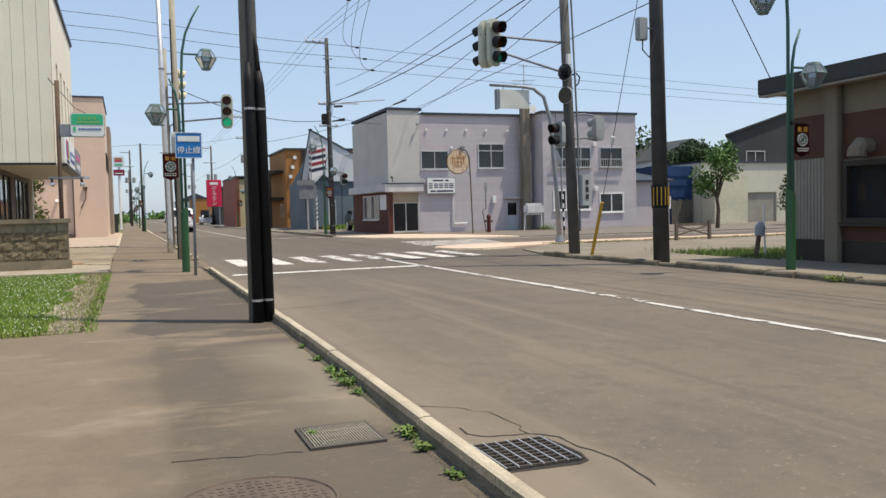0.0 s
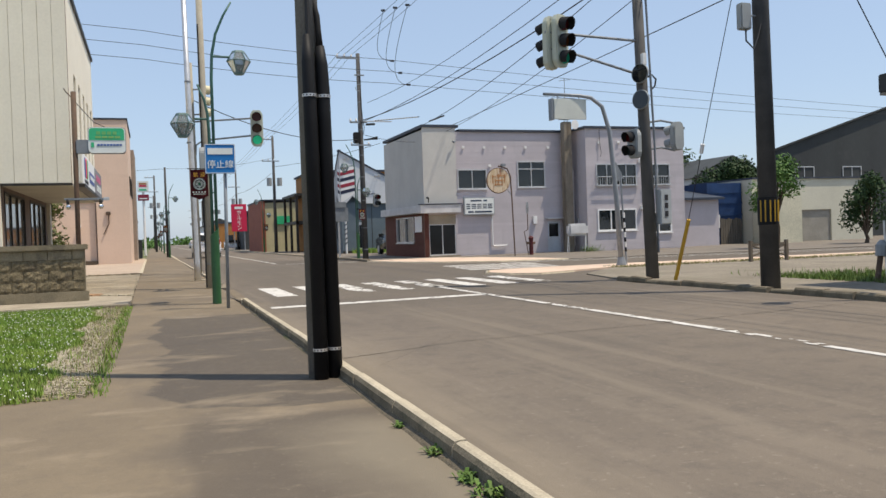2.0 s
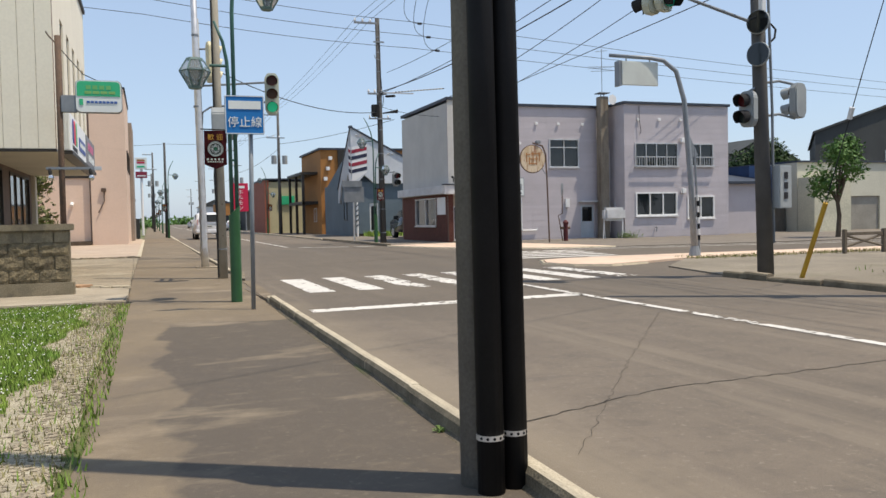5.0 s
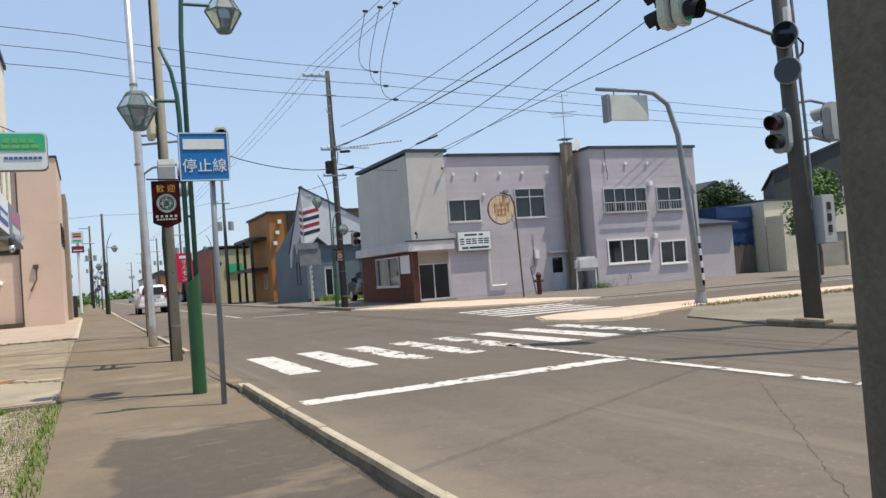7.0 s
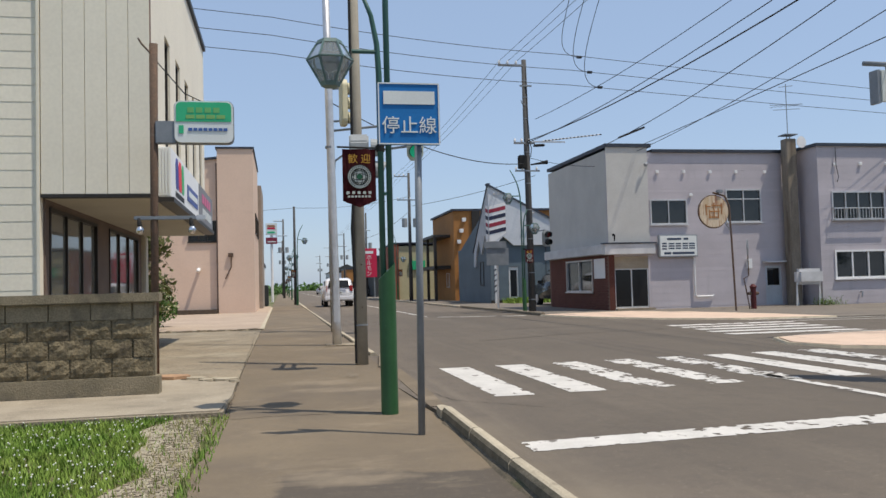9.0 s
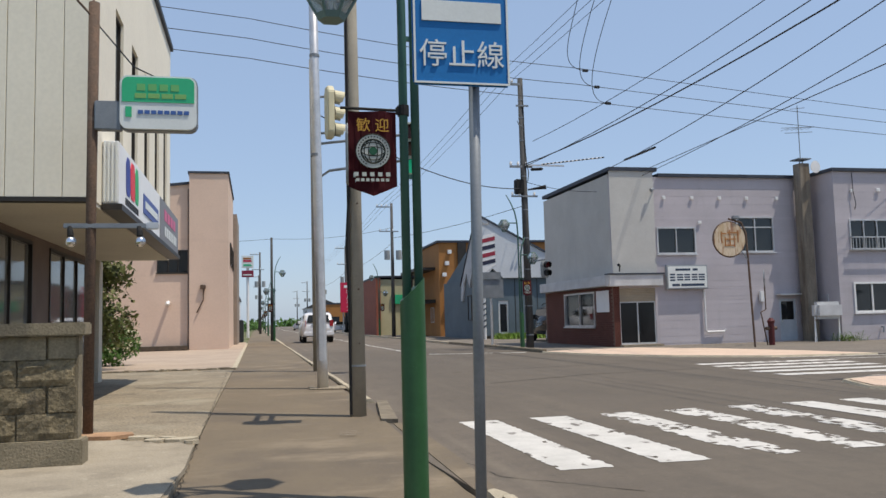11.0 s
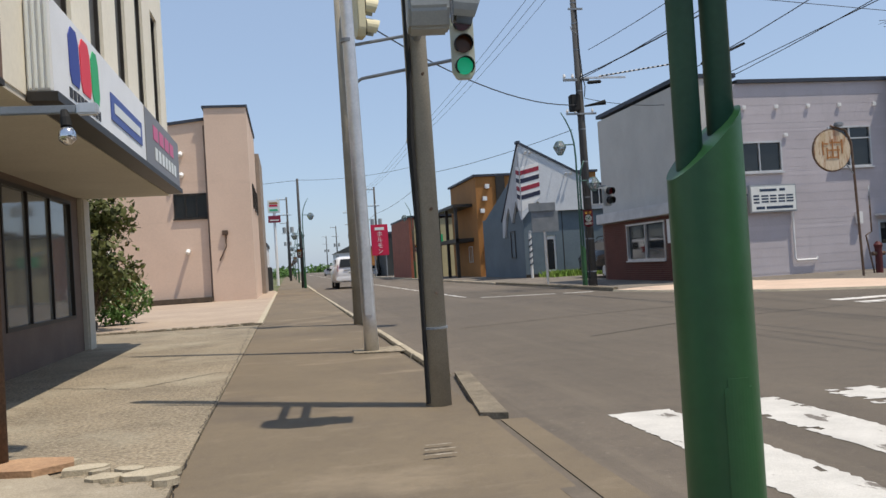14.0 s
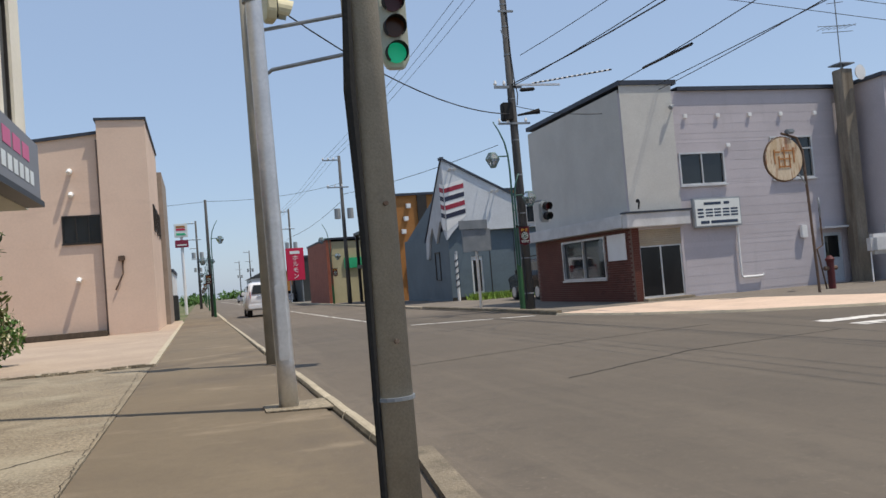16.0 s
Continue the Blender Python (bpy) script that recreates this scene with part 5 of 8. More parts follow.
cs = thing("store_sign", (-0.7, 90, 0), "tall store pylon sign with coloured stripes on white", "sign")
part("pylon", rod(B(), (-0.62, 90.2, 0), (-0.62, 90.2, 7.2), 0.12), WHITE, cs)
p1 = part("upper_panel", box(B(), -1.15, -0.1, 90, 90.3, 6.35, 7.45, 0.02), SIGNWHITE, cs)
for z, m in ((7.1, ORANGE), (6.88, RED), (6.5, SIGNGREEN)):
    part("stripe", prism(B(), [(-1.0, z), (-0.25, z), (-0.35, z + 0.17), (-1.0, z + 0.17)], "y", 89.985, 89.998), m, p1)
part("lower_panel", box(B(), -1.15, -0.1, 90, 90.3, 5.5, 6.1, 0.02), mat("maroon_panel", (0.25, 0.03, 0.06), rough=0.5), cs)
part("bar", box(B(), -1.0, -0.25, 89.985, 89.998, 5.65, 5.75), SIGNWHITE, cs)
solo("dark_bin", box(B(), -1.5, -0.7, 68.5, 69.8, 0.05, 1.5, 0.05), DARKCLAD, "dark refuse bin on the forecourt edge", "bin", base=(-1.1, 69, 0.0))

# ---------- brown building across the road ----------
bh = thing("brown_building", (17, 3, 0), "single-storey brown and beige building with a dark eave", "building")
BX, BY = 12.72, 12.3
beige_w = mat("beige_render", (0.21, 0.175, 0.13), (0.175, 0.145, 0.108), scale=0.8, fine=25, rough=0.85, grain=0.07)
brown_w = mat("brown_panel", (0.085, 0.04, 0.027), (0.07, 0.033, 0.022), scale=0.8, fine=25, rough=0.7, grain=0.08)
white_c = mat("corrugated_grey", (0.27, 0.25, 0.215), (0.23, 0.21, 0.18), fine=20, rough=0.6, grain=0.05)
WH = [(7.2, 10.9, 0.78, 1.95), (-2, 4, 0.85, 2.05)]
part("front_wall", wall_x(B(), BX, BX + 0.15, -14, BY, 0, 3.5, WH), beige_w, bh)
part("north_wall", box(B(), BX + 0.15, 22, BY - 0.15, BY, 0, 3.5), beige_w, bh)
part("base", box(B(), BX - 0.03, BX - 0.002, -14, BY, 0.0, 0.45), BRONZE, bh)
rib = []
for k in range(10):
    rib += [(BX - 0.012, 11.32 + k * 0.088), (BX - 0.03, 11.33 + k * 0.088), (BX - 0.03, 11.38 + k * 0.088), (BX - 0.012, 11.39 + k * 0.088)]
cp = prism(B(), rib + [(BX - 0.004, 12.2), (BX - 0.004, 11.32)], "z", 0.46, 2.05)
part("white_panel", cp, white_c, bh)
part("brown_panel", box(B(), BX - 0.02, BX - 0.003, 11.32, 12.25, 2.06, 2.9), brown_w, bh)
part("brown_panel", box(B(), BX - 0.02, BX - 0.003, 6.95, 10.94, 2.0, 2.85), brown_w, bh)
part("brown_panel", box(B(), BX - 0.02, BX - 0.003, 6.95, 10.94, 0.46, 0.77), brown_w, bh)
for y in (10.95, 6.6, 2.0):
    part("pillar", box(B(), BX - 0.16, BX - 0.032, y, y + 0.34, 0, 3.4, 0.02), beige_w, bh)
part("eave", box(B(), BX - 0.42, 22.4, -14, BY + 0.5, 3.42, 3.75, 0.02), DARKCLAD, bh, "dark eave board")
part("eave_soffit", box(B(), BX - 0.4, BX - 0.17, -14, BY + 0.48, 3.38, 3.418), white_c, bh)
for a, b, c, d in WH:
    window(bh, "window", "-x", BX, a, b, c, d, 3, BRONZE, 0.1, 0.1, 0.1, curtain=[(0.05, 0.95)])
part("vent_hood", ring_tube(B(), [(BX - 0.02, 10.35, 2.2), (BX - 0.25, 10.35, 2.2), (BX - 0.32, 10.35, 2.12), (BX - 0.33, 10.35, 2.0)], [0.14, 0.16, 0.16, 0.17], 10), beige_w, bh)
part("upper_block", box(B(), 15, 22, -14, 7.0, 3.76, 6.0), beige_w, bh)


# ---------- street furniture ----------
def concrete_pole(name, x, y, h, r0, r1, label, material=POLE, lean=(0, 0), group="", z0=0.0, category="utility pole"):
    t = thing(name, (x, y, z0), label, category, group)
    part("shaft", ring_tube(B(), [(x, y, z0), (x + lean[0] * 0.5, y + lean[1] * 0.5, z0 + h * 0.5), (x + lean[0], y + lean[1], z0 + h)], [r0, (r0 + r1) / 2, r1], 18), material, t, smooth=True)
    return t


def band(parent, x, y, z, r, material=STEEL, h=0.025):
    part("strap", ring_tube(B(), [(x, y, z), (x, y, z + h)], r + 0.006, 18), material, parent)


# black-sleeved pole at the kerb
bk = concrete_pole("utility_pole", 1.325, 8.45, 10.5, 0.11, 0.07, "concrete utility pole with black cable sleeves and steel straps", OLDPOLE, (-0.05, 0.05))
part("cable_sleeve", ring_tube(B(), [(1.302, 8.312, 0.03), (1.284, 8.317, 2.45), (1.281, 8.322, 2.72), (1.279, 8.34, 2.95)], [0.061, 0.057, 0.054, 0.03], 16), BLACK, bk, smooth=True)
part("cable_sleeve", ring_tube(B(), [(1.434, 8.352, 0.03), (1.41, 8.357, 2.5), (1.404, 8.357, 2.7), (1.394, 8.357, 2.86)], [0.06, 0.057, 0.053, 0.038], 16), BLACK, bk, smooth=True)
part("sleeve_tip", ring_tube(B(), [(1.394, 8.357, 2.85), (1.388, 8.364, 3.0), (1.38, 8.37, 3.12), (1.356, 8.39, 3.3)], [0.03, 0.024, 0.026, 0.01], 10), BLACKRUB, bk, smooth=True)
part("cable", ring_tube(B(), [(1.295, 8.34, 2.9), (1.29, 8.36, 5), (1.27, 8.4, 9.6)], 0.02, 8), WIRE, bk)
for z in (0.27, 2.42):
    for cx, cy, r in ((1.301 - 0.007 * z, 8.313, 0.0625), (1.432 - 0.009 * z, 8.353, 0.0615)):
        st = part("strap", ring_tube(B(), [(cx, cy, z), (cx, cy, z + 0.024)], r, 20), STEEL, bk)
        for k in range(5):
            a = radians(-150 + 28 * k)
            part("strap_hole", disc(B(), (cx + r * math.cos(a), cy + r * math.sin(a), z + 0.012), (math.cos(a), math.sin(a), 0), 0.0065, 0.003, 8), BLACK, st)
part("strap", ring_tube(B(), [(1.305, 8.47, 4.4), (1.305, 8.47, 4.424)], 0.1, 20), STEEL, bk)
# signal-side concrete pole
sp = concrete_pole("utility_pole", 1.315, 22.62, 7.2, 0.1, 0.076, "brownish concrete utility pole with a black cable duct", PALE_POLE, (-0.02, 0.1))
band(sp, 1.315, 22.62, 0.62, 0.098, GREYSTEEL, 0.018)
part("cable_duct", ring_tube(B(), [(1.225, 22.57, 0.05), (1.222, 22.57, 0.6), (1.225, 22.57, 1.4), (1.21, 22.57, 2.1), (1.23, 22.57, 2.6), (1.23, 22.58, 6.5)], [0.02, 0.018, 0.022, 0.03, 0.02, 0.02], 8), BLACKRUB, sp)
for z in (0.9, 1.55, 2.6):
    part("step_bolt", rod(B(), (1.33, 22.54, z), (1.33, 22.51, z), 0.012, None, 6), RUST, sp)
band(sp, 1.31, 22.66, 3.35, 0.091)
# silver pole
sv = thing("street_pole", (1.24, 27.15, 0.03), "tall galvanised steel pole on a concrete pad", "pole")
part("shaft", ring_tube(B(), [(1.24, 27.15, 0.04), (1.23, 27.15, 0.5), (1.17, 27.15, 5), (1.12, 27.15, 9.2)], [0.098, 0.09, 0.082, 0.07], 20), STEEL, sv, smooth=True)
part("inspection_plate", box(B(), 1.17, 1.27, 27.045, 27.07, 0.5, 1.25, 0.01), STEEL, sv)
part("pad", prism(B(), [(1.0, 26.95), (1.62, 26.75), (1.72, 27.05), (1.62, 27.5), (1.0, 27.4)], "z", 0.03, 0.043), CONCRETE, sv, "pale concrete pad")
for z in (4.1, 5.9):
    band(sv, 1.16, 27.15, z, 0.084, GREYSTEEL, 0.05)
# concrete pole behind it carries the signal arms
s2 = concrete_pole("utility_pole", 1.55, 32.6, 7.6, 0.12, 0.085, "concrete utility pole carrying traffic signal arms", PALE_POLE, (-0.05, 0))


def lens_unit(parent, c, d, r, m, visor=0.26, hood=DARK):
    """A round lens with its hood; d: the way it faces."""
    d = Vector(d).normalized()
    c = Vector(c)
    ln = part("lens", disc(B(), c + d * 0.012, d, r * 0.92, 0.02, 20), m, parent)
    side = Vector((0, 0, 1)).cross(d).normalized()
    bm = B()
    prev = None
    for k in range(15):
        a = radians(-48 + 276 * k / 14)
        e = side * math.cos(a) * r + Vector((0, 0, 1)) * math.sin(a) * r
        l = visor * (0.78 + 0.22 * math.sin(a))
        cur = [bm.verts.new(c + e), bm.verts.new(c + e * 0.98 + d * l - Vector((0, 0, 0.02))), bm.verts.new(c + e * 0.98 * 0.94 + d * l - Vector((0, 0, 0.02))), bm.verts.new(c + e * 0.93)]
        if prev:
            for i in range(4):
                bm.faces.new((prev[i], cur[i], cur[(i + 1) % 4], prev[(i + 1) % 4]))
        prev = cur
    part("visor", bm, hood, parent)
    return ln


def signal_head(name, c, d, r, n, body, label, lit=None, hood=DARK, group="", deep=0.16, dim=False):
    """A vertical signal head of n lamps centred on c and facing d."""
    d = Vector(d).normalized()
    c = Vector(c)
    t = thing(name, c, label, "traffic light" if n == 3 else "pedestrian light", group)
    side = Vector((0, 0, 1)).cross(d).normalized()
    pitch = 2.35 * r
    H, Wd = pitch * n + r * 0.4, r * 1.25
    prof = [(-Wd, -H / 2 + Wd * 0.7), (-Wd * 0.6, -H / 2), (Wd * 0.6, -H / 2), (Wd, -H / 2 + Wd * 0.7), (Wd, H / 2 - Wd * 0.7), (Wd * 0.6, H / 2), (-Wd * 0.6, H / 2), (-Wd, H / 2 - Wd * 0.7)]
    bm = prism(B(), prof, "y", -deep, 0.0)
    rot = Matrix((side, -d, Vector((0, 0, 1)))).transposed().to_4x4()
    bm.transform(Matrix.Rotation(math.pi, 4, "Z"))
    bm.transform(Matrix.Translation(c) @ rot)
    bmesh.ops.bevel(bm, geom=list(bm.edges), offset=0.02, segments=2, affect="EDGES")
    b = part("housing", bm, body, t)
    cols = [LENSRED, LENSAMBER, LENSDARK] if n == 3 else [LENSRED, LENSDARK]
    for k in range(n):
        m = (DIMGREEN if dim else GREENLIGHT) if lit == k else cols[k]
        lens_unit(t, c + Vector((0, 0, pitch * ((n - 1) / 2 - k))) + d * 0.03, d, r, m, r * 1.7, hood)
    return t


# left signal over the road
signal_head("traffic_light", (3.6, 31.0, 5.08), (-0.1, -1, -0.08), 0.17, 3, SIGNALBODY, "three-lamp traffic light with green lit, on an arm", 2)
signal_head("traffic_light", (1.95, 32.3, 6.2), (1, 0.15, -0.05), 0.17, 3, CREAMBODY, "cream three-lamp traffic light facing the side street", None, CREAMBODY)
part("signal_arm", ring_tube(B(), [(1.6, 32.6, 5.5), (3.5, 31.15, 5.45)], 0.032, 8), GREYSTEEL, s2)
part("signal_arm", ring_tube(B(), [(1.6, 32.6, 4.3), (1.62, 32.5, 4.65), (1.85, 32.35, 4.8), (3.5, 31.15, 4.85)], 0.032, 8), GREYSTEEL, s2)
part("signal_arm", ring_tube(B(), [(1.5, 32.6, 6.65), (1.95, 32.42, 6.65)], 0.03, 8), GREYSTEEL, s2)
part("signal_arm", ring_tube(B(), [(1.5, 32.6, 5.75), (1.95, 32.42, 5.75)], 0.03, 8), GREYSTEEL, s2)
# pedestrian light on the near pole
signal_head("pedestrian_light", (1.4, 21.78, 3.06), (1, -0.1, 0), 0.135, 2, GREYBODY, "grey two-lamp pedestrian light on a pole bracket", None, GREYBODY, deep=0.28)
for z in (3.38, 2.9):
    part("bracket", ring_tube(B(), [(1.31, 22.6, z), (1.27, 22.0, z), (1.27, 21.9, z)], 0.035, 10), GREYSTEEL, sp)

# right signal pole
rs = concrete_pole("signal_pole", 10.62, 17.55, 6.9, 0.145, 0.11, "concrete signal pole with cables, boxes and signal arms", POLE, (-0.22, 0), category="signal pole")
near_signal = signal_head("traffic_light", (8.5, 17.45, 5.2), (0.35, -1, -0.08), 0.15, 3, SIGNALBODY, "weathered pale green traffic light, dimly green", 2, dim=True)
away_signal = signal_head("traffic_light", (8.3, 17.75, 5.18), (-0.35, 1, -0.08), 0.15, 3, SIGNALBODY, "weathered pale green traffic light facing away", None)
for z in (3.98, 4.55):
    rl = part("round_lens", ring_tube(B(), [(10.42, 17.42, z), (10.355, 17.393, z), (10.318, 17.378, z)], [0.13, 0.215, 0.212], 24), GREYBODY, rs, "large round dark lens on a bracket")
    part("lens_face", disc(B(), (10.314, 17.376, z), (-0.92, -0.38, 0), 0.2, 0.012, 24), CARGLASS, rl)
    part("lens_bracket", rod(B(), (10.42, 17.42, z), (10.55, 17.5, z), 0.03, None, 8), GREYSTEEL, rl)
part("signal_arm", ring_tube(B(), [(10.45, 17.55, 5.3), (8.15, 17.6, 5.4)], 0.03, 8), GREYSTEEL, rs)
part("signal_arm", ring_tube(B(), [(10.45, 17.55, 4.55), (8.55, 17.55, 5.02), (8.2, 17.62, 5.05)], 0.03, 8), GREYSTEEL, rs)
walk_light = signal_head("pedestrian_light", (10.15, 17.5, 3.02), (-1, -0.25, 0), 0.125, 2, GREYBODY, "grey pedestrian light with dark hoods", None)
back_light = signal_head("pedestrian_light", (11.32, 17.6, 3.2), (-0.2, 1, 0), 0.125, 2, GREYBODY, "grey pedestrian light seen from behind", None, GREYBODY)
for z0, x1, z1 in ((3.35, 10.2, 3.3), (2.72, 10.2, 2.75), (3.5, 11.3, 3.5), (2.9, 11.3, 2.88)):
    part("bracket", ring_tube(B(), [(10.57, 17.55, z0), ((10.57 + x1) / 2, 17.55, z0 + 0.05), (x1, 17.56, z1)], 0.024, 8), GREYSTEEL, rs)
cb = part("control_box", box(B(), 10.72, 11.0, 17.3, 17.5, 1.23, 2.0, 0.015), mat("grey_box", (0.42, 0.45, 0.46), rough=0.5, grain=0.05), rs, "pale grey control box")
for z in (1.4, 1.58, 1.76):
    part("bar", box(B(), 10.82, 10.9, 17.29, 17.299, z, z + 0.12), INK, cb)
part("small_box", box(B(), 10.4, 10.5, 17.36, 17.46, 4.75, 5.0, 0.01), WHITE, rs)
part("cable_loop", ring_tube(B(), [(10.66, 17.5, 4.2), (10.75, 17.45, 4.3), (10.78, 17.45, 4.45), (10.7, 17.48, 4.55), (10.6, 17.5, 4.5)], 0.02, 6), WIRE, rs)
part("conduit", ring_tube(B(), [(10.76, 17.5, 0.6), (10.72, 17.48, 3.0), (10.56, 17.46, 6.7)], 0.025, 8), GREYSTEEL, rs)
for ob in (rs, near_signal, away_signal, walk_light, back_light):
    ob.location.x, ob.location.y = ob.location.x - 0.1, ob.location.y - 0.2
# dark pole across the road
br = concrete_pole("utility_pole", 10.15, 13.15, 11, 0.165, 0.11, "dark sleeved utility pole with a yellow and black band", DARKPOLE, (-0.15, 0))
part("warning_band", ring_tube(B(), [(10.13, 13.15, 1.15), (10.12, 13.15, 1.62)], 0.172, 20), BLACK, br, "black guard band with yellow bars")
for k in range(7):
    a = radians(-170 + k * 27)
    x, y = 10.125 + 0.176 * math.cos(a), 13.15 + 0.176 * math.sin(a)
    part("yellow_bar", ring_tube(B(), [(x, y, 1.2), (x, y, 1.57)], 0.012, 6), YELLOW, br)
part("junction_box", box(B(), 9.6, 9.82, 13.05, 13.2, 4.5, 4.95, 0.02), GREYBODY, br)
part("hanging_cable", ring_tube(B(), [(9.72, 13.1, 4.5), (9.68, 13.05, 4.3), (9.8, 13.0, 4.15), (9.9, 13.02, 4.35), (10.0, 13.05, 4.6)], 0.015, 6), WIRE, br)
part("box_bracket", rod(B(), (9.82, 13.12, 4.75), (10.05, 13.14, 4.75), 0.02, None, 6), GREYSTEEL, br)
# guy wire with its yellow guard
gw = thing("guy_wire", (10.4, 16.3, 0.03), "guy wire with a yellow plastic guard", "guy wire")
part("guard", ring_tube(B(), [(10.42, 16.35, 0.03), (10.36, 15.75, 1.3)], 0.04, 8), YELLOW, gw)
part("wire", ring_tube(B(), [(10.36, 15.75, 1.3), (10.27, 14.9, 3.3), (10.1, 13.2, 7.2)], 0.008, 5), WIRE, gw)
part("insulator", ring_tube(B(), [(10.3, 15.2, 2.6), (10.29, 15.13, 2.77)], 0.04, 8), WHITE, gw)

# street sign gantry with a blank board
bp = thing("sign_gantry", (13.55, 23.7, 0.03), "grey curved sign post holding a pale blank board", "sign post")
part("post", ring_tube(B(), [(13.55, 23.7, 0.03), (13.45, 23.7, 2.0), (13.3, 23.75, 4.1), (13.1, 23.8, 4.85), (12.75, 23.85, 5.12), (12.4, 23.9, 5.18), (11.25, 24.0, 5.22)], [0.09, 0.075, 0.065, 0.06, 0.055, 0.05, 0.045], 12), GREYSTEEL, bp, smooth=True)
part("base", ring_tube(B(), [(13.55, 23.7, 0.03), (13.55, 23.7, 0.3)], [0.16, 0.1], 10), GREYSTEEL, bp)
part("board", box(B(), 11.55, 12.62, 23.9, 23.96, 4.47, 5.08, 0.01), mat("blank_board", (0.62, 0.65, 0.6), (0.55, 0.57, 0.53), rough=0.5, grain=0.04), bp, "pale blank sign board")
part("board_edge", box(B(), 11.48, 11.545, 23.92, 24.15, 4.45, 5.09), GREYSTEEL, bp)
bp.location.x, bp.location.y = bp.location.x - 0.15, bp.location.y - 0.3
for x in (11.7, 12.4):
    part("hanger", rod(B(), (x, 23.95, 5.04), (x, 23.95, 5.2), 0.018, None, 6), GREYSTEEL, bp)
mp = thing("marker_post", (13.95, 23.6, 0.03), "thin striped marker post beside the sign post", "post")
part("shaft", rod(B(), (13.95, 23.6, 0.03), (13.85, 23.65, 2.9), 0.03, None, 8), GREYSTEEL, mp)
for k in range(4):
    part("dark_ring", ring_tube(B(), [(13.94 - 0.01 * k, 23.6, 0.45 + k * 0.3), (13.935 - 0.01 * k, 23.6, 0.58 + k * 0.3)], 0.034, 8), BLACK, mp)
part("small_sign", prism(B(), [(13.7, 3.2), (13.95, 2.7), (13.62, 2.55)], "y", 23.63, 23.66), GREYSTEEL, mp)
for k in range(4):
    part("white_ring", ring_tube(B(), [(13.935 - 0.01 * k, 23.6, 0.585 + k * 0.3), (13.93 - 0.01 * k, 23.6, 0.745 + k * 0.3)], 0.033, 8), WHITE, mp)
mp.location.x -= 0.25

# stop line sign
sg = thing("road_sign", (1.247, 16.6, 0.03), "blue square road sign with a white bar on a grey post", "road sign")
part("post", ring_tube(B(), [(1.235, 16.65, -0.04), (1.27, 16.66, 2.9)], 0.03, 12), GREYSTEEL, sg, smooth=True)
sp1 = part("panel", box(B(), 0.92, 1.445, 16.58, 16.61, 2.375, 2.9, 0.012), SIGNBLUE, sg, "blue sign panel")
bd = B()
for q in ((0.925, 1.44, 2.885, 2.895), (0.925, 1.44, 2.38, 2.39), (0.925, 0.935, 2.39, 2.885), (1.43, 1.44, 2.39, 2.885)):
    box(bd, q[0], q[1], 16.574, 16.579, q[2], q[3])
part("border", bd, SIGNWHITE, sp1)
part("white_bar", box(B(), 0.97, 1.4, 16.572, 16.579, 2.715, 2.825), SIGNWHITE, sp1)
letters("停止線", 0.155, SIGNWHITE, sp1, (1.183, 16.576, 2.53))


def lantern(parent, c, s=1.0):
    """Hexagonal glass lantern with a painted frame."""
    x, y, z = c
    prof = [(0.125, 0.185), (0.222, 0.025), (0.095, -0.2)]
    bm = B()
    rings = [[Vector((x + r * s * math.cos(math.pi / 3 * k), y + r * s * math.sin(math.pi / 3 * k), z + h * s)) for k in range(6)] for r, h in prof]
    for a, b in zip(rings, rings[1:]):
        for k in range(6):
            bm.faces.new([bm.verts.new(p) for p in (a[k], a[(k + 1) % 6], b[(k + 1) % 6], b[k])])
    ln = part("lantern_glass", bm, LAMPGLASS, parent, "translucent hexagonal lantern")
    fr = B()
    for a, b in zip(rings, rings[1:]):
        for k in range(6):
            rod(fr, a[k], b[k], 0.012, None, 5)
    for k in range(6):
        rod(fr, rings[1][k], rings[1][(k + 1) % 6], 0.01, None, 5)
    part("lantern_frame", fr, GREENLAMP, ln)
    part("lantern_cap", ring_tube(B(), [(x, y, z + 0.178 * s), (x, y, z + 0.22 * s)], [0.138 * s, 0.115 * s], 6), GREENLAMP, ln)
    part("lantern_base", ring_tube(B(), [(x, y, z - 0.235 * s), (x, y, z - 0.193 * s)], [0.09 * s, 0.108 * s], 6), GREENLAMP, ln)
    tb = B()
    for sx in (-1, 1):
        ring_tube(tb, [(x + sx * 0.02, y, z + 0.17), (x + sx * 0.03, y, z + 0.08), (x + sx * 0.1, y, z + 0.09), (x + sx * 0.13, y, z), (x + sx * 0.1, y, z - 0.08), (x + sx * 0.03, y, z - 0.11), (x + sx * 0.02, y, z - 0.18)], 0.014, 6)
    part("lamp_tube", tb, WHITE, ln)


GREENLAMP = mat("lantern_frame_paint", (0.13, 0.2, 0.19), (0.1, 0.16, 0.15), rough=0.5, grain=0.06, bump=0.02)


def rounded(x0, x1, z0, z1, r):
    """Corner-rounded outline, from the lower left corner against the clock."""
    pts = []
    for cx, cz, a0 in ((x0 + r, z0 + r, 180), (x1 - r, z0 + r, 270), (x1 - r, z1 - r, 0), (x0 + r, z1 - r, 90)):
        pts += [(cx + r * math.cos(radians(a0 + 15 * i)), cz + r * math.sin(radians(a0 + 15 * i))) for i in range(7)]
    return pts



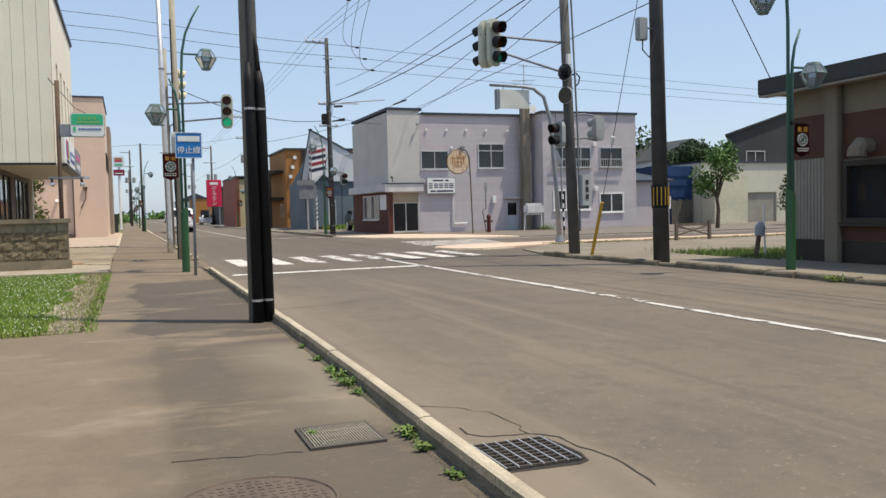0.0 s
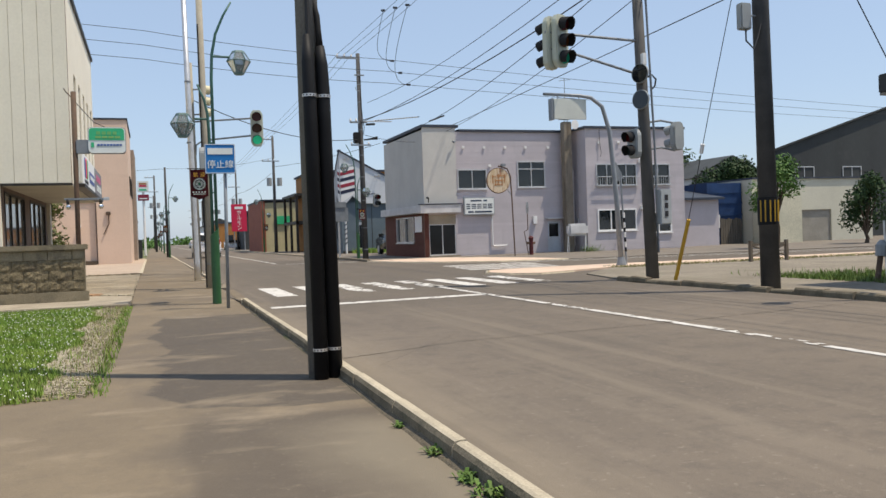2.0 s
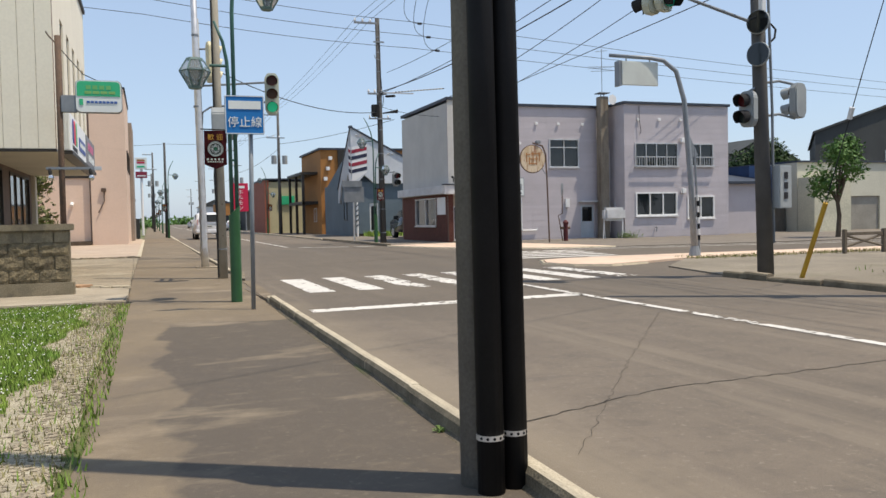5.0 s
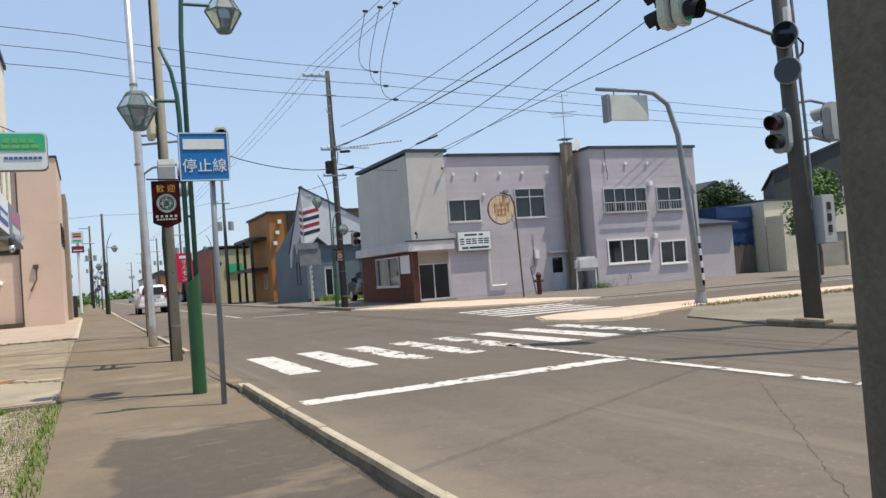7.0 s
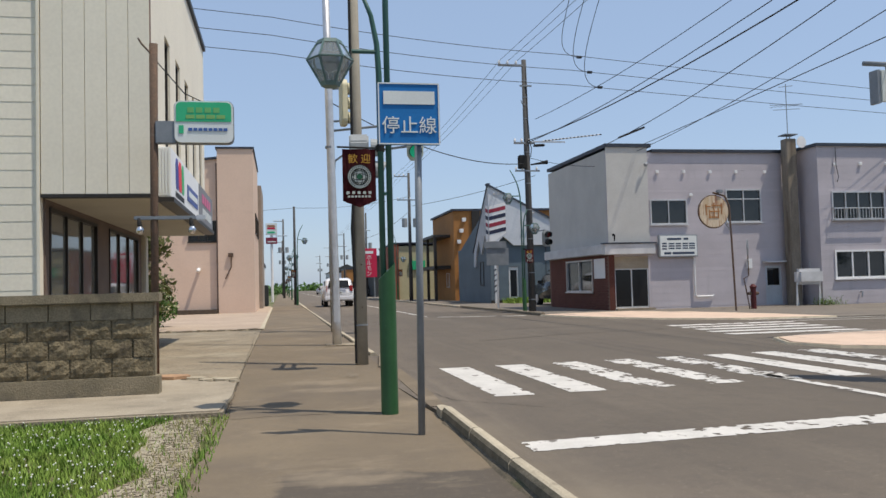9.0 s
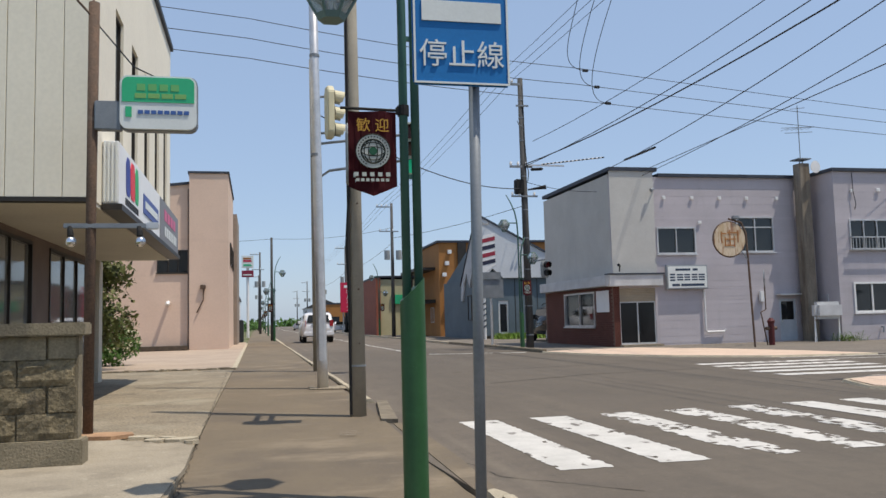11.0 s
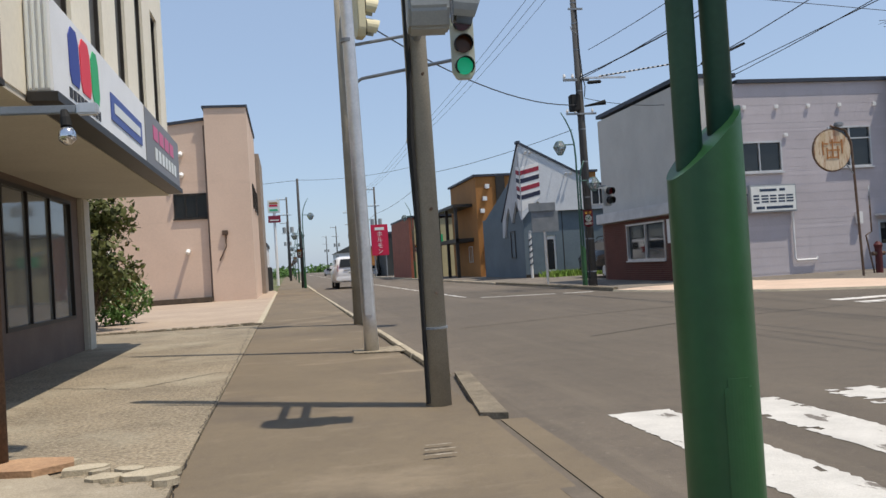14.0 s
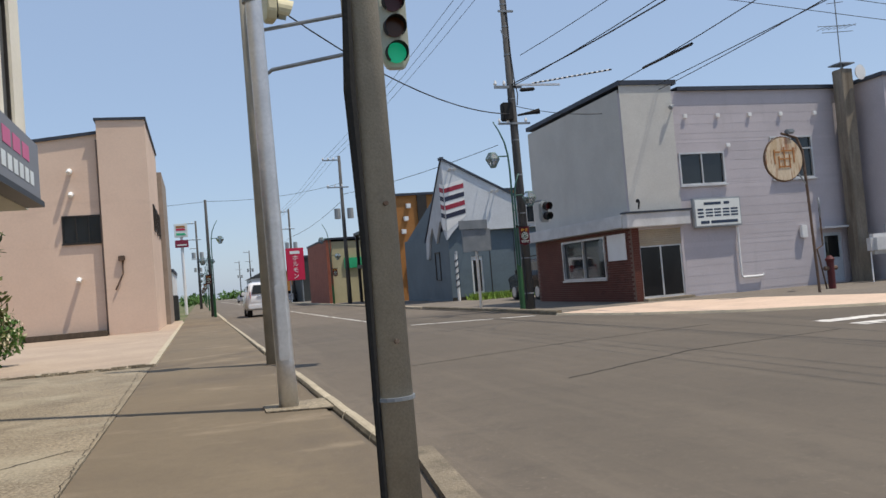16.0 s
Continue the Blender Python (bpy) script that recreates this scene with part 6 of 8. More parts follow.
def street_lamp(x, y, label, cat="street lamp"):
    """Twin-stem green lamp with two lanterns and a banner; the high lantern hangs towards +x."""
    t = thing("street_lamp", (x, y, 0.03), label, cat, "green street lamps")
    X, Y = x, y
    sl = B()
    n = 40
    lo = [sl.verts.new((X + 0.083 * math.cos(a), Y + 0.083 * math.sin(a), -0.04)) for a in [2 * math.pi * k / n for k in range(n)]]
    hi = [sl.verts.new((X + 0.083 * math.cos(a), Y + 0.083 * math.sin(a), 1.36 + 0.08 * math.cos(a))) for a in [2 * math.pi * k / n for k in range(n)]]
    for k in range(n):
        sl.faces.new((lo[k], lo[(k + 1) % n], hi[(k + 1) % n], hi[k]))
    part("base_sleeve", sl, GREEN, t, "bright green base sleeve", smooth=True)
    cp = B()
    cp.faces.new([cp.verts.new((X + 0.083 * math.cos(a), Y + 0.083 * math.sin(a), 1.36 + 0.08 * math.cos(a))) for a in [2 * math.pi * k / n for k in range(n)]])
    part("sleeve_cap", cp, GREEN, t)
    dr = B()
    arc = [radians(-112 + 44 * k / 8) for k in range(9)]
    g = [[dr.verts.new((X + 0.0845 * math.cos(a), Y + 0.0845 * math.sin(a), z)) for a in arc] for z in (0.36, 0.38, 0.83, 0.85)]
    for i in range(3):
        for k in range(1 if i != 1 else 0, 7 if i != 1 else 8):
            dr.faces.new((g[i][k], g[i][k + 1], g[i + 1][k + 1], g[i + 1][k]))
    bmesh.ops.recalc_face_normals(dr, faces=list(dr.faces))
    if dr.faces[:][0].normal.y > 0:
        bmesh.ops.reverse_faces(dr, faces=list(dr.faces))
    dr.normal_update()
    bmesh.ops.solidify(dr, geom=list(dr.faces), thickness=0.003)
    bmesh.ops.recalc_face_normals(dr, faces=list(dr.faces))
    part("inspection_door", dr, GREEN, t)
    part("high_stem", ring_tube(B(), [(X + 0.045, Y, 1.2), (X + 0.045, Y, 4.3), (X + 0.07, Y, 4.75), (X + 0.15, Y, 5.15), (X + 0.3, Y, 5.5), (X + 0.46, Y, 5.78)], [0.03, 0.03, 0.028, 0.026, 0.022, 0.018], 12), GREEN_GREY, t, smooth=True)
    part("low_stem", ring_tube(B(), [(X - 0.035, Y, 1.2), (X - 0.035, Y, 3.3), (X - 0.05, Y, 3.6), (X - 0.1, Y, 3.88), (X - 0.22, Y, 4.18)], [0.03, 0.03, 0.028, 0.024, 0.018], 12), GREEN_GREY, t, smooth=True)
    part("lamp_arm", ring_tube(B(), [(X + 0.06, Y, 4.72), (X + 0.42, Y, 4.72)], 0.022, 8), GREEN_GREY, t)
    part("lamp_arm", ring_tube(B(), [(X - 0.04, Y, 3.52), (X - 0.3, Y, 3.52)], 0.022, 8), GREEN_GREY, t)
    for z in (2.1, 3.05):
        part("tie_bar", box(B(), X - 0.04, X + 0.05, Y - 0.012, Y + 0.012, z, z + 0.03), GREEN_GREY, t)
    lantern(t, (X + 0.57, Y, 4.62))
    lantern(t, (X - 0.51, Y, 3.4))
    bar = part("banner_arm", ring_tube(B(), [(X - 0.04, Y, 2.565), (X - 0.46, Y, 2.575)], 0.01, 6), BLACKRUB, t)
    part("banner_clamp", ring_tube(B(), [(X - 0.035, Y, 2.53), (X - 0.035, Y, 2.6)], 0.04, 12), BLACKRUB, t)
    part("banner_clamp", box(B(), X - 0.085, X - 0.06, Y - 0.02, Y + 0.02, 2.54, 2.59, 0.004), BLACKRUB, t)
    bn = B()
    x0, x1 = X - 0.41, X - 0.086
    nx = 8
    top, bot = [], []
    for k in range(nx + 1):
        u = k / nx
        xx = x0 + (x1 - x0) * u
        wy = Y + 0.016 * math.sin(u * 7)
        top.append(bn.verts.new((xx, wy, 2.555)))
        bot.append(bn.verts.new((xx, wy + 0.02 * math.sin(u * 9 + 1), 2.05 - 0.07 * (1 - abs(u - 0.5) * 2))))
    for k in range(nx):
        bn.faces.new((top[k], top[k + 1], bot[k + 1], bot[k]))
    bmesh.ops.solidify(bn, geom=list(bn.faces), thickness=0.006)
    cl = part("banner", bn, MAROON, t, "maroon cloth banner with a round emblem")
    cx = (x0 + x1) / 2
    for sy, face in ((-1, "-y"), (1, "+y")):
        yy = Y + sy * 0.026
        ez = 2.28
        part("emblem_disc", disc(B(), (cx, yy, ez), (0, 1, 0), 0.117, 0.004, 32), SILVERP, cl, "pale round emblem")
        em = B()
        for ra, rb, w in ((0.08, 0.08, 0.005), (0.03, 0.079, 0.0032), (0.059, 0.079, 0.0032), (0.079, 0.03, 0.0032), (0.079, 0.059, 0.0032), (0.115, 0.115, 0.003)):
            ring_tube(em, [(cx + ra * math.cos(a), yy + sy * 0.003, ez + rb * math.sin(a)) for a in [2 * math.pi * k / 28 for k in range(29)]], w, 4, False)
        for k in range(26):
            a = radians(-60 + 300 * k / 25)
            px, pz = cx + 0.098 * math.cos(a), ez + 0.098 * math.sin(a)
            box(em, px - 0.0045, px + 0.0045, yy - 0.0045, yy + 0.0045, pz - 0.0045, pz + 0.0045)
        part("emblem_globe", em, plain("emblem_line", (0.012, 0.02, 0.016), 0.6), cl)
        part("emblem_centre", disc(B(), (cx, yy, ez), (0, 1, 0), 0.027, 0.014, 18), plain("emblem_green", (0.012, 0.09, 0.045), 0.6), cl)
        letters("歓 迎", 0.098, GOLD, cl, (cx, yy, 2.45), face, 0.002)
        for k in range(5):
            part("bar", box(B(), cx - 0.128 + k * 0.053, cx - 0.1 + k * 0.053, yy - 0.003, yy + 0.003, 2.112, 2.138), SILVERP, cl)
        for k in range(7):
            part("bar", box(B(), cx - 0.116 + k * 0.033, cx - 0.094 + k * 0.033, yy - 0.003, yy + 0.003, 2.078, 2.097), SILVERP, cl)
    return t


lamp = street_lamp(1.13, 17.88, "green twin-stem street lamp with hexagonal lanterns and maroon banner")
for x, y, rz in ((10.72, 10.2, 180), (9.75, 42.2, 180), (1.3, 70.3, 0), (1.3, 100, 0), (1.3, 128, 0), (9.6, 78, 180), (1.3, 160, 0)):
    copy_thing(lamp, pose(x, y, 0.03, 0, 0, rz))

# rusty pole with the green box sign
rp = thing("sign_pole", (-1.5, 21.15, 0.03), "rusty steel pole holding a lit box sign and spotlights", "pole")
part("shaft", ring_tube(B(), [(-1.5, 21.15, 0.03), (-1.49, 21.15, 2.4), (-1.48, 21.15, 4.5)], [0.05, 0.05, 0.055], 12), RUST, rp, smooth=True)
part("cross_bar", box(B(), -1.74, -0.96, 21.1, 21.14, 2.135, 2.185, 0.006), GREYSTEEL, rp)
part("bar_cap", box(B(), -0.96, -0.84, 21.085, 21.155, 2.125, 2.195, 0.01), STEEL, rp)
for x in (-1.68, -1.03):
    so = part("lamp_socket", ring_tube(B(), [(x, 21.1, 2.15), (x + 0.01, 21.08, 2.1), (x + 0.015, 21.07, 2.05)], [0.02, 0.03, 0.032], 10), BLACKRUB, rp)
    part("bulb", ring_tube(B(), [(x + 0.015, 21.07, 2.05), (x + 0.02, 21.06, 2.01), (x + 0.022, 21.055, 1.97), (x + 0.024, 21.05, 1.94)], [0.024, 0.048, 0.05, 0.02], 12), CHROME, so, "clear reflector bulb", smooth=True)
part("sign_bracket", box(B(), -1.46, -1.2, 21.08, 21.2, 3.15, 3.45, 0.01), GREYSTEEL, rp)
part("wire_hook", ring_tube(B(), [(-1.5, 21.12, 4.35), (-1.62, 21.08, 4.48), (-1.66, 21.06, 4.55)], 0.012, 6), RUST, rp)
bs = part("box_sign", prism(B(), rounded(-1.215, -0.47, 3.02, 3.58, 0.08), "y", 21.06, 21.26), SIGNWHITE, rp, "rounded box sign, green above white")
part("green_band", prism(B(), [p for p in rounded(-1.195, -0.49, 3.04, 3.562, 0.065) if p[1] > 3.3] + [(-1.195, 3.3), (-0.49, 3.3)], "y", 21.052, 21.058), SIGNGREEN, bs)
part("rim", prism(B(), rounded(-1.225, -0.46, 3.01, 3.59, 0.085), "y", 21.1, 21.22), GREYSTEEL, bs, "grey casing rim")
for k in range(4):
    part("bar", box(B(), -1.05 + k * 0.11, -0.97 + k * 0.11, 21.047, 21.0515, 3.42, 3.49), plain("faded_ochre", (0.14, 0.42, 0.14), 0.5), bs)
    part("bar", box(B(), -1.07 + k * 0.13, -0.96 + k * 0.13, 21.047, 21.0515, 3.34, 3.39), plain("faded_ochre_low", (0.2, 0.42, 0.13), 0.5), bs)
part("mark", box(B(), -1.16, -1.1, 21.05, 21.057, 3.14, 3.25), SIGNGREEN, bs)
for k in range(8):
    part("bar", box(B(), -1.04 + k * 0.064, -0.99 + k * 0.064, 21.05, 21.057, 3.175, 3.215), plain("blue_print", (0.05, 0.12, 0.35), 0.5), bs)
bs.location.z += 0.14
rp.location.x, rp.location.y, rp.scale = rp.location.x - 0.075, rp.location.y + 0.55, (1.045, 1.0, 1.03)
part("service_wire", ring_tube(B(), [(-0.6, 21.15, 3.6), (-1.1, 21.2, 3.85), (-1.47, 21.15, 4.3)], 0.008, 5), WIRE, rp)

# round rusted sign, hydrant, oil tank by the shop
RUSTPRINT = mat("rust_orange_print", (0.42, 0.2, 0.07), (0.3, 0.12, 0.045), scale=8, rough=0.8)
rsn = thing("round_sign", (15.92, 36.85, 0.03), "rusted round sign on a thin post", "sign")
part("post", ring_tube(B(), [(15.92, 36.85, 0.03), (15.85, 36.85, 2.6), (15.8, 36.85, 3.75), (15.65, 36.85, 4.1), (15.2, 36.85, 4.22)], 0.035, 8), RUST, rsn)
part("panel", disc(B(), (15.18, 36.85, 3.55), (0, 1, 0), 0.56, 0.1, 32), RUSTSIGN, rsn, "rust-streaked cream disc")
part("rim", ring_tube(B(), [(15.18 + 0.57 * math.cos(a), 36.85, 3.55 + 0.57 * math.sin(a)) for a in [2 * math.pi * k / 32 for k in range(33)]], 0.03, 6, False), RUST, rsn)
part("brace", ring_tube(B(), [(15.84, 36.85, 2.85), (15.62, 36.85, 3.15)], 0.022, 6), GREYSTEEL, rsn)
part("lamp", box(B(), 15.32, 15.56, 36.74, 36.9, 4.2, 4.32, 0.03), GREYSTEEL, rsn)
for x, z0, z1 in ((14.87, 3.42, 3.8), (15.0, 3.3, 3.62), (15.17, 3.36, 3.86), (15.33, 3.3, 3.66), (15.46, 3.45, 3.84)):
    part("bar", box(B(), x, x + 0.04, 36.79, 36.799, z0, z1), RUSTPRINT, rsn)
for x0, x1, z in ((14.86, 15.06, 3.71), (15.1, 15.5, 3.74), (15.02, 15.4, 3.53), (14.98, 15.36, 3.33)):
    part("bar", box(B(), x0, x1, 36.785, 36.789, z, z + 0.04), RUSTPRINT, rsn)
OLDRED = mat("weathered_hydrant_red", (0.11, 0.018, 0.02), (0.07, 0.015, 0.016), rough=0.6, grain=0.15)
hyd = thing("hydrant", (17.25, 37.9, 0.03), "dark weathered red fire hydrant with its marker sign", "hydrant")
part("barrel", ring_tube(B(), [(17.25, 37.9, 0.03), (17.25, 37.9, 0.75), (17.25, 37.9, 0.85), (17.25, 37.9, 0.95)], [0.1, 0.1, 0.13, 0.05], 12), OLDRED, hyd)
part("outlet", rod(B(), (17.05, 37.9, 0.6), (17.45, 37.9, 0.6), 0.06, None, 8), RUST, hyd)
part("marker_post", ring_tube(B(), [(17.15, 38.0, 0.03), (17.0, 38.0, 0.9), (16.95, 38.0, 1.15), (17.15, 38.0, 1.25), (17.15, 38.0, 2.3)], 0.025, 6), RUST, hyd)
part("marker_disc", disc(B(), (17.15, 38.0, 2.3), (0.8, -0.6, 0), 0.3, 0.02, 20), GREYSTEEL, hyd)
tank = thing("oil_tank", (20.4, 39.6, 0.03), "pale oil tank on thin legs by the chimney", "tank")
part("tank_body", box(B(), 19.95, 21.1, 39.1, 39.5, 0.85, 1.48, 0.12), LAV_TRIM, tank)
for x in (20.0, 21.0):
    for dx in (-0.12, 0.12):
        part("leg", rod(B(), (x, 39.3, 0.95), (x + dx, 39.3 + dx, 0.03), 0.02, None, 6), WHITE, tank)
part("vent_pipe", rod(B(), (20.6, 39.3, 1.47), (20.6, 39.3, 1.75), 0.02, None, 6), GREYSTEEL, tank)

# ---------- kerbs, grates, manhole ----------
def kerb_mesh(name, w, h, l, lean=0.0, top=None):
    """A kerb stone; its -x face, the near sidewalk's side, has a darker material."""
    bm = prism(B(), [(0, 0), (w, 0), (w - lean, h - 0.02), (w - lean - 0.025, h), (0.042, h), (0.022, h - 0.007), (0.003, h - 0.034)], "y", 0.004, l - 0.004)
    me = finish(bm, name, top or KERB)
    me.materials.append(KERB_FACE)
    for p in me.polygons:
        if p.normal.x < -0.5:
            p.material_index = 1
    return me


def kerb_x(y):
    """Inner line of the near kerb."""
    return float(np.interp(y, [-12, 2, 4, 8, 12, 15, 17.5], [1.27, 1.335, 1.4, 1.458, 1.502, 1.515, 1.55]))


kl = thing("kerb", (1.4, 6, 0.0), "worn pale concrete kerb beside the sidewalk", "kerb", kind="structure")
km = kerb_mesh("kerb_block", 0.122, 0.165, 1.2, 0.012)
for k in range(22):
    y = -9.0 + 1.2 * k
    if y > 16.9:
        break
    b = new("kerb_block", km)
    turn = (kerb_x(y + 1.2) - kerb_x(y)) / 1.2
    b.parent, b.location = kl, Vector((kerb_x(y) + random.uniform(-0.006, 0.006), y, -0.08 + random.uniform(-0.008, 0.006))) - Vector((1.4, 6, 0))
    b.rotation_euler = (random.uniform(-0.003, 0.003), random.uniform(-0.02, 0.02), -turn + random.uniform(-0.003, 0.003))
part("kerb_end", prism(B(), [(1.54, 17.41), (1.665, 17.4), (1.66, 17.62), (1.62, 17.76), (1.56, 17.72)], "z", -0.08, 0.055), KERB, kl)
seam, last = B(), None
for k in range(212):
    y = -9.2 + 0.125 * k
    w = 0.04 + 0.022 * noise.noise(Vector((3.0, y * 1.3, 0))) + 0.012 * noise.noise(Vector((3.0, y * 5, 4)))
    h = 0.03 + 0.02 * noise.noise(Vector((8.0, y * 1.1, 0)))
    cur = [seam.verts.new((kerb_x(y) + d, y, dip(y) + 0.03 + z)) for d, z in ((-w, -0.004), (-w * 0.6, h * 0.3), (0.015, h))]
    if last:
        for i in range(2):
            seam.faces.new((last[i], last[i + 1], cur[i + 1], cur[i]))
    last = cur
solo("kerb_dirt", seam, layer(mat("gutter_dirt", (0.15, 0.124, 0.088), (0.1, 0.085, 0.062), scale=5, fine=70, rough=0.97, bump=0.6, grain=0.3), (0.07, 0.085, 0.03), 1.6, 0.58, 0.68, 0.6), "dusty soil gathered along the foot of the kerb", "dirt", kind="stuff")
kr = thing("kerb", (9.75, 6, 0.0), "low weathered kerb along the far side of the road", "kerb", kind="structure")
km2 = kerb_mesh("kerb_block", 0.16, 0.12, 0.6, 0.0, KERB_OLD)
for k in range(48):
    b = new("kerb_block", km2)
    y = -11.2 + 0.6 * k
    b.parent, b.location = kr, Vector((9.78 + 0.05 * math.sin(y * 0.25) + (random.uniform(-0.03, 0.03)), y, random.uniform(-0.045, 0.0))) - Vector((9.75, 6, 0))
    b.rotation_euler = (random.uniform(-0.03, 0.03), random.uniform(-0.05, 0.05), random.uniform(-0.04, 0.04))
k3 = thing("kerb", (1.55, 23, 0.0), "sunken kerb stones at the crossing corner", "kerb", kind="structure")
part("corner_stone", prism(B(), [(1.5, 22.0), (1.68, 21.9), (1.91, 24.25), (1.77, 24.28)], "z", -0.04, 0.05), KERB_OLD, k3)
part("gutter_stone", prism(B(), [(1.57, 19.4), (1.55, 18.0), (1.7, 17.95), (1.77, 19.4), (1.8, 21.88), (1.62, 21.9)], "z", -0.04, 0.007), SIDEWALK, k3)
km3 = kerb_mesh("kerb_block", 0.15, 0.06, 0.6, 0.03)
for k in range(60):
    b = new("kerb_block", km3)
    b.parent, b.location = k3, Vector((1.62 - 0.002 * k + random.uniform(-0.008, 0.008), 24.4 + 0.6 * k, 0.0)) - Vector((1.55, 23, 0))
part("far_kerb", box(B(), 1.5, 1.66, 60.5, 400, 0, 0.06), KERB, k3)
k4 = thing("kerb", (9.2, 48, 0.0), "low kerb before the barber shop", "kerb", kind="structure")
for k in range(22):
    b = new("kerb_block", km2)
    b.parent, b.location = k4, Vector((9.2 + 0.006 * k, 51.4 - 0.6 * k, 0.0)) - Vector((9.2, 48, 0))
part("far_kerb", box(B(), 9.15, 9.3, 52.1, 400, 0, 0.1), KERB, k4)
edge = B()
r = random.Random(5)
for k in range(60):
    x = -9 + k * 0.143
    y = 35.65 - (x + 9) * 0.11
    box(edge, x, x + r.uniform(0.09, 0.16), y - r.uniform(0.02, 0.14), y + 0.06, 0.03, 0.075 + r.uniform(-0.02, 0.02))
solo("broken_edge", edge, CONCRETE, "crumbling concrete edge of the forecourt", "rubble", kind="stuff")
solo("border_strip", box(B(), -0.5, -0.38, 34.8, 64, 0.0, 0.07), KERB, "pale concrete border strip along the forecourt", "kerb", kind="structure")
solo("driveway_lip", prism(B(), [(-9, 18.25), (-0.5, 18.25), (-0.44, 19.4), (-0.46, 20.6), (-0.62, 20.95), (-0.8, 20.9), (-0.95, 21.2), (-1.15, 21.25), (-1.27, 21.5), (-1.65, 21.6), (-1.65, 19.85), (-9, 19.85)], "z", 0.0, 0.046), APRON, "broken concrete lip before the block wall", "driveway", kind="structure")

GRATEIRON = mat("grate_iron", (0.33, 0.3, 0.23), (0.24, 0.215, 0.165), rough=0.7, metal=0.2, grain=0.15)
GRATEDARK = mat("dark_grate_iron", (0.1, 0.085, 0.07), (0.07, 0.06, 0.05), rough=0.75, metal=0.2, grain=0.2)
gr = thing("drain_grate", (0.91, 3.07, 0.03), "steel bar grate set in the sidewalk", "grate")
# thin dark plate on the slab paints the shade below the bars
part("pit", box(B(), 0.715, 1.105, 2.86, 3.28, 0.031, 0.034), DARK, gr)
fr = B()
for q in ((0.705, 1.115, 2.85, 2.87), (0.705, 1.115, 3.27, 3.29), (0.705, 0.725, 2.87, 3.27), (1.095, 1.115, 2.87, 3.27)):
    box(fr, *q, 0.031, 0.045)
part("frame", fr, GRATEDARK, gr)
for k in range(24):
    part("bar", box(B(), 0.733 + k * 0.0154, 0.7395 + k * 0.0154, 2.87, 3.27, 0.035, 0.045), GRATEIRON, gr)
for y in (2.97, 3.07, 3.17):
    part("cross_bar", box(B(), 0.725, 1.095, y - 0.003, y + 0.003, 0.036, 0.043), GRATEIRON, gr)
dg = thing("drain_grate", (1.73, 2.4, 0.0), "rusty gutter grate sunk in the road beside the kerb", "grate")
hole = [(1.475, 2.17), (1.88, 2.15), (1.94, 2.18), (1.962, 2.28), (1.955, 2.45), (1.93, 2.58), (1.88, 2.62), (1.475, 2.64)]
# no hollow here: a dark sheet on the asphalt gives its shade
part("pit", prism(B(), hole, "z", 0.001, 0.004), DARK, dg)
part("broken_edge", ring_tube(B(), [(x, y, -0.004) for x, y in hole], [0.009, 0.012, 0.011, 0.014, 0.011, 0.013, 0.011, 0.009], 6), CRACK, dg)
for k in range(9):
    part("bar", box(B(), 1.49, 1.925, 2.19 + k * 0.05, 2.2 + k * 0.05, 0.006, 0.016), GRATEDARK, dg)
for k in range(7):
    part("cross_bar", box(B(), 1.52 + k * 0.064, 1.527 + k * 0.064, 2.185, 2.605, 0.01, 0.019), STEEL, dg)
mh = thing("manhole_cover", (0.4, 2.2, 0.03), "brown cast iron manhole cover with raised pattern", "manhole cover")
IRON = mat("cast_iron", (0.15, 0.115, 0.09), (0.115, 0.088, 0.07), scale=6, fine=60, rough=0.75, bump=0.3, metal=0.3)
part("lid", disc(B(), (0.4, 2.2, 0.03), (0, 0, 1), 0.33, 0.012, 36), IRON, mh)
part("rim", ring_tube(B(), [(0.4 + 0.34 * math.cos(a), 2.2 + 0.34 * math.sin(a), 0.033) for a in [2 * math.pi * k / 36 for k in range(37)]], 0.012, 6, False), IRON, mh)
st = B()
for i in range(-7, 8):
    for j in range(-7, 8):
        if math.hypot(i, j) < 7.2:
            x, y = 0.4 + i * 0.042, 2.2 + j * 0.042
            box(st, x - 0.015, x + 0.015, y - 0.007, y + 0.007, 0.034, 0.039) if (i + j) % 2 else box(st, x - 0.007, x + 0.007, y - 0.015, y + 0.015, 0.034, 0.039)
tagged(part("studs", st, IRON, mh), kind="stuff")


# ---------- vegetation ----------
def blades(bm, n, region, h, seed, w=0.006, z=0.034):
    r = random.Random(seed)
    for _ in range(n):
        x, y = region(r)
        a, hh, ln = r.uniform(0, 6.28), h * r.uniform(0.5, 1.3), r.uniform(0.2, 0.7)
        dx, dy = math.cos(a), math.sin(a)
        v = [bm.verts.new((x - dy * w, y + dx * w, z)), bm.verts.new((x + dy * w, y - dx * w, z)), bm.verts.new((x + dx * hh * ln, y + dy * hh * ln, z + hh))]
        bm.faces.new(v)
    return bm


def lawn_at(r):
    while True:
        x, y = -0.4 - abs(r.gauss(0, 2.6)), r.uniform(8.1, 18.2)
        edge = 0.47 + 0.1 * math.sin(y * 1.9) + 0.06 * math.sin(y * 5.1)
        if x > -8 and (x < -0.5 - edge or r.random() < 0.03 or (x > -0.57 and r.random() < 0.16)):
            return x, y


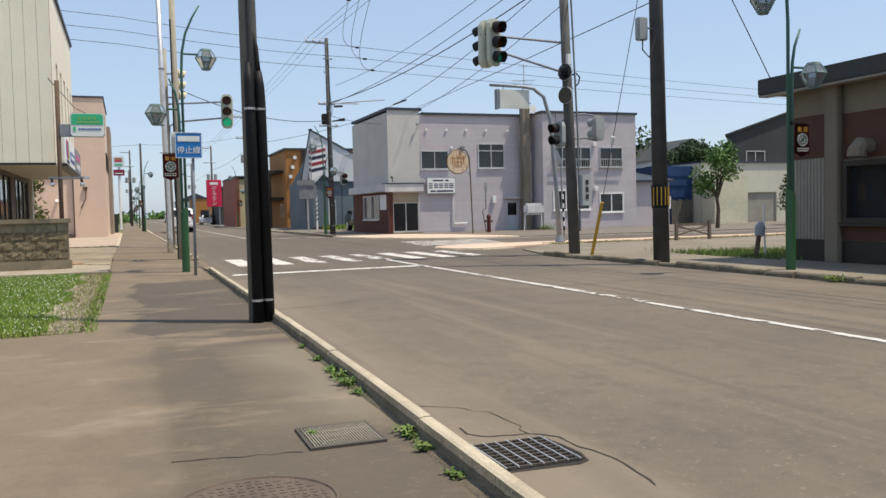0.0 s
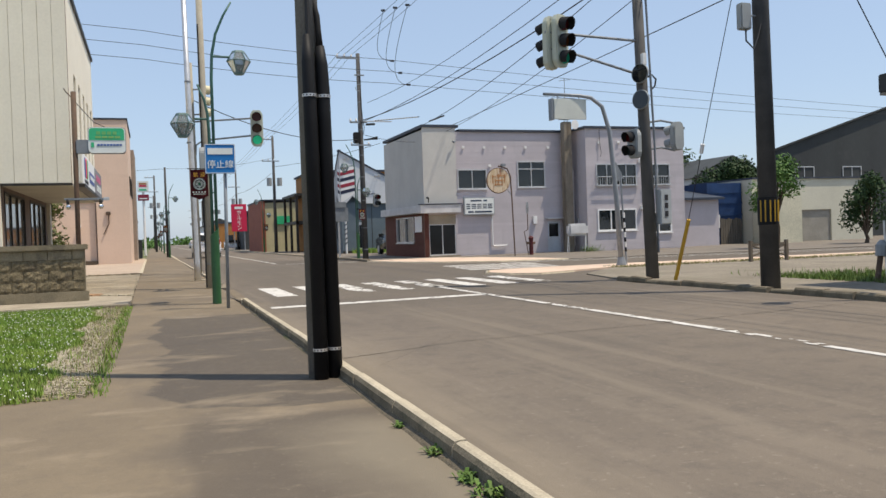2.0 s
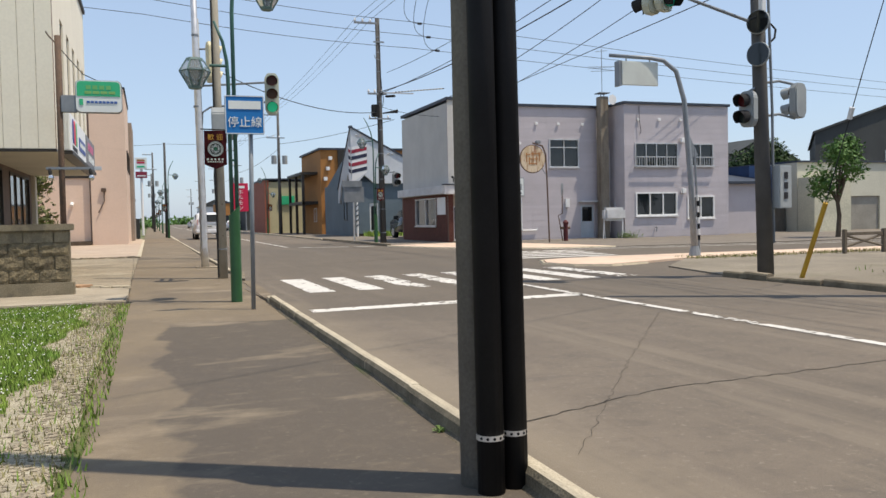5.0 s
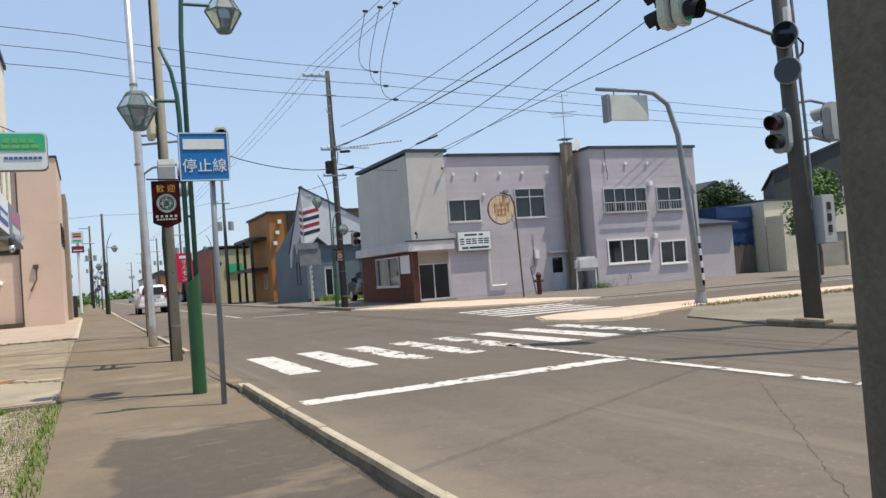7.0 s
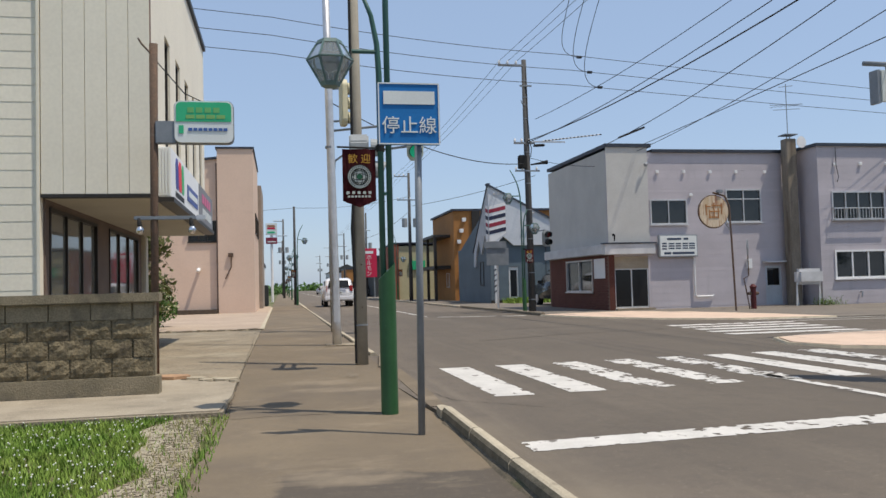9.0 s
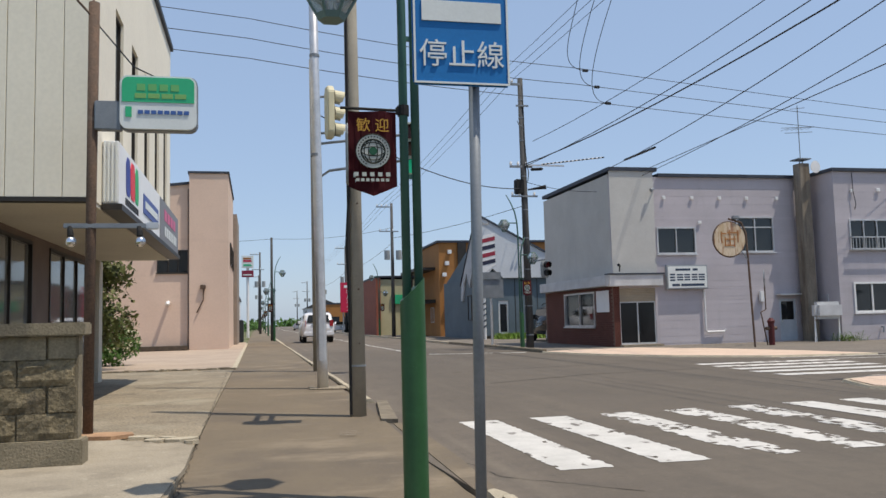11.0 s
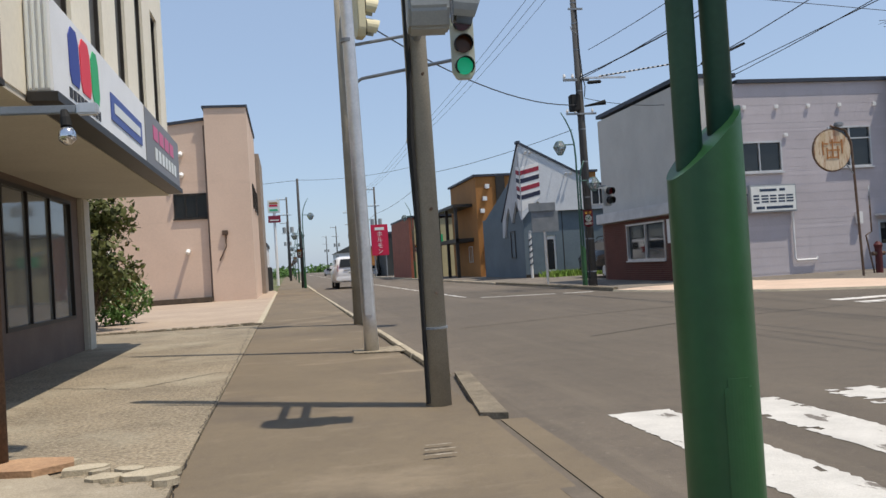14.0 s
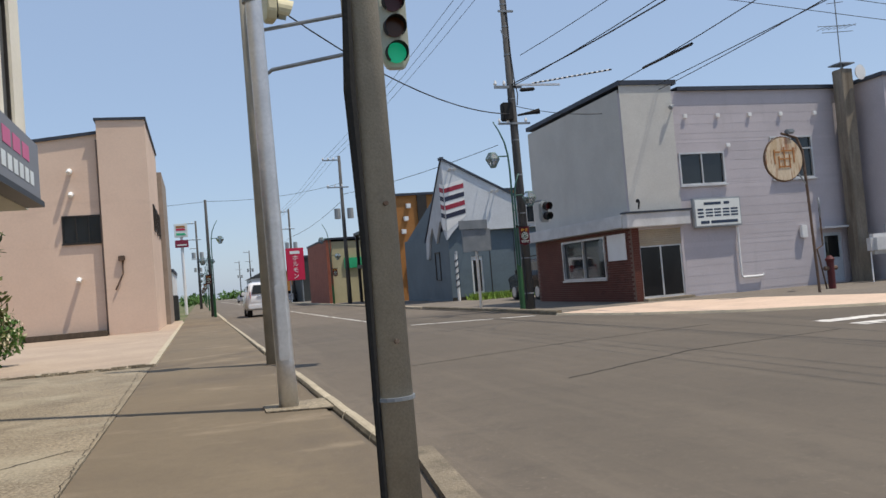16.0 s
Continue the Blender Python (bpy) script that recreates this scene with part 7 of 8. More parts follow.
bm = blades(B(), 80000, lawn_at, 0.06, 3, 0.0065)
solo("lawn_grass", bm, GRASS, "bright green clover lawn beside the sidewalk", "grass", kind="stuff")
solo("lawn_dry_grass", blades(B(), 3500, lambda r: (-0.5 - abs(r.gauss(0, 0.4)), r.uniform(8.1, 18.1)), 0.05, 4, 0.005), DRYGRASS, "dry yellowish grass on the lawn edge", "grass", kind="stuff")
fl = B()
r = random.Random(9)
for _ in range(1900):
    x, y = lawn_at(r)
    if x < -0.95:
        bmesh.ops.create_icosphere(fl, subdivisions=1, radius=0.007, matrix=Matrix.Translation((x, y, 0.03 + r.uniform(0.04, 0.065))))
solo("clover_flowers", fl, FLOWER, "small white clover flowers in the lawn", "flowers", kind="stuff")
pb = B()
for _ in range(2600):
    x, y, s = -0.55 - abs(r.gauss(0, 0.22)), r.uniform(8.2, 18.1), r.uniform(0.006, 0.02)
    box(pb, x - s, x + s, y - s, y + s * 0.8, 0.03, 0.036 + s * 0.6)
vg = B()
ends = []
for k in range(50):
    y = 8.45 + 0.2 * k
    a = -0.56 - 0.03 * math.sin(y * 2.3)
    ends.append([vg.verts.new((a, y, 0.04)), vg.verts.new((a - 0.44 - 0.1 * math.sin(y * 1.9) - 0.05 * math.sin(y * 5.1), y, 0.04))])
for a, b in zip(ends, ends[1:]):
    vg.faces.new((a[0], a[1], b[1], b[0]))
solo("gravel_verge", vg, SANDY, "bare sandy gravel strip between lawn and sidewalk", "gravel", kind="structure")
solo("edge_gravel", pb, CONCRETE, "loose gravel along the lawn edge", "gravel", kind="stuff")


def weed(x, y, z, s, seed, label="small green weed growing in a kerb gap", material=WEED):
    rr = random.Random(seed)
    bm = B()
    for _ in range(int(60 + 60 * s)):
        a, l = rr.uniform(0, 6.28), s * rr.uniform(0.4, 1.0)
        bx, by = x + rr.gauss(0, s * 0.3), y + rr.gauss(0, s * 0.5)
        hh = l * rr.uniform(0.3, 0.9)
        w = 0.006 + 0.006 * rr.random()
        p = Vector((bx, by, z))
        q = p + Vector((math.cos(a) * l * 0.5, math.sin(a) * l * 0.5, hh * 0.8))
        e = p + Vector((math.cos(a) * l, math.sin(a) * l, hh * 0.7))
        sd2 = Vector((-math.sin(a), math.cos(a), 0)) * w
        vs = [bm.verts.new(t) for t in (p - sd2 * 0.4, p + sd2 * 0.4, q + sd2, q - sd2)]
        bm.faces.new(vs)
        bm.faces.new((vs[3], vs[2], bm.verts.new(e)))
    return solo("weed", bm, material, label, "weed", "kerb weeds", base=(x, y, z))


for i, (y, s) in enumerate(((3.05, 0.09), (2.75, 0.07), (4.2, 0.06), (4.5, 0.11), (4.75, 0.1), (5.05, 0.07), (5.6, 0.07), (6.3, 0.05), (2.3, 0.05), (9.4, 0.04))):
    weed(kerb_x(y) - 0.025, y, 0.03, s, i)
weed(9.72, 8.3, 0.02, 0.16, 31, "small weed at the broken far kerb")
weed(0.86, 3.3, 0.035, 0.03, 32, "tiny weed sprouting in the grate")
weed(21.3, 39.0, 0.03, 0.55, 33, "green weeds under the oil tank")
weed(20.95, 39.15, 0.03, 0.45, 34, "green weeds under the oil tank")
solo("lot_weeds", blades(B(), 3800, lambda r: (12.3 + abs(r.gauss(0, 1.6)), 14.2 + r.gauss(0, 0.9)), 0.1, 41, 0.012), WEED, "weeds growing over the gravel lot", "weeds", kind="stuff")
solo("verge_weeds", blades(B(), 3500, lambda r: (12.6 + r.random() * 16, 22.6 + r.gauss(0, 0.25)), 0.06, 42, 0.014, 0.04), DRYGRASS, "dry weeds along the pavement edge", "weeds", kind="stuff")
solo("barber_grass", blades(B(), 5000, lambda r: (13.2 + r.random() * 7, 57.6 + r.gauss(0, 0.5)), 0.3, 43, 0.03), GRASS, "grass strip before the barber shop", "grass", kind="stuff")


def crown(bm, blobs, n, size, seed):
    rr = random.Random(seed)
    for _ in range(n):
        c, rad = rr.choice(blobs)
        d = Vector((rr.gauss(0, 1), rr.gauss(0, 1), rr.gauss(0, 1))).normalized()
        p = Vector(c) + d * rad * (rr.random() ** 0.4)
        u = Vector((rr.gauss(0, 1), rr.gauss(0, 1), rr.gauss(0, 1))).normalized()
        v = u.cross(d).normalized() if abs(u.dot(d)) < 0.98 else Vector((1, 0, 0))
        s = size * rr.uniform(0.6, 1.4)
        bm.faces.new([bm.verts.new(q) for q in (p - u * s, p + v * s * 0.5, p + u * s, p - v * s * 0.5)])
    return bm


def tree(x, y, h, w, seed, label, leaf=LEAF, n=2600, size=0.11, trunk_h=0.35):
    rr = random.Random(seed)
    t = thing("tree", (x, y, 0.0), label, "tree")
    th = h * trunk_h
    tk = ring_tube(B(), [(x, y, 0), (x + 0.03 * w, y, th * 0.6), (x - 0.02 * w, y, th), (x + 0.04 * w, y, h * 0.75)], [0.05 * w, 0.04 * w, 0.035 * w, 0.01], 8)
    blobs = []
    for k in range(9):
        a = k * 2.4 + rr.uniform(-0.3, 0.3)
        z = th + (h - th) * rr.uniform(0.2, 0.92)
        rad = w * 0.34 * (1 - 0.5 * abs((z - th) / (h - th) - 0.4))
        c = (x + math.cos(a) * w * 0.28, y + math.sin(a) * w * 0.28, z)
        ring_tube(tk, [(x, y, th * 0.9), ((x + c[0]) / 2, (y + c[1]) / 2, (th + z) / 2 + 0.1), c], [0.025 * w, 0.015 * w, 0.006], 5)
        blobs.append((c, rad))
    blobs.append(((x, y, h * 0.85), w * 0.24))
    part("trunk", tk, TRUNK, t)
    part("crown", crown(B(), blobs, n, size, seed), leaf, t)
    return t


tree(27.0, 32.3, 4.15, 2.15, 1, "young green tree on the lot edge", LEAF, 2600, 0.085, 0.38)
tree(33.5, 33.5, 3.3, 2.2, 2, "dark bushy small tree before the garage", LEAF_DARK, 2600, 0.1, 0.15)
tree(44.5, 57.5, 6.3, 5.4, 3, "green trees behind the shop", LEAF_DARK, 9000, 0.14, 0.2)
tree(45, 70, 7.2, 10, 8, "dark green tree behind the garage", LEAF_DARK, 3500, 0.3, 0.2)
tree(-4.25, 36.4, 3.25, 2.2, 4, "dense olive-green evergreen beside the store", OLIVE, 3800, 0.08, 0.12)
tree(-5.6, 38.5, 3.6, 2.6, 5, "dense olive-green evergreen shading the forecourt", OLIVE, 3200, 0.09, 0.12)
bush = thing("flower_bush", (-4.1, 38.6, 0.05), "bush with pale yellow-white blossom", "bush")
part("foliage", crown(B(), [((-4.1, 38.6, 0.9), 0.65), ((-3.7, 38.8, 0.7), 0.5), ((-4.6, 38.4, 0.8), 0.6), ((-4.1, 38.5, 0.35), 0.5)], 2600, 0.06, 6), LEAF, bush)
part("blossom", crown(B(), [((-4.1, 38.5, 0.95), 0.66), ((-3.7, 38.75, 0.72), 0.5), ((-4.5, 38.3, 0.75), 0.55)], 650, 0.045, 7), plain("blossom", (0.7, 0.66, 0.45), 0.8), bush)
solo("garden_rocks", ring_tube(ring_tube(B(), [(-4.9, 35.9, 0.05), (-4.9, 35.9, 0.3), (-4.9, 35.9, 0.5)], [0.35, 0.3, 0.12], 7), [(-5.6, 36.0, 0.05), (-5.6, 36.0, 0.25), (-5.6, 36.0, 0.38)], [0.3, 0.26, 0.1], 7), TRUNK, "dark rocks at the garden edge", "rocks", kind="stuff")
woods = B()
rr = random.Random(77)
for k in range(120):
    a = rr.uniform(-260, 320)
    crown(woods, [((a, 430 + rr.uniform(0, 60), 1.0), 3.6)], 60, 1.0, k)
# distance haze is put into the colour: lighter leaf green than the dark trees
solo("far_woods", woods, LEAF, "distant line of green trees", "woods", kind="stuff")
verge = B()
for k in range(40):
    crown(verge, [((rr.uniform(-3, 0.9), 180 + k * 5, 0.6), 1.2)], 40, 0.3, 200 + k)
solo("street_verge", verge, LEAF, "green roadside shrubs far along the street", "shrubs", kind="stuff")

# ---------- vehicles ----------
def wheel(parent, x, y, r, w, sgn):
    tz = r
    ty = part("wheel", ring_tube(B(), [(x - w / 2, y, tz), (x - w / 2 + 0.03, y, tz), (x + w / 2 - 0.03, y, tz), (x + w / 2, y, tz)], [r - 0.03, r, r, r - 0.03], 24), BLACKRUB, parent, smooth=False)
    part("rim", disc(B(), (x + sgn * (w / 2 + 0.004), y, tz), (1, 0, 0), r * 0.62, 0.03, 20), CARSILVER, ty)


def car(x, y, label, paint, L=4.76, W=1.88, H=1.85, name="suv"):
    """A car seen from behind: its tail at y, its nose towards +y."""
    t = thing(name, (x, y + L / 2, 0.0), label, "car")
    hw = W / 2
    prof = [(0.08, 0.5), (0.0, 0.62), (0.02, 1.05), (0.1, 1.2), (0.34, 1.68), (0.5, H - 0.08), (1.2, H - 0.02), (2.2, H - 0.04), (2.75, H - 0.2), (3.35, 1.2), (4.3, 1.08), (4.62, 0.95), (L, 0.75), (L, 0.5), (4.6, 0.38), (0.4, 0.36)]
    k = H / 1.85
    bm = B()
    rows = []
    for f, ins in ((-1, 0.0), (-0.72, 0.0), (0.72, 0.0), (1, 0.0)):
        row = []
        for py, pz in prof:
            up = max(0, (pz - 1.1) / 0.75)
            xx = f * hw * (1 - 0.2 * up if abs(f) == 1 else 1 - 0.1 * up)
            zz = pz * k - (0.0 if abs(f) < 1 else 0.05 if pz > 1.6 else 0.0)
            yy = py + (0.06 if abs(f) == 1 and py < 0.3 else 0) - (0.12 if abs(f) == 1 and py > 4.2 else 0)
            row.append(bm.verts.new((x + xx, y + yy * L / 4.76, zz)))
        rows.append(row)
    for a, b in zip(rows, rows[1:]):
        for i in range(len(prof)):
            bm.faces.new((a[i], a[(i + 1) % len(prof)], b[(i + 1) % len(prof)], b[i]))
    bm.faces.new(rows[0][::-1])
    bm.faces.new(rows[-1])
    bmesh.ops.bevel(bm, geom=[e for e in bm.edges if e.calc_length() > 0.2], offset=0.03, segments=2, affect="EDGES")
    part("body", bm, paint, t, smooth=True)
    ly = L / 4.76
    part("rear_window", prism(B(), [(x - hw * 0.72, 1.22 * k), (x + hw * 0.72, 1.22 * k), (x + hw * 0.62, 1.66 * k), (x - hw * 0.62, 1.66 * k)], "y", y + 0.03, y + 0.3), CARGLASS, t)
    for s in (-1, 1):
        part("side_window", prism(B(), [(y + 0.5 * ly, 1.2 * k), (y + 3.1 * ly, 1.2 * k), (y + 2.65 * ly, 1.6 * k), (y + 0.75 * ly, 1.64 * k)], "x", x + s * hw * 0.86, x + s * hw * 0.945), CARGLASS, t)
        part("tail_light", box(B(), x + s * hw * 0.76 - 0.05, x + s * hw * 0.88 + 0.05, y - 0.005, y + 0.25, 0.98 * k, 1.35 * k, 0.02), REDLENS, t)
        part("mirror", box(B(), x + s * (hw + 0.02) - 0.1, x + s * (hw + 0.02) + 0.1, y + 3.05 * ly, y + 3.2 * ly, 1.15 * k, 1.35 * k, 0.03), paint, t)
        part("roof_rail", ring_tube(B(), [(x + s * hw * 0.68, y + 0.8 * ly, H - 0.02), (x + s * hw * 0.68, y + 1.0 * ly, H + 0.04), (x + s * hw * 0.68, y + 2.3 * ly, H + 0.03), (x + s * hw * 0.68, y + 2.5 * ly, H - 0.05)], 0.02, 6), BLACKRUB, t)
        for yy in (0.95, 3.75):
            wheel(t, x + s * (hw - 0.14), y + yy * ly, 0.37 * k, 0.26, s)
    part("bumper", box(B(), x - hw * 0.96, x + hw * 0.96, y - 0.08, y + 0.2, 0.42 * k, 0.68 * k, 0.05), paint, t)
    pl = part("number_plate", box(B(), x - 0.22, x + 0.22, y - 0.012, y + 0.02, 0.8 * k, 0.98 * k, 0.008), SIGNWHITE, t)
    part("bar", box(B(), x - 0.15, x + 0.15, y - 0.016, y - 0.0125, 0.85 * k, 0.91 * k), INK, pl)
    part("garnish", box(B(), x - 0.45, x + 0.45, y - 0.02, y + 0.02, 1.04 * k, 1.1 * k, 0.01), CHROME, t)
    return t


car(3.75, 63.0, "white four-wheel-drive wagon driving along the road", CARWHITE)
car(14.4, 49.2, "dark van parked behind the shop corner", CARDARK, 4.4, 1.7, 1.8, "van")
car(-2.6, 98, "white van parked by the convenience store", CARWHITE, 4.2, 1.7, 1.7, "van")
car(9.9, 112, "white car parked by the red sign", CARWHITE, 4.2, 1.7, 1.45, "car")
car(7.8, 170, "pale car far along the road", CARSILVER, 4.2, 1.7, 1.45, "car")

# ---------- far poles and overhead lines ----------
up = concrete_pole("utility_pole", 10.3, 42.95, 10.5, 0.15, 0.1, "tall concrete utility pole with crossarm, box and loudspeaker", POLE, (-0.06, 0))


def crossarm(p, x, y, z, l=1.1, side=-1):
    part("crossarm", box(B(), min(x, x + side * l), max(x, x + side * l), y - 0.04, y + 0.04, z - 0.04, z + 0.04), GREYSTEEL, p)
    for k in range(3):
        xx = x + side * l * (0.3 + 0.33 * k)
        part("insulator", ring_tube(B(), [(xx, y, z + 0.04), (xx, y, z + 0.1), (xx, y, z + 0.2)], [0.03, 0.06, 0.03], 8), WHITE, p)


crossarm(up, 10.22, 42.9, 10.25)
crossarm(up, 10.6, 42.9, 7.0, 0.9, -1)
part("junction_box", box(B(), 9.86, 10.2, 42.7, 43.0, 5.92, 6.48, 0.03), BLACKRUB, up)
part("service_arm", box(B(), 10.3, 11.9, 42.82, 42.88, 7.02, 7.08), STEEL, up)
part("loudspeaker", ring_tube(B(), [(10.4, 42.9, 6.1), (10.75, 42.85, 6.15), (11.1, 42.8, 6.2)], [0.03, 0.05, 0.09], 10), BLACKRUB, up)
for z in (0.5, 1.6, 3.0, 4.2, 5.3, 5.8, 6.6, 8.0, 8.9, 9.6):
    band(up, 10.3 - 0.006 * z, 42.95, z, 0.15 - 0.0045 * z, GREYSTEEL, 0.04)
part("short_arm", box(B(), 10.0, 10.5, 42.78, 42.84, 9.35, 9.41), GREYSTEEL, up)
part("wire_bracket", ring_tube(B(), [(10.25, 42.8, 8.55), (10.05, 42.7, 8.6), (10.0, 42.7, 8.75)], 0.02, 6), GREYSTEEL, up)
part("riser_cable", ring_tube(B(), [(10.16, 42.82, 0.3), (10.14, 42.82, 3.0), (10.13, 42.82, 6.0), (10.12, 42.83, 6.9)], 0.022, 6), WIRE, up)
part("riser_cable", ring_tube(B(), [(10.38, 42.82, 6.4), (10.42, 42.8, 6.75), (10.36, 42.82, 7.1), (10.3, 42.84, 8.2), (10.28, 42.86, 10.2)], 0.018, 6), WIRE, up)
part("splice_case", ring_tube(B(), [(10.5, 42.8, 6.86), (10.56, 42.8, 6.88), (10.95, 42.78, 6.9), (11.0, 42.78, 6.9)], [0.02, 0.06, 0.06, 0.02], 10), BLACKRUB, up)
part("lower_arm", box(B(), 9.7, 10.75, 42.78, 42.84, 5.8, 5.86), GREYSTEEL, up)
for x in (9.74, 10.02, 10.62):
    part("insulator", ring_tube(B(), [(x, 42.81, 5.86), (x, 42.81, 5.92), (x, 42.81, 6.0)], [0.025, 0.05, 0.02], 8), WHITE, up)
signal_head("pedestrian_light", (10.85, 42.4, 3.0), (0.2, -1, 0), 0.13, 2, GREYBODY, "grey pedestrian light by the far corner", None)
part("bracket", ring_tube(B(), [(10.35, 42.9, 3.3), (10.8, 42.5, 3.35)], 0.025, 6), GREYSTEEL, up)
rb = thing("road_sign", (9.45, 45.2, 0.03), "back of a grey road sign on a post", "road sign")
part("post", rod(B(), (9.45, 45.2, 0.03), (9.45, 45.2, 2.7), 0.05), STEEL, rb)
part("panel", box(B(), 8.95, 9.95, 45.1, 45.14, 2.0, 2.75, 0.01), GREYSTEEL, rb)
part("panel", box(B(), 8.85, 9.85, 45.05, 45.09, 2.75, 3.05, 0.01), GREYSTEEL, rb)
far_pole = concrete_pole("utility_pole", 10.4, 76, 10.3, 0.16, 0.1, "far concrete utility pole with transformers", POLE, group="far utility poles")
crossarm(far_pole, 10.3, 75.9, 10.0)
crossarm(far_pole, 10.9, 75.9, 8.1, 1.5)
for dx in (-0.45, 0.45):
    part("transformer", ring_tube(B(), [(10.4 + dx, 75.7, 5.9), (10.4 + dx, 75.7, 6.6)], 0.22, 12), GREYBODY, far_pole)
for y in (112, 150, 195, 245):
    copy_thing(far_pole, pose(10.4 + (y - 76) * 0.004, y, 0))
for y in (120, 170):
    copy_thing(far_pole, pose(0.6, y, 0))
concrete_pole("utility_pole", 1.2, 72.5, 7.3, 0.11, 0.08, "thin dark utility pole beside the street", DARKPOLE)


def cable(pts, sag, rad=0.011, label="black overhead cable strung between poles", n=14):
    bm = B()
    for a, b in zip(pts, pts[1:]):
        a, b = Vector(a), Vector(b)
        line = [a.lerp(b, k / n) - Vector((0, 0, sag * 4 * (k / n) * (1 - k / n))) for k in range(n + 1)]
        ring_tube(bm, line, rad, 4, False)
    return solo("overhead_cable", bm, WIRE, label, "cable", "overhead cables", base=tuple(pts[0]))


# lines along the right-hand side of the street
for k in range(3):
    x = 9.2 + 0.37 * k
    cable([(x + 0.2, -28, 10.9), (x + 0.35, 13.1, 10.7), (x, 42.9, 10.45), (x + 0.2, 75.9, 10.2), (x + 0.4, 112, 10.2), (x + 0.5, 150, 10.2)], 0.25, 0.011)
cable([(10.4, 76, 7.6), (15.2, 57.5, 7.6)], 0.2, 0.016)
cable([(10.4, 76, 7.2), (10.5, 112, 7.2), (10.6, 150, 7.2)], 0.35, 0.018)
cable([(10.66, 42.9, 8.01), (10.5, 13.1, 8.6), (10.4, -20, 8.4)], 0.63, 0.012)
cable([(10.27, 42.9, 7.08), (10.85, 13.1, 7.72), (10.7, -20, 7.6)], 0.64, 0.02)
cable([(10.29, 42.9, 7.01), (10.72, 13.1, 8.25), (10.6, -20, 8.1)], 0.63, 0.014)
cable([(12.98, 42.0, 6.63), (10.19, 13.1, 7.75)], 0.53, 0.014)
cable([(14.69, 44, 6.5), (10.46, 17.5, 6.36)], 0.32, 0.012)
cable([(14.57, 44, 6.62), (10.36, 13.1, 5.46)], 0.03, 0.012)
cable([(12.7, 39.1, 6.57), (12.43, 36.3, 6.42)], 0.0, 0.04, "thick black cable splice near the shop roof")
cable([(10.2, 42.9, 6.15), (1.52, 32.6, 6.3)], 0.55, 0.016)
cable([(10.3, 42.9, 6.4), (12.85, 42, 5.9)], 0.1, 0.012)
# lines across the junction
for k in range(3):
    cable([(-40, 25.6, 10.0 - 0.52 * k), (0, 33.7, 8.95 - 0.52 * k), (9.6, 35.7, 8.68 - 0.5 * k), (48, 43.5, 8.4 - 0.4 * k)], 0.12, 0.01)
for k in range(3):
    p = [Vector(q) for q in ((9.3 + 0.37 * k, 34.5 - 0.5 * k, 10.42), (9.12 + 0.32 * k, 35.0, 9.2 - 0.35 * k), (9.0 + 0.38 * k, 35.6, 8.62 - 0.5 * k), (10.0 + 0.35 * k, 35.85, 8.66 - 0.5 * k))]
    path = []
    for i in range(15):
        u = i / 14
        path.append(p[0] * (1 - u) ** 3 + p[1] * 3 * u * (1 - u) ** 2 + p[2] * 3 * u * u * (1 - u) + p[3] * u ** 3)
    jb = ring_tube(B(), path, 0.011, 5)
    for q in (path[0], path[-1]):
        box(jb, q.x - 0.09, q.x + 0.09, q.y - 0.04, q.y + 0.04, q.z - 0.04, q.z + 0.04, 0.015)
    solo("overhead_cable", jb, WIRE, "loose jumper cable between crossing lines", "cable", "overhead cables", base=tuple(path[0]))
cable([(1.35, 72.5, 7.2), (-30, 74, 6.4)], 0.3, 0.012)
cable([(1.35, 72.5, 7.2), (10.4, 76, 8.4)], 0.3, 0.012)
cable([(1.15, 8.17, 9.8), (10.1, 13.1, 9.6)], 0.25, 0.01)
cable([(12.5, 12.6, 3.7), (10.0, 13.1, 8.4)], -0.05, 0.013)
sc = B()
for k in range(16):
    ring_tube(sc, [(10.9 + k * 0.12, 42.7 - k * 0.1, 7.06), (10.96 + k * 0.12, 42.65 - k * 0.1, 7.06)], 0.03, 6)
tagged(part("striped_sleeve", sc, WHITE, up), kind="stuff")
part("sleeve_core", ring_tube(B(), [(10.9, 42.7, 7.06), (12.82, 41.1, 7.06)], 0.026, 6), BLACKRUB, up)

# lot fence, stumps and markers across the road
fe = thing("barrier", (17.7, 22.0, 0.03), "weathered low crossed wooden barrier", "barrier")
OLDWOOD = mat("weathered_wood", (0.16, 0.13, 0.1), (0.12, 0.1, 0.075), fine=40, grain=0.2, stretch=(2, 2, 0.4))
for x in (17.02, 18.35):
    part("post", box(B(), x - 0.05, x + 0.05, 21.95, 22.05, 0.03, 0.66, 0.01), OLDWOOD, fe)
part("rail", box(B(), 17.08, 18.29, 21.97, 22.03, 0.5, 0.58, 0.01), OLDWOOD, fe)
for s in (0, 1):
    part("brace", ring_tube(B(), [(17.05, 22.0, 0.2 + 0.3 * s), (18.3, 22.0, 0.5 - 0.3 * s)], 0.03, 6), OLDWOOD, fe)
stp = thing("stump_post", (12.53, 13.1, 0.03), "rusty leaning post with a hooded meter", "post")
part("post", ring_tube(B(), [(12.5, 13.1, 0.03), (12.6, 13.1, 0.55)], 0.05, 8), RUST, stp)
part("hood", ring_tube(B(), [(12.6, 13.1, 0.5), (12.63, 13.1, 0.7), (12.64, 13.1, 0.8)], [0.1, 0.11, 0.04], 10), GREYBODY, stp)
part("thin_post", rod(B(), (12.85, 13.2, 0.03), (12.8, 13.2, 1.15), 0.02, None, 6), WHITE, stp)
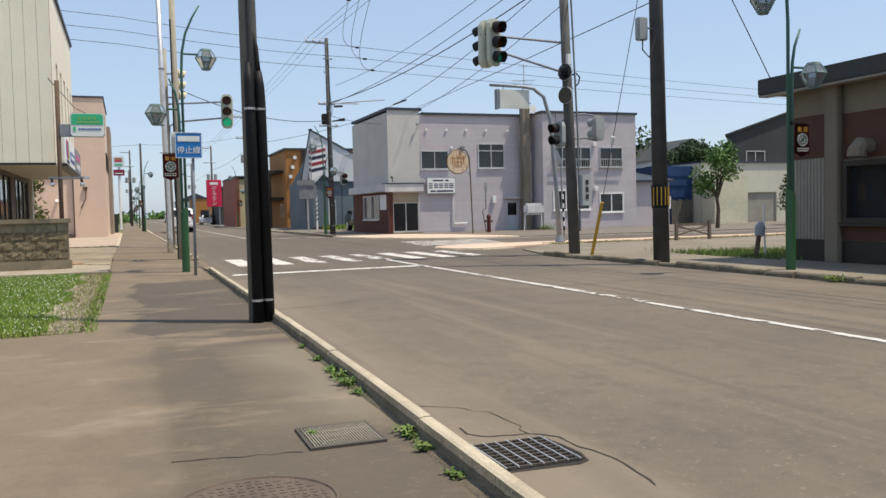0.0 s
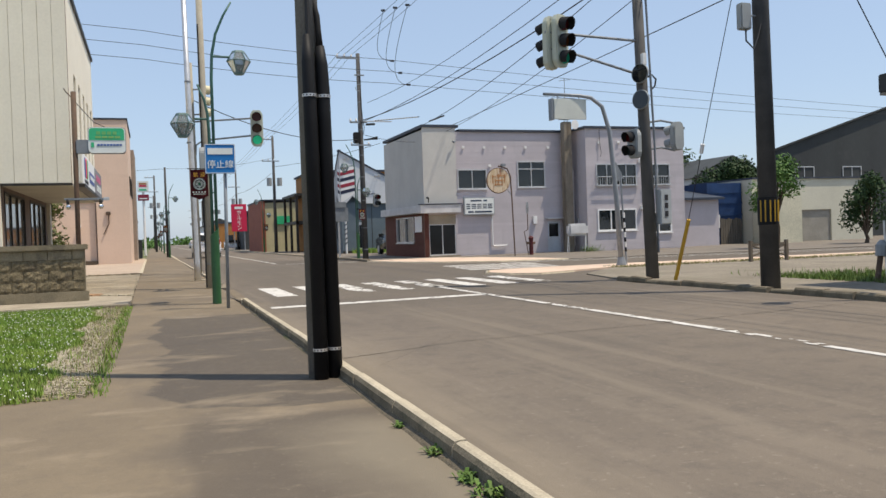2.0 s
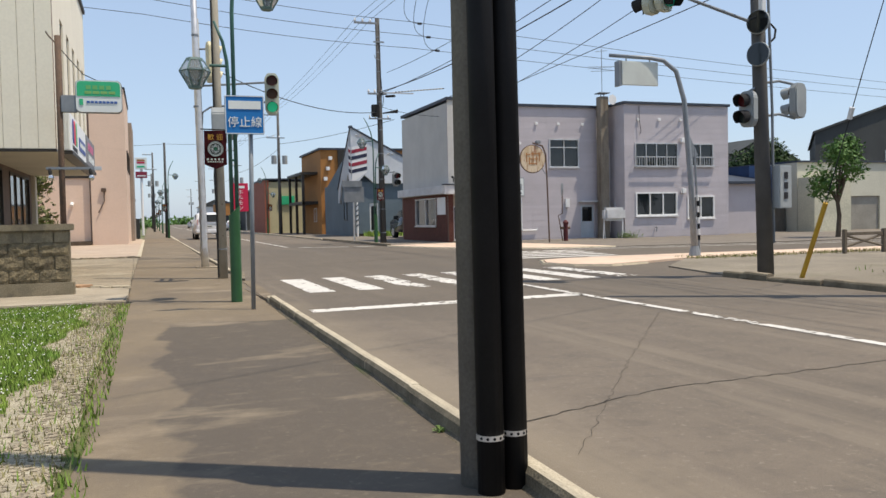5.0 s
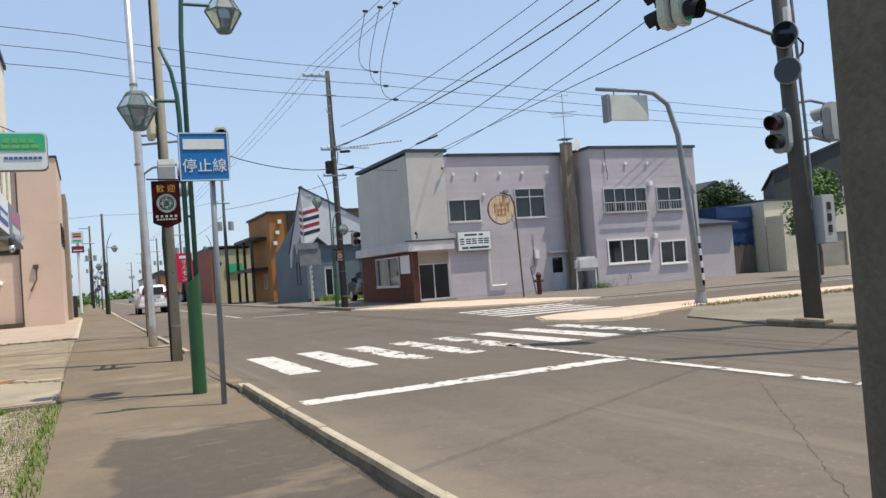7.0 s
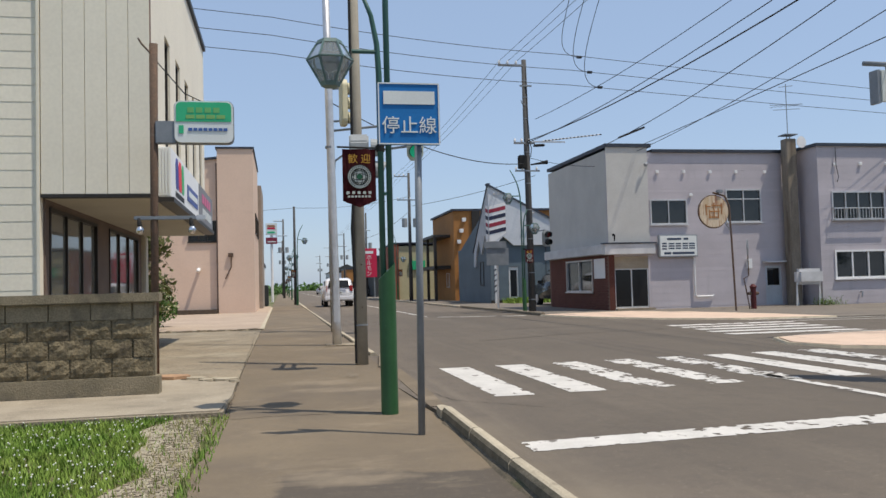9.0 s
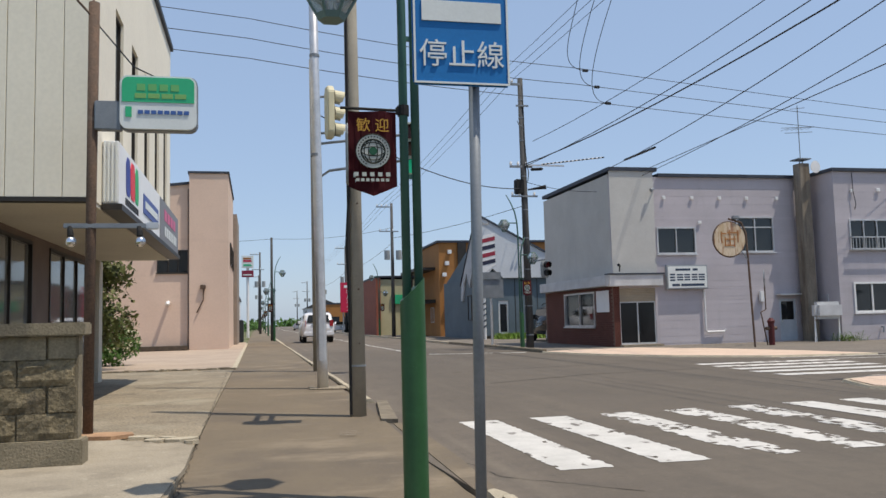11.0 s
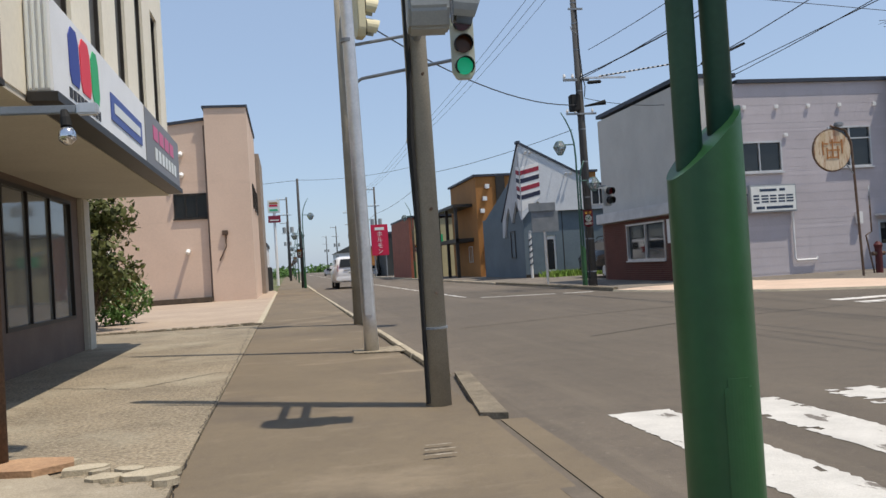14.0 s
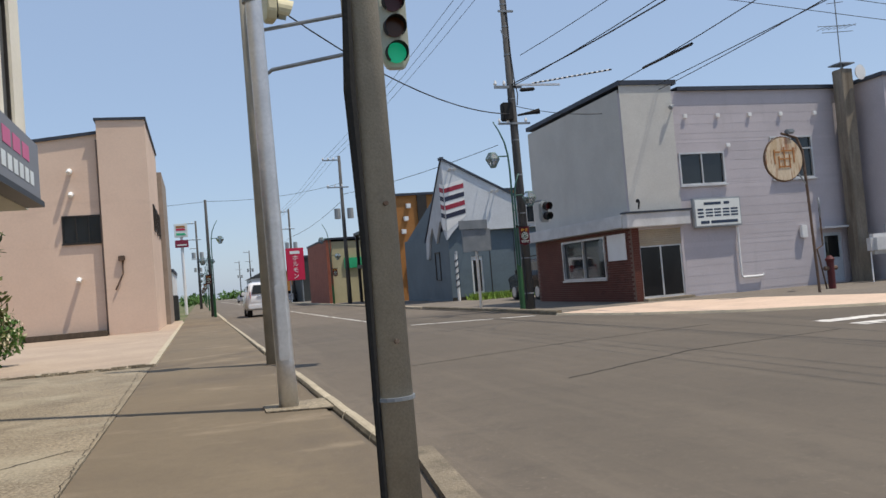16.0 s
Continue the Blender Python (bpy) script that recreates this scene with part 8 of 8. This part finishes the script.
mk = thing("bollard", (25.0, 24.2, 0.03), "thin white marker post on a round foot", "bollard")
part("post", rod(B(), (25.0, 24.2, 0.03), (25.0, 24.2, 1.0), 0.05), WHITE, mk)
part("foot", rod(B(), (25.0, 24.2, 0.03), (25.0, 24.2, 0.15), 0.16, 0.1), GREYSTEEL, mk)

# broken concrete along the edges of the drive
r = random.Random(21)


def rubble(x, y, l, w, h, turn, z):
    bm = B()
    n = 7
    ring = [(l * 0.5 * math.cos(6.283 * k / n) * r.uniform(0.75, 1.1), w * 0.5 * math.sin(6.283 * k / n) * r.uniform(0.75, 1.1)) for k in range(n)]
    prism(bm, ring, "z", 0, h)
    bm.transform(pose(x, y, z, r.uniform(-3, 3), r.uniform(-3, 3), turn))
    return solo("concrete_chunk", bm, KERB, "broken pale concrete chunk at the drive's edge", "concrete chunk", "broken concrete chunks", base=(x, y, z))


x = -0.75
while x > -5.6:
    l = r.uniform(0.3, 0.75)
    rubble(x - l / 2, 34.72 - (x + 0.5) * 0.112 + r.uniform(-0.04, 0.04), l, r.uniform(0.16, 0.3), r.uniform(0.025, 0.05), r.uniform(-16, 4), 0.03)
    x -= l + r.uniform(0.02, 0.3)
for x, y, l, w, a in ((-0.6, 21.12, 0.36, 0.2, 12), (-0.86, 21.12, 0.26, 0.16, -8), (-1.02, 21.42, 0.3, 0.18, 25), (-0.74, 21.27, 0.2, 0.12, -20), (-0.5, 20.9, 0.16, 0.12, 30), (-1.2, 21.66, 0.2, 0.12, 10), (-0.92, 21.3, 0.14, 0.1, 40)):
    rubble(x, y, l, w, 0.035, a, 0.03)
solo("flat_stone", prism(B(), [(-1.62, 21.45), (-1.3, 21.36), (-1.1, 21.5), (-1.14, 21.66), (-1.4, 21.76), (-1.66, 21.74)], "z", 0.045, 0.085), mat("tan_stone", (0.46, 0.29, 0.17), (0.36, 0.22, 0.13), scale=5, fine=50, rough=0.9, bump=0.3, grain=0.15), "flat tan stone slab lying by the sign pole", "stone", base=(-1.4, 21.55, 0.045))
SCUFF = mat("scuffed_paint", (0.34, 0.3, 0.24), (0.22, 0.185, 0.14), scale=14, lo=0.42, hi=0.55)
marks = thing("paint_mark", (1.0, 21.1, 0.03), "faint scuffed white paint marks on the asphalt", "paint mark", kind="structure")
for k in range(3):
    part("mark", ragged(B(), 0.93 + 0.02 * k, 1.12 + 0.01 * k, 20.92 + 0.13 * k, 20.938 + 0.13 * k, 0.0345, 90 + k, 0.01), SCUFF, marks)

# what lies or stands on the lower stretch of the sidewalk goes down with it
for ob in list(scene.collection.objects):
    kind = ob.name.split(".")[0]
    if ob.type == "MESH" and kind in ("lawn_ground", "lawn_grass", "lawn_dry_grass", "clover_flowers", "edge_gravel", "gravel_verge", "sidewalk_crack"):
        for v in ob.data.vertices:
            y = v.co.y + ob.location.y
            if kind != "sidewalk_crack":
                y = 18.2 - (18.2 - y) * 0.975
                v.co.y = y - ob.location.y
            v.co.z += dip(y)
    elif kind == "weed" and ob.location.y < 12 and ob.location.x < 2:
        ob.location.z += dip(ob.location.y)
gr.location.x, gr.location.y = gr.location.x + 0.085, gr.location.y + 0.13
mh.location.x, mh.location.y = mh.location.x + 0.02, mh.location.y + 0.1
for ob in (bk, gr, mh):
    ob.location.z += dip(ob.location.y)
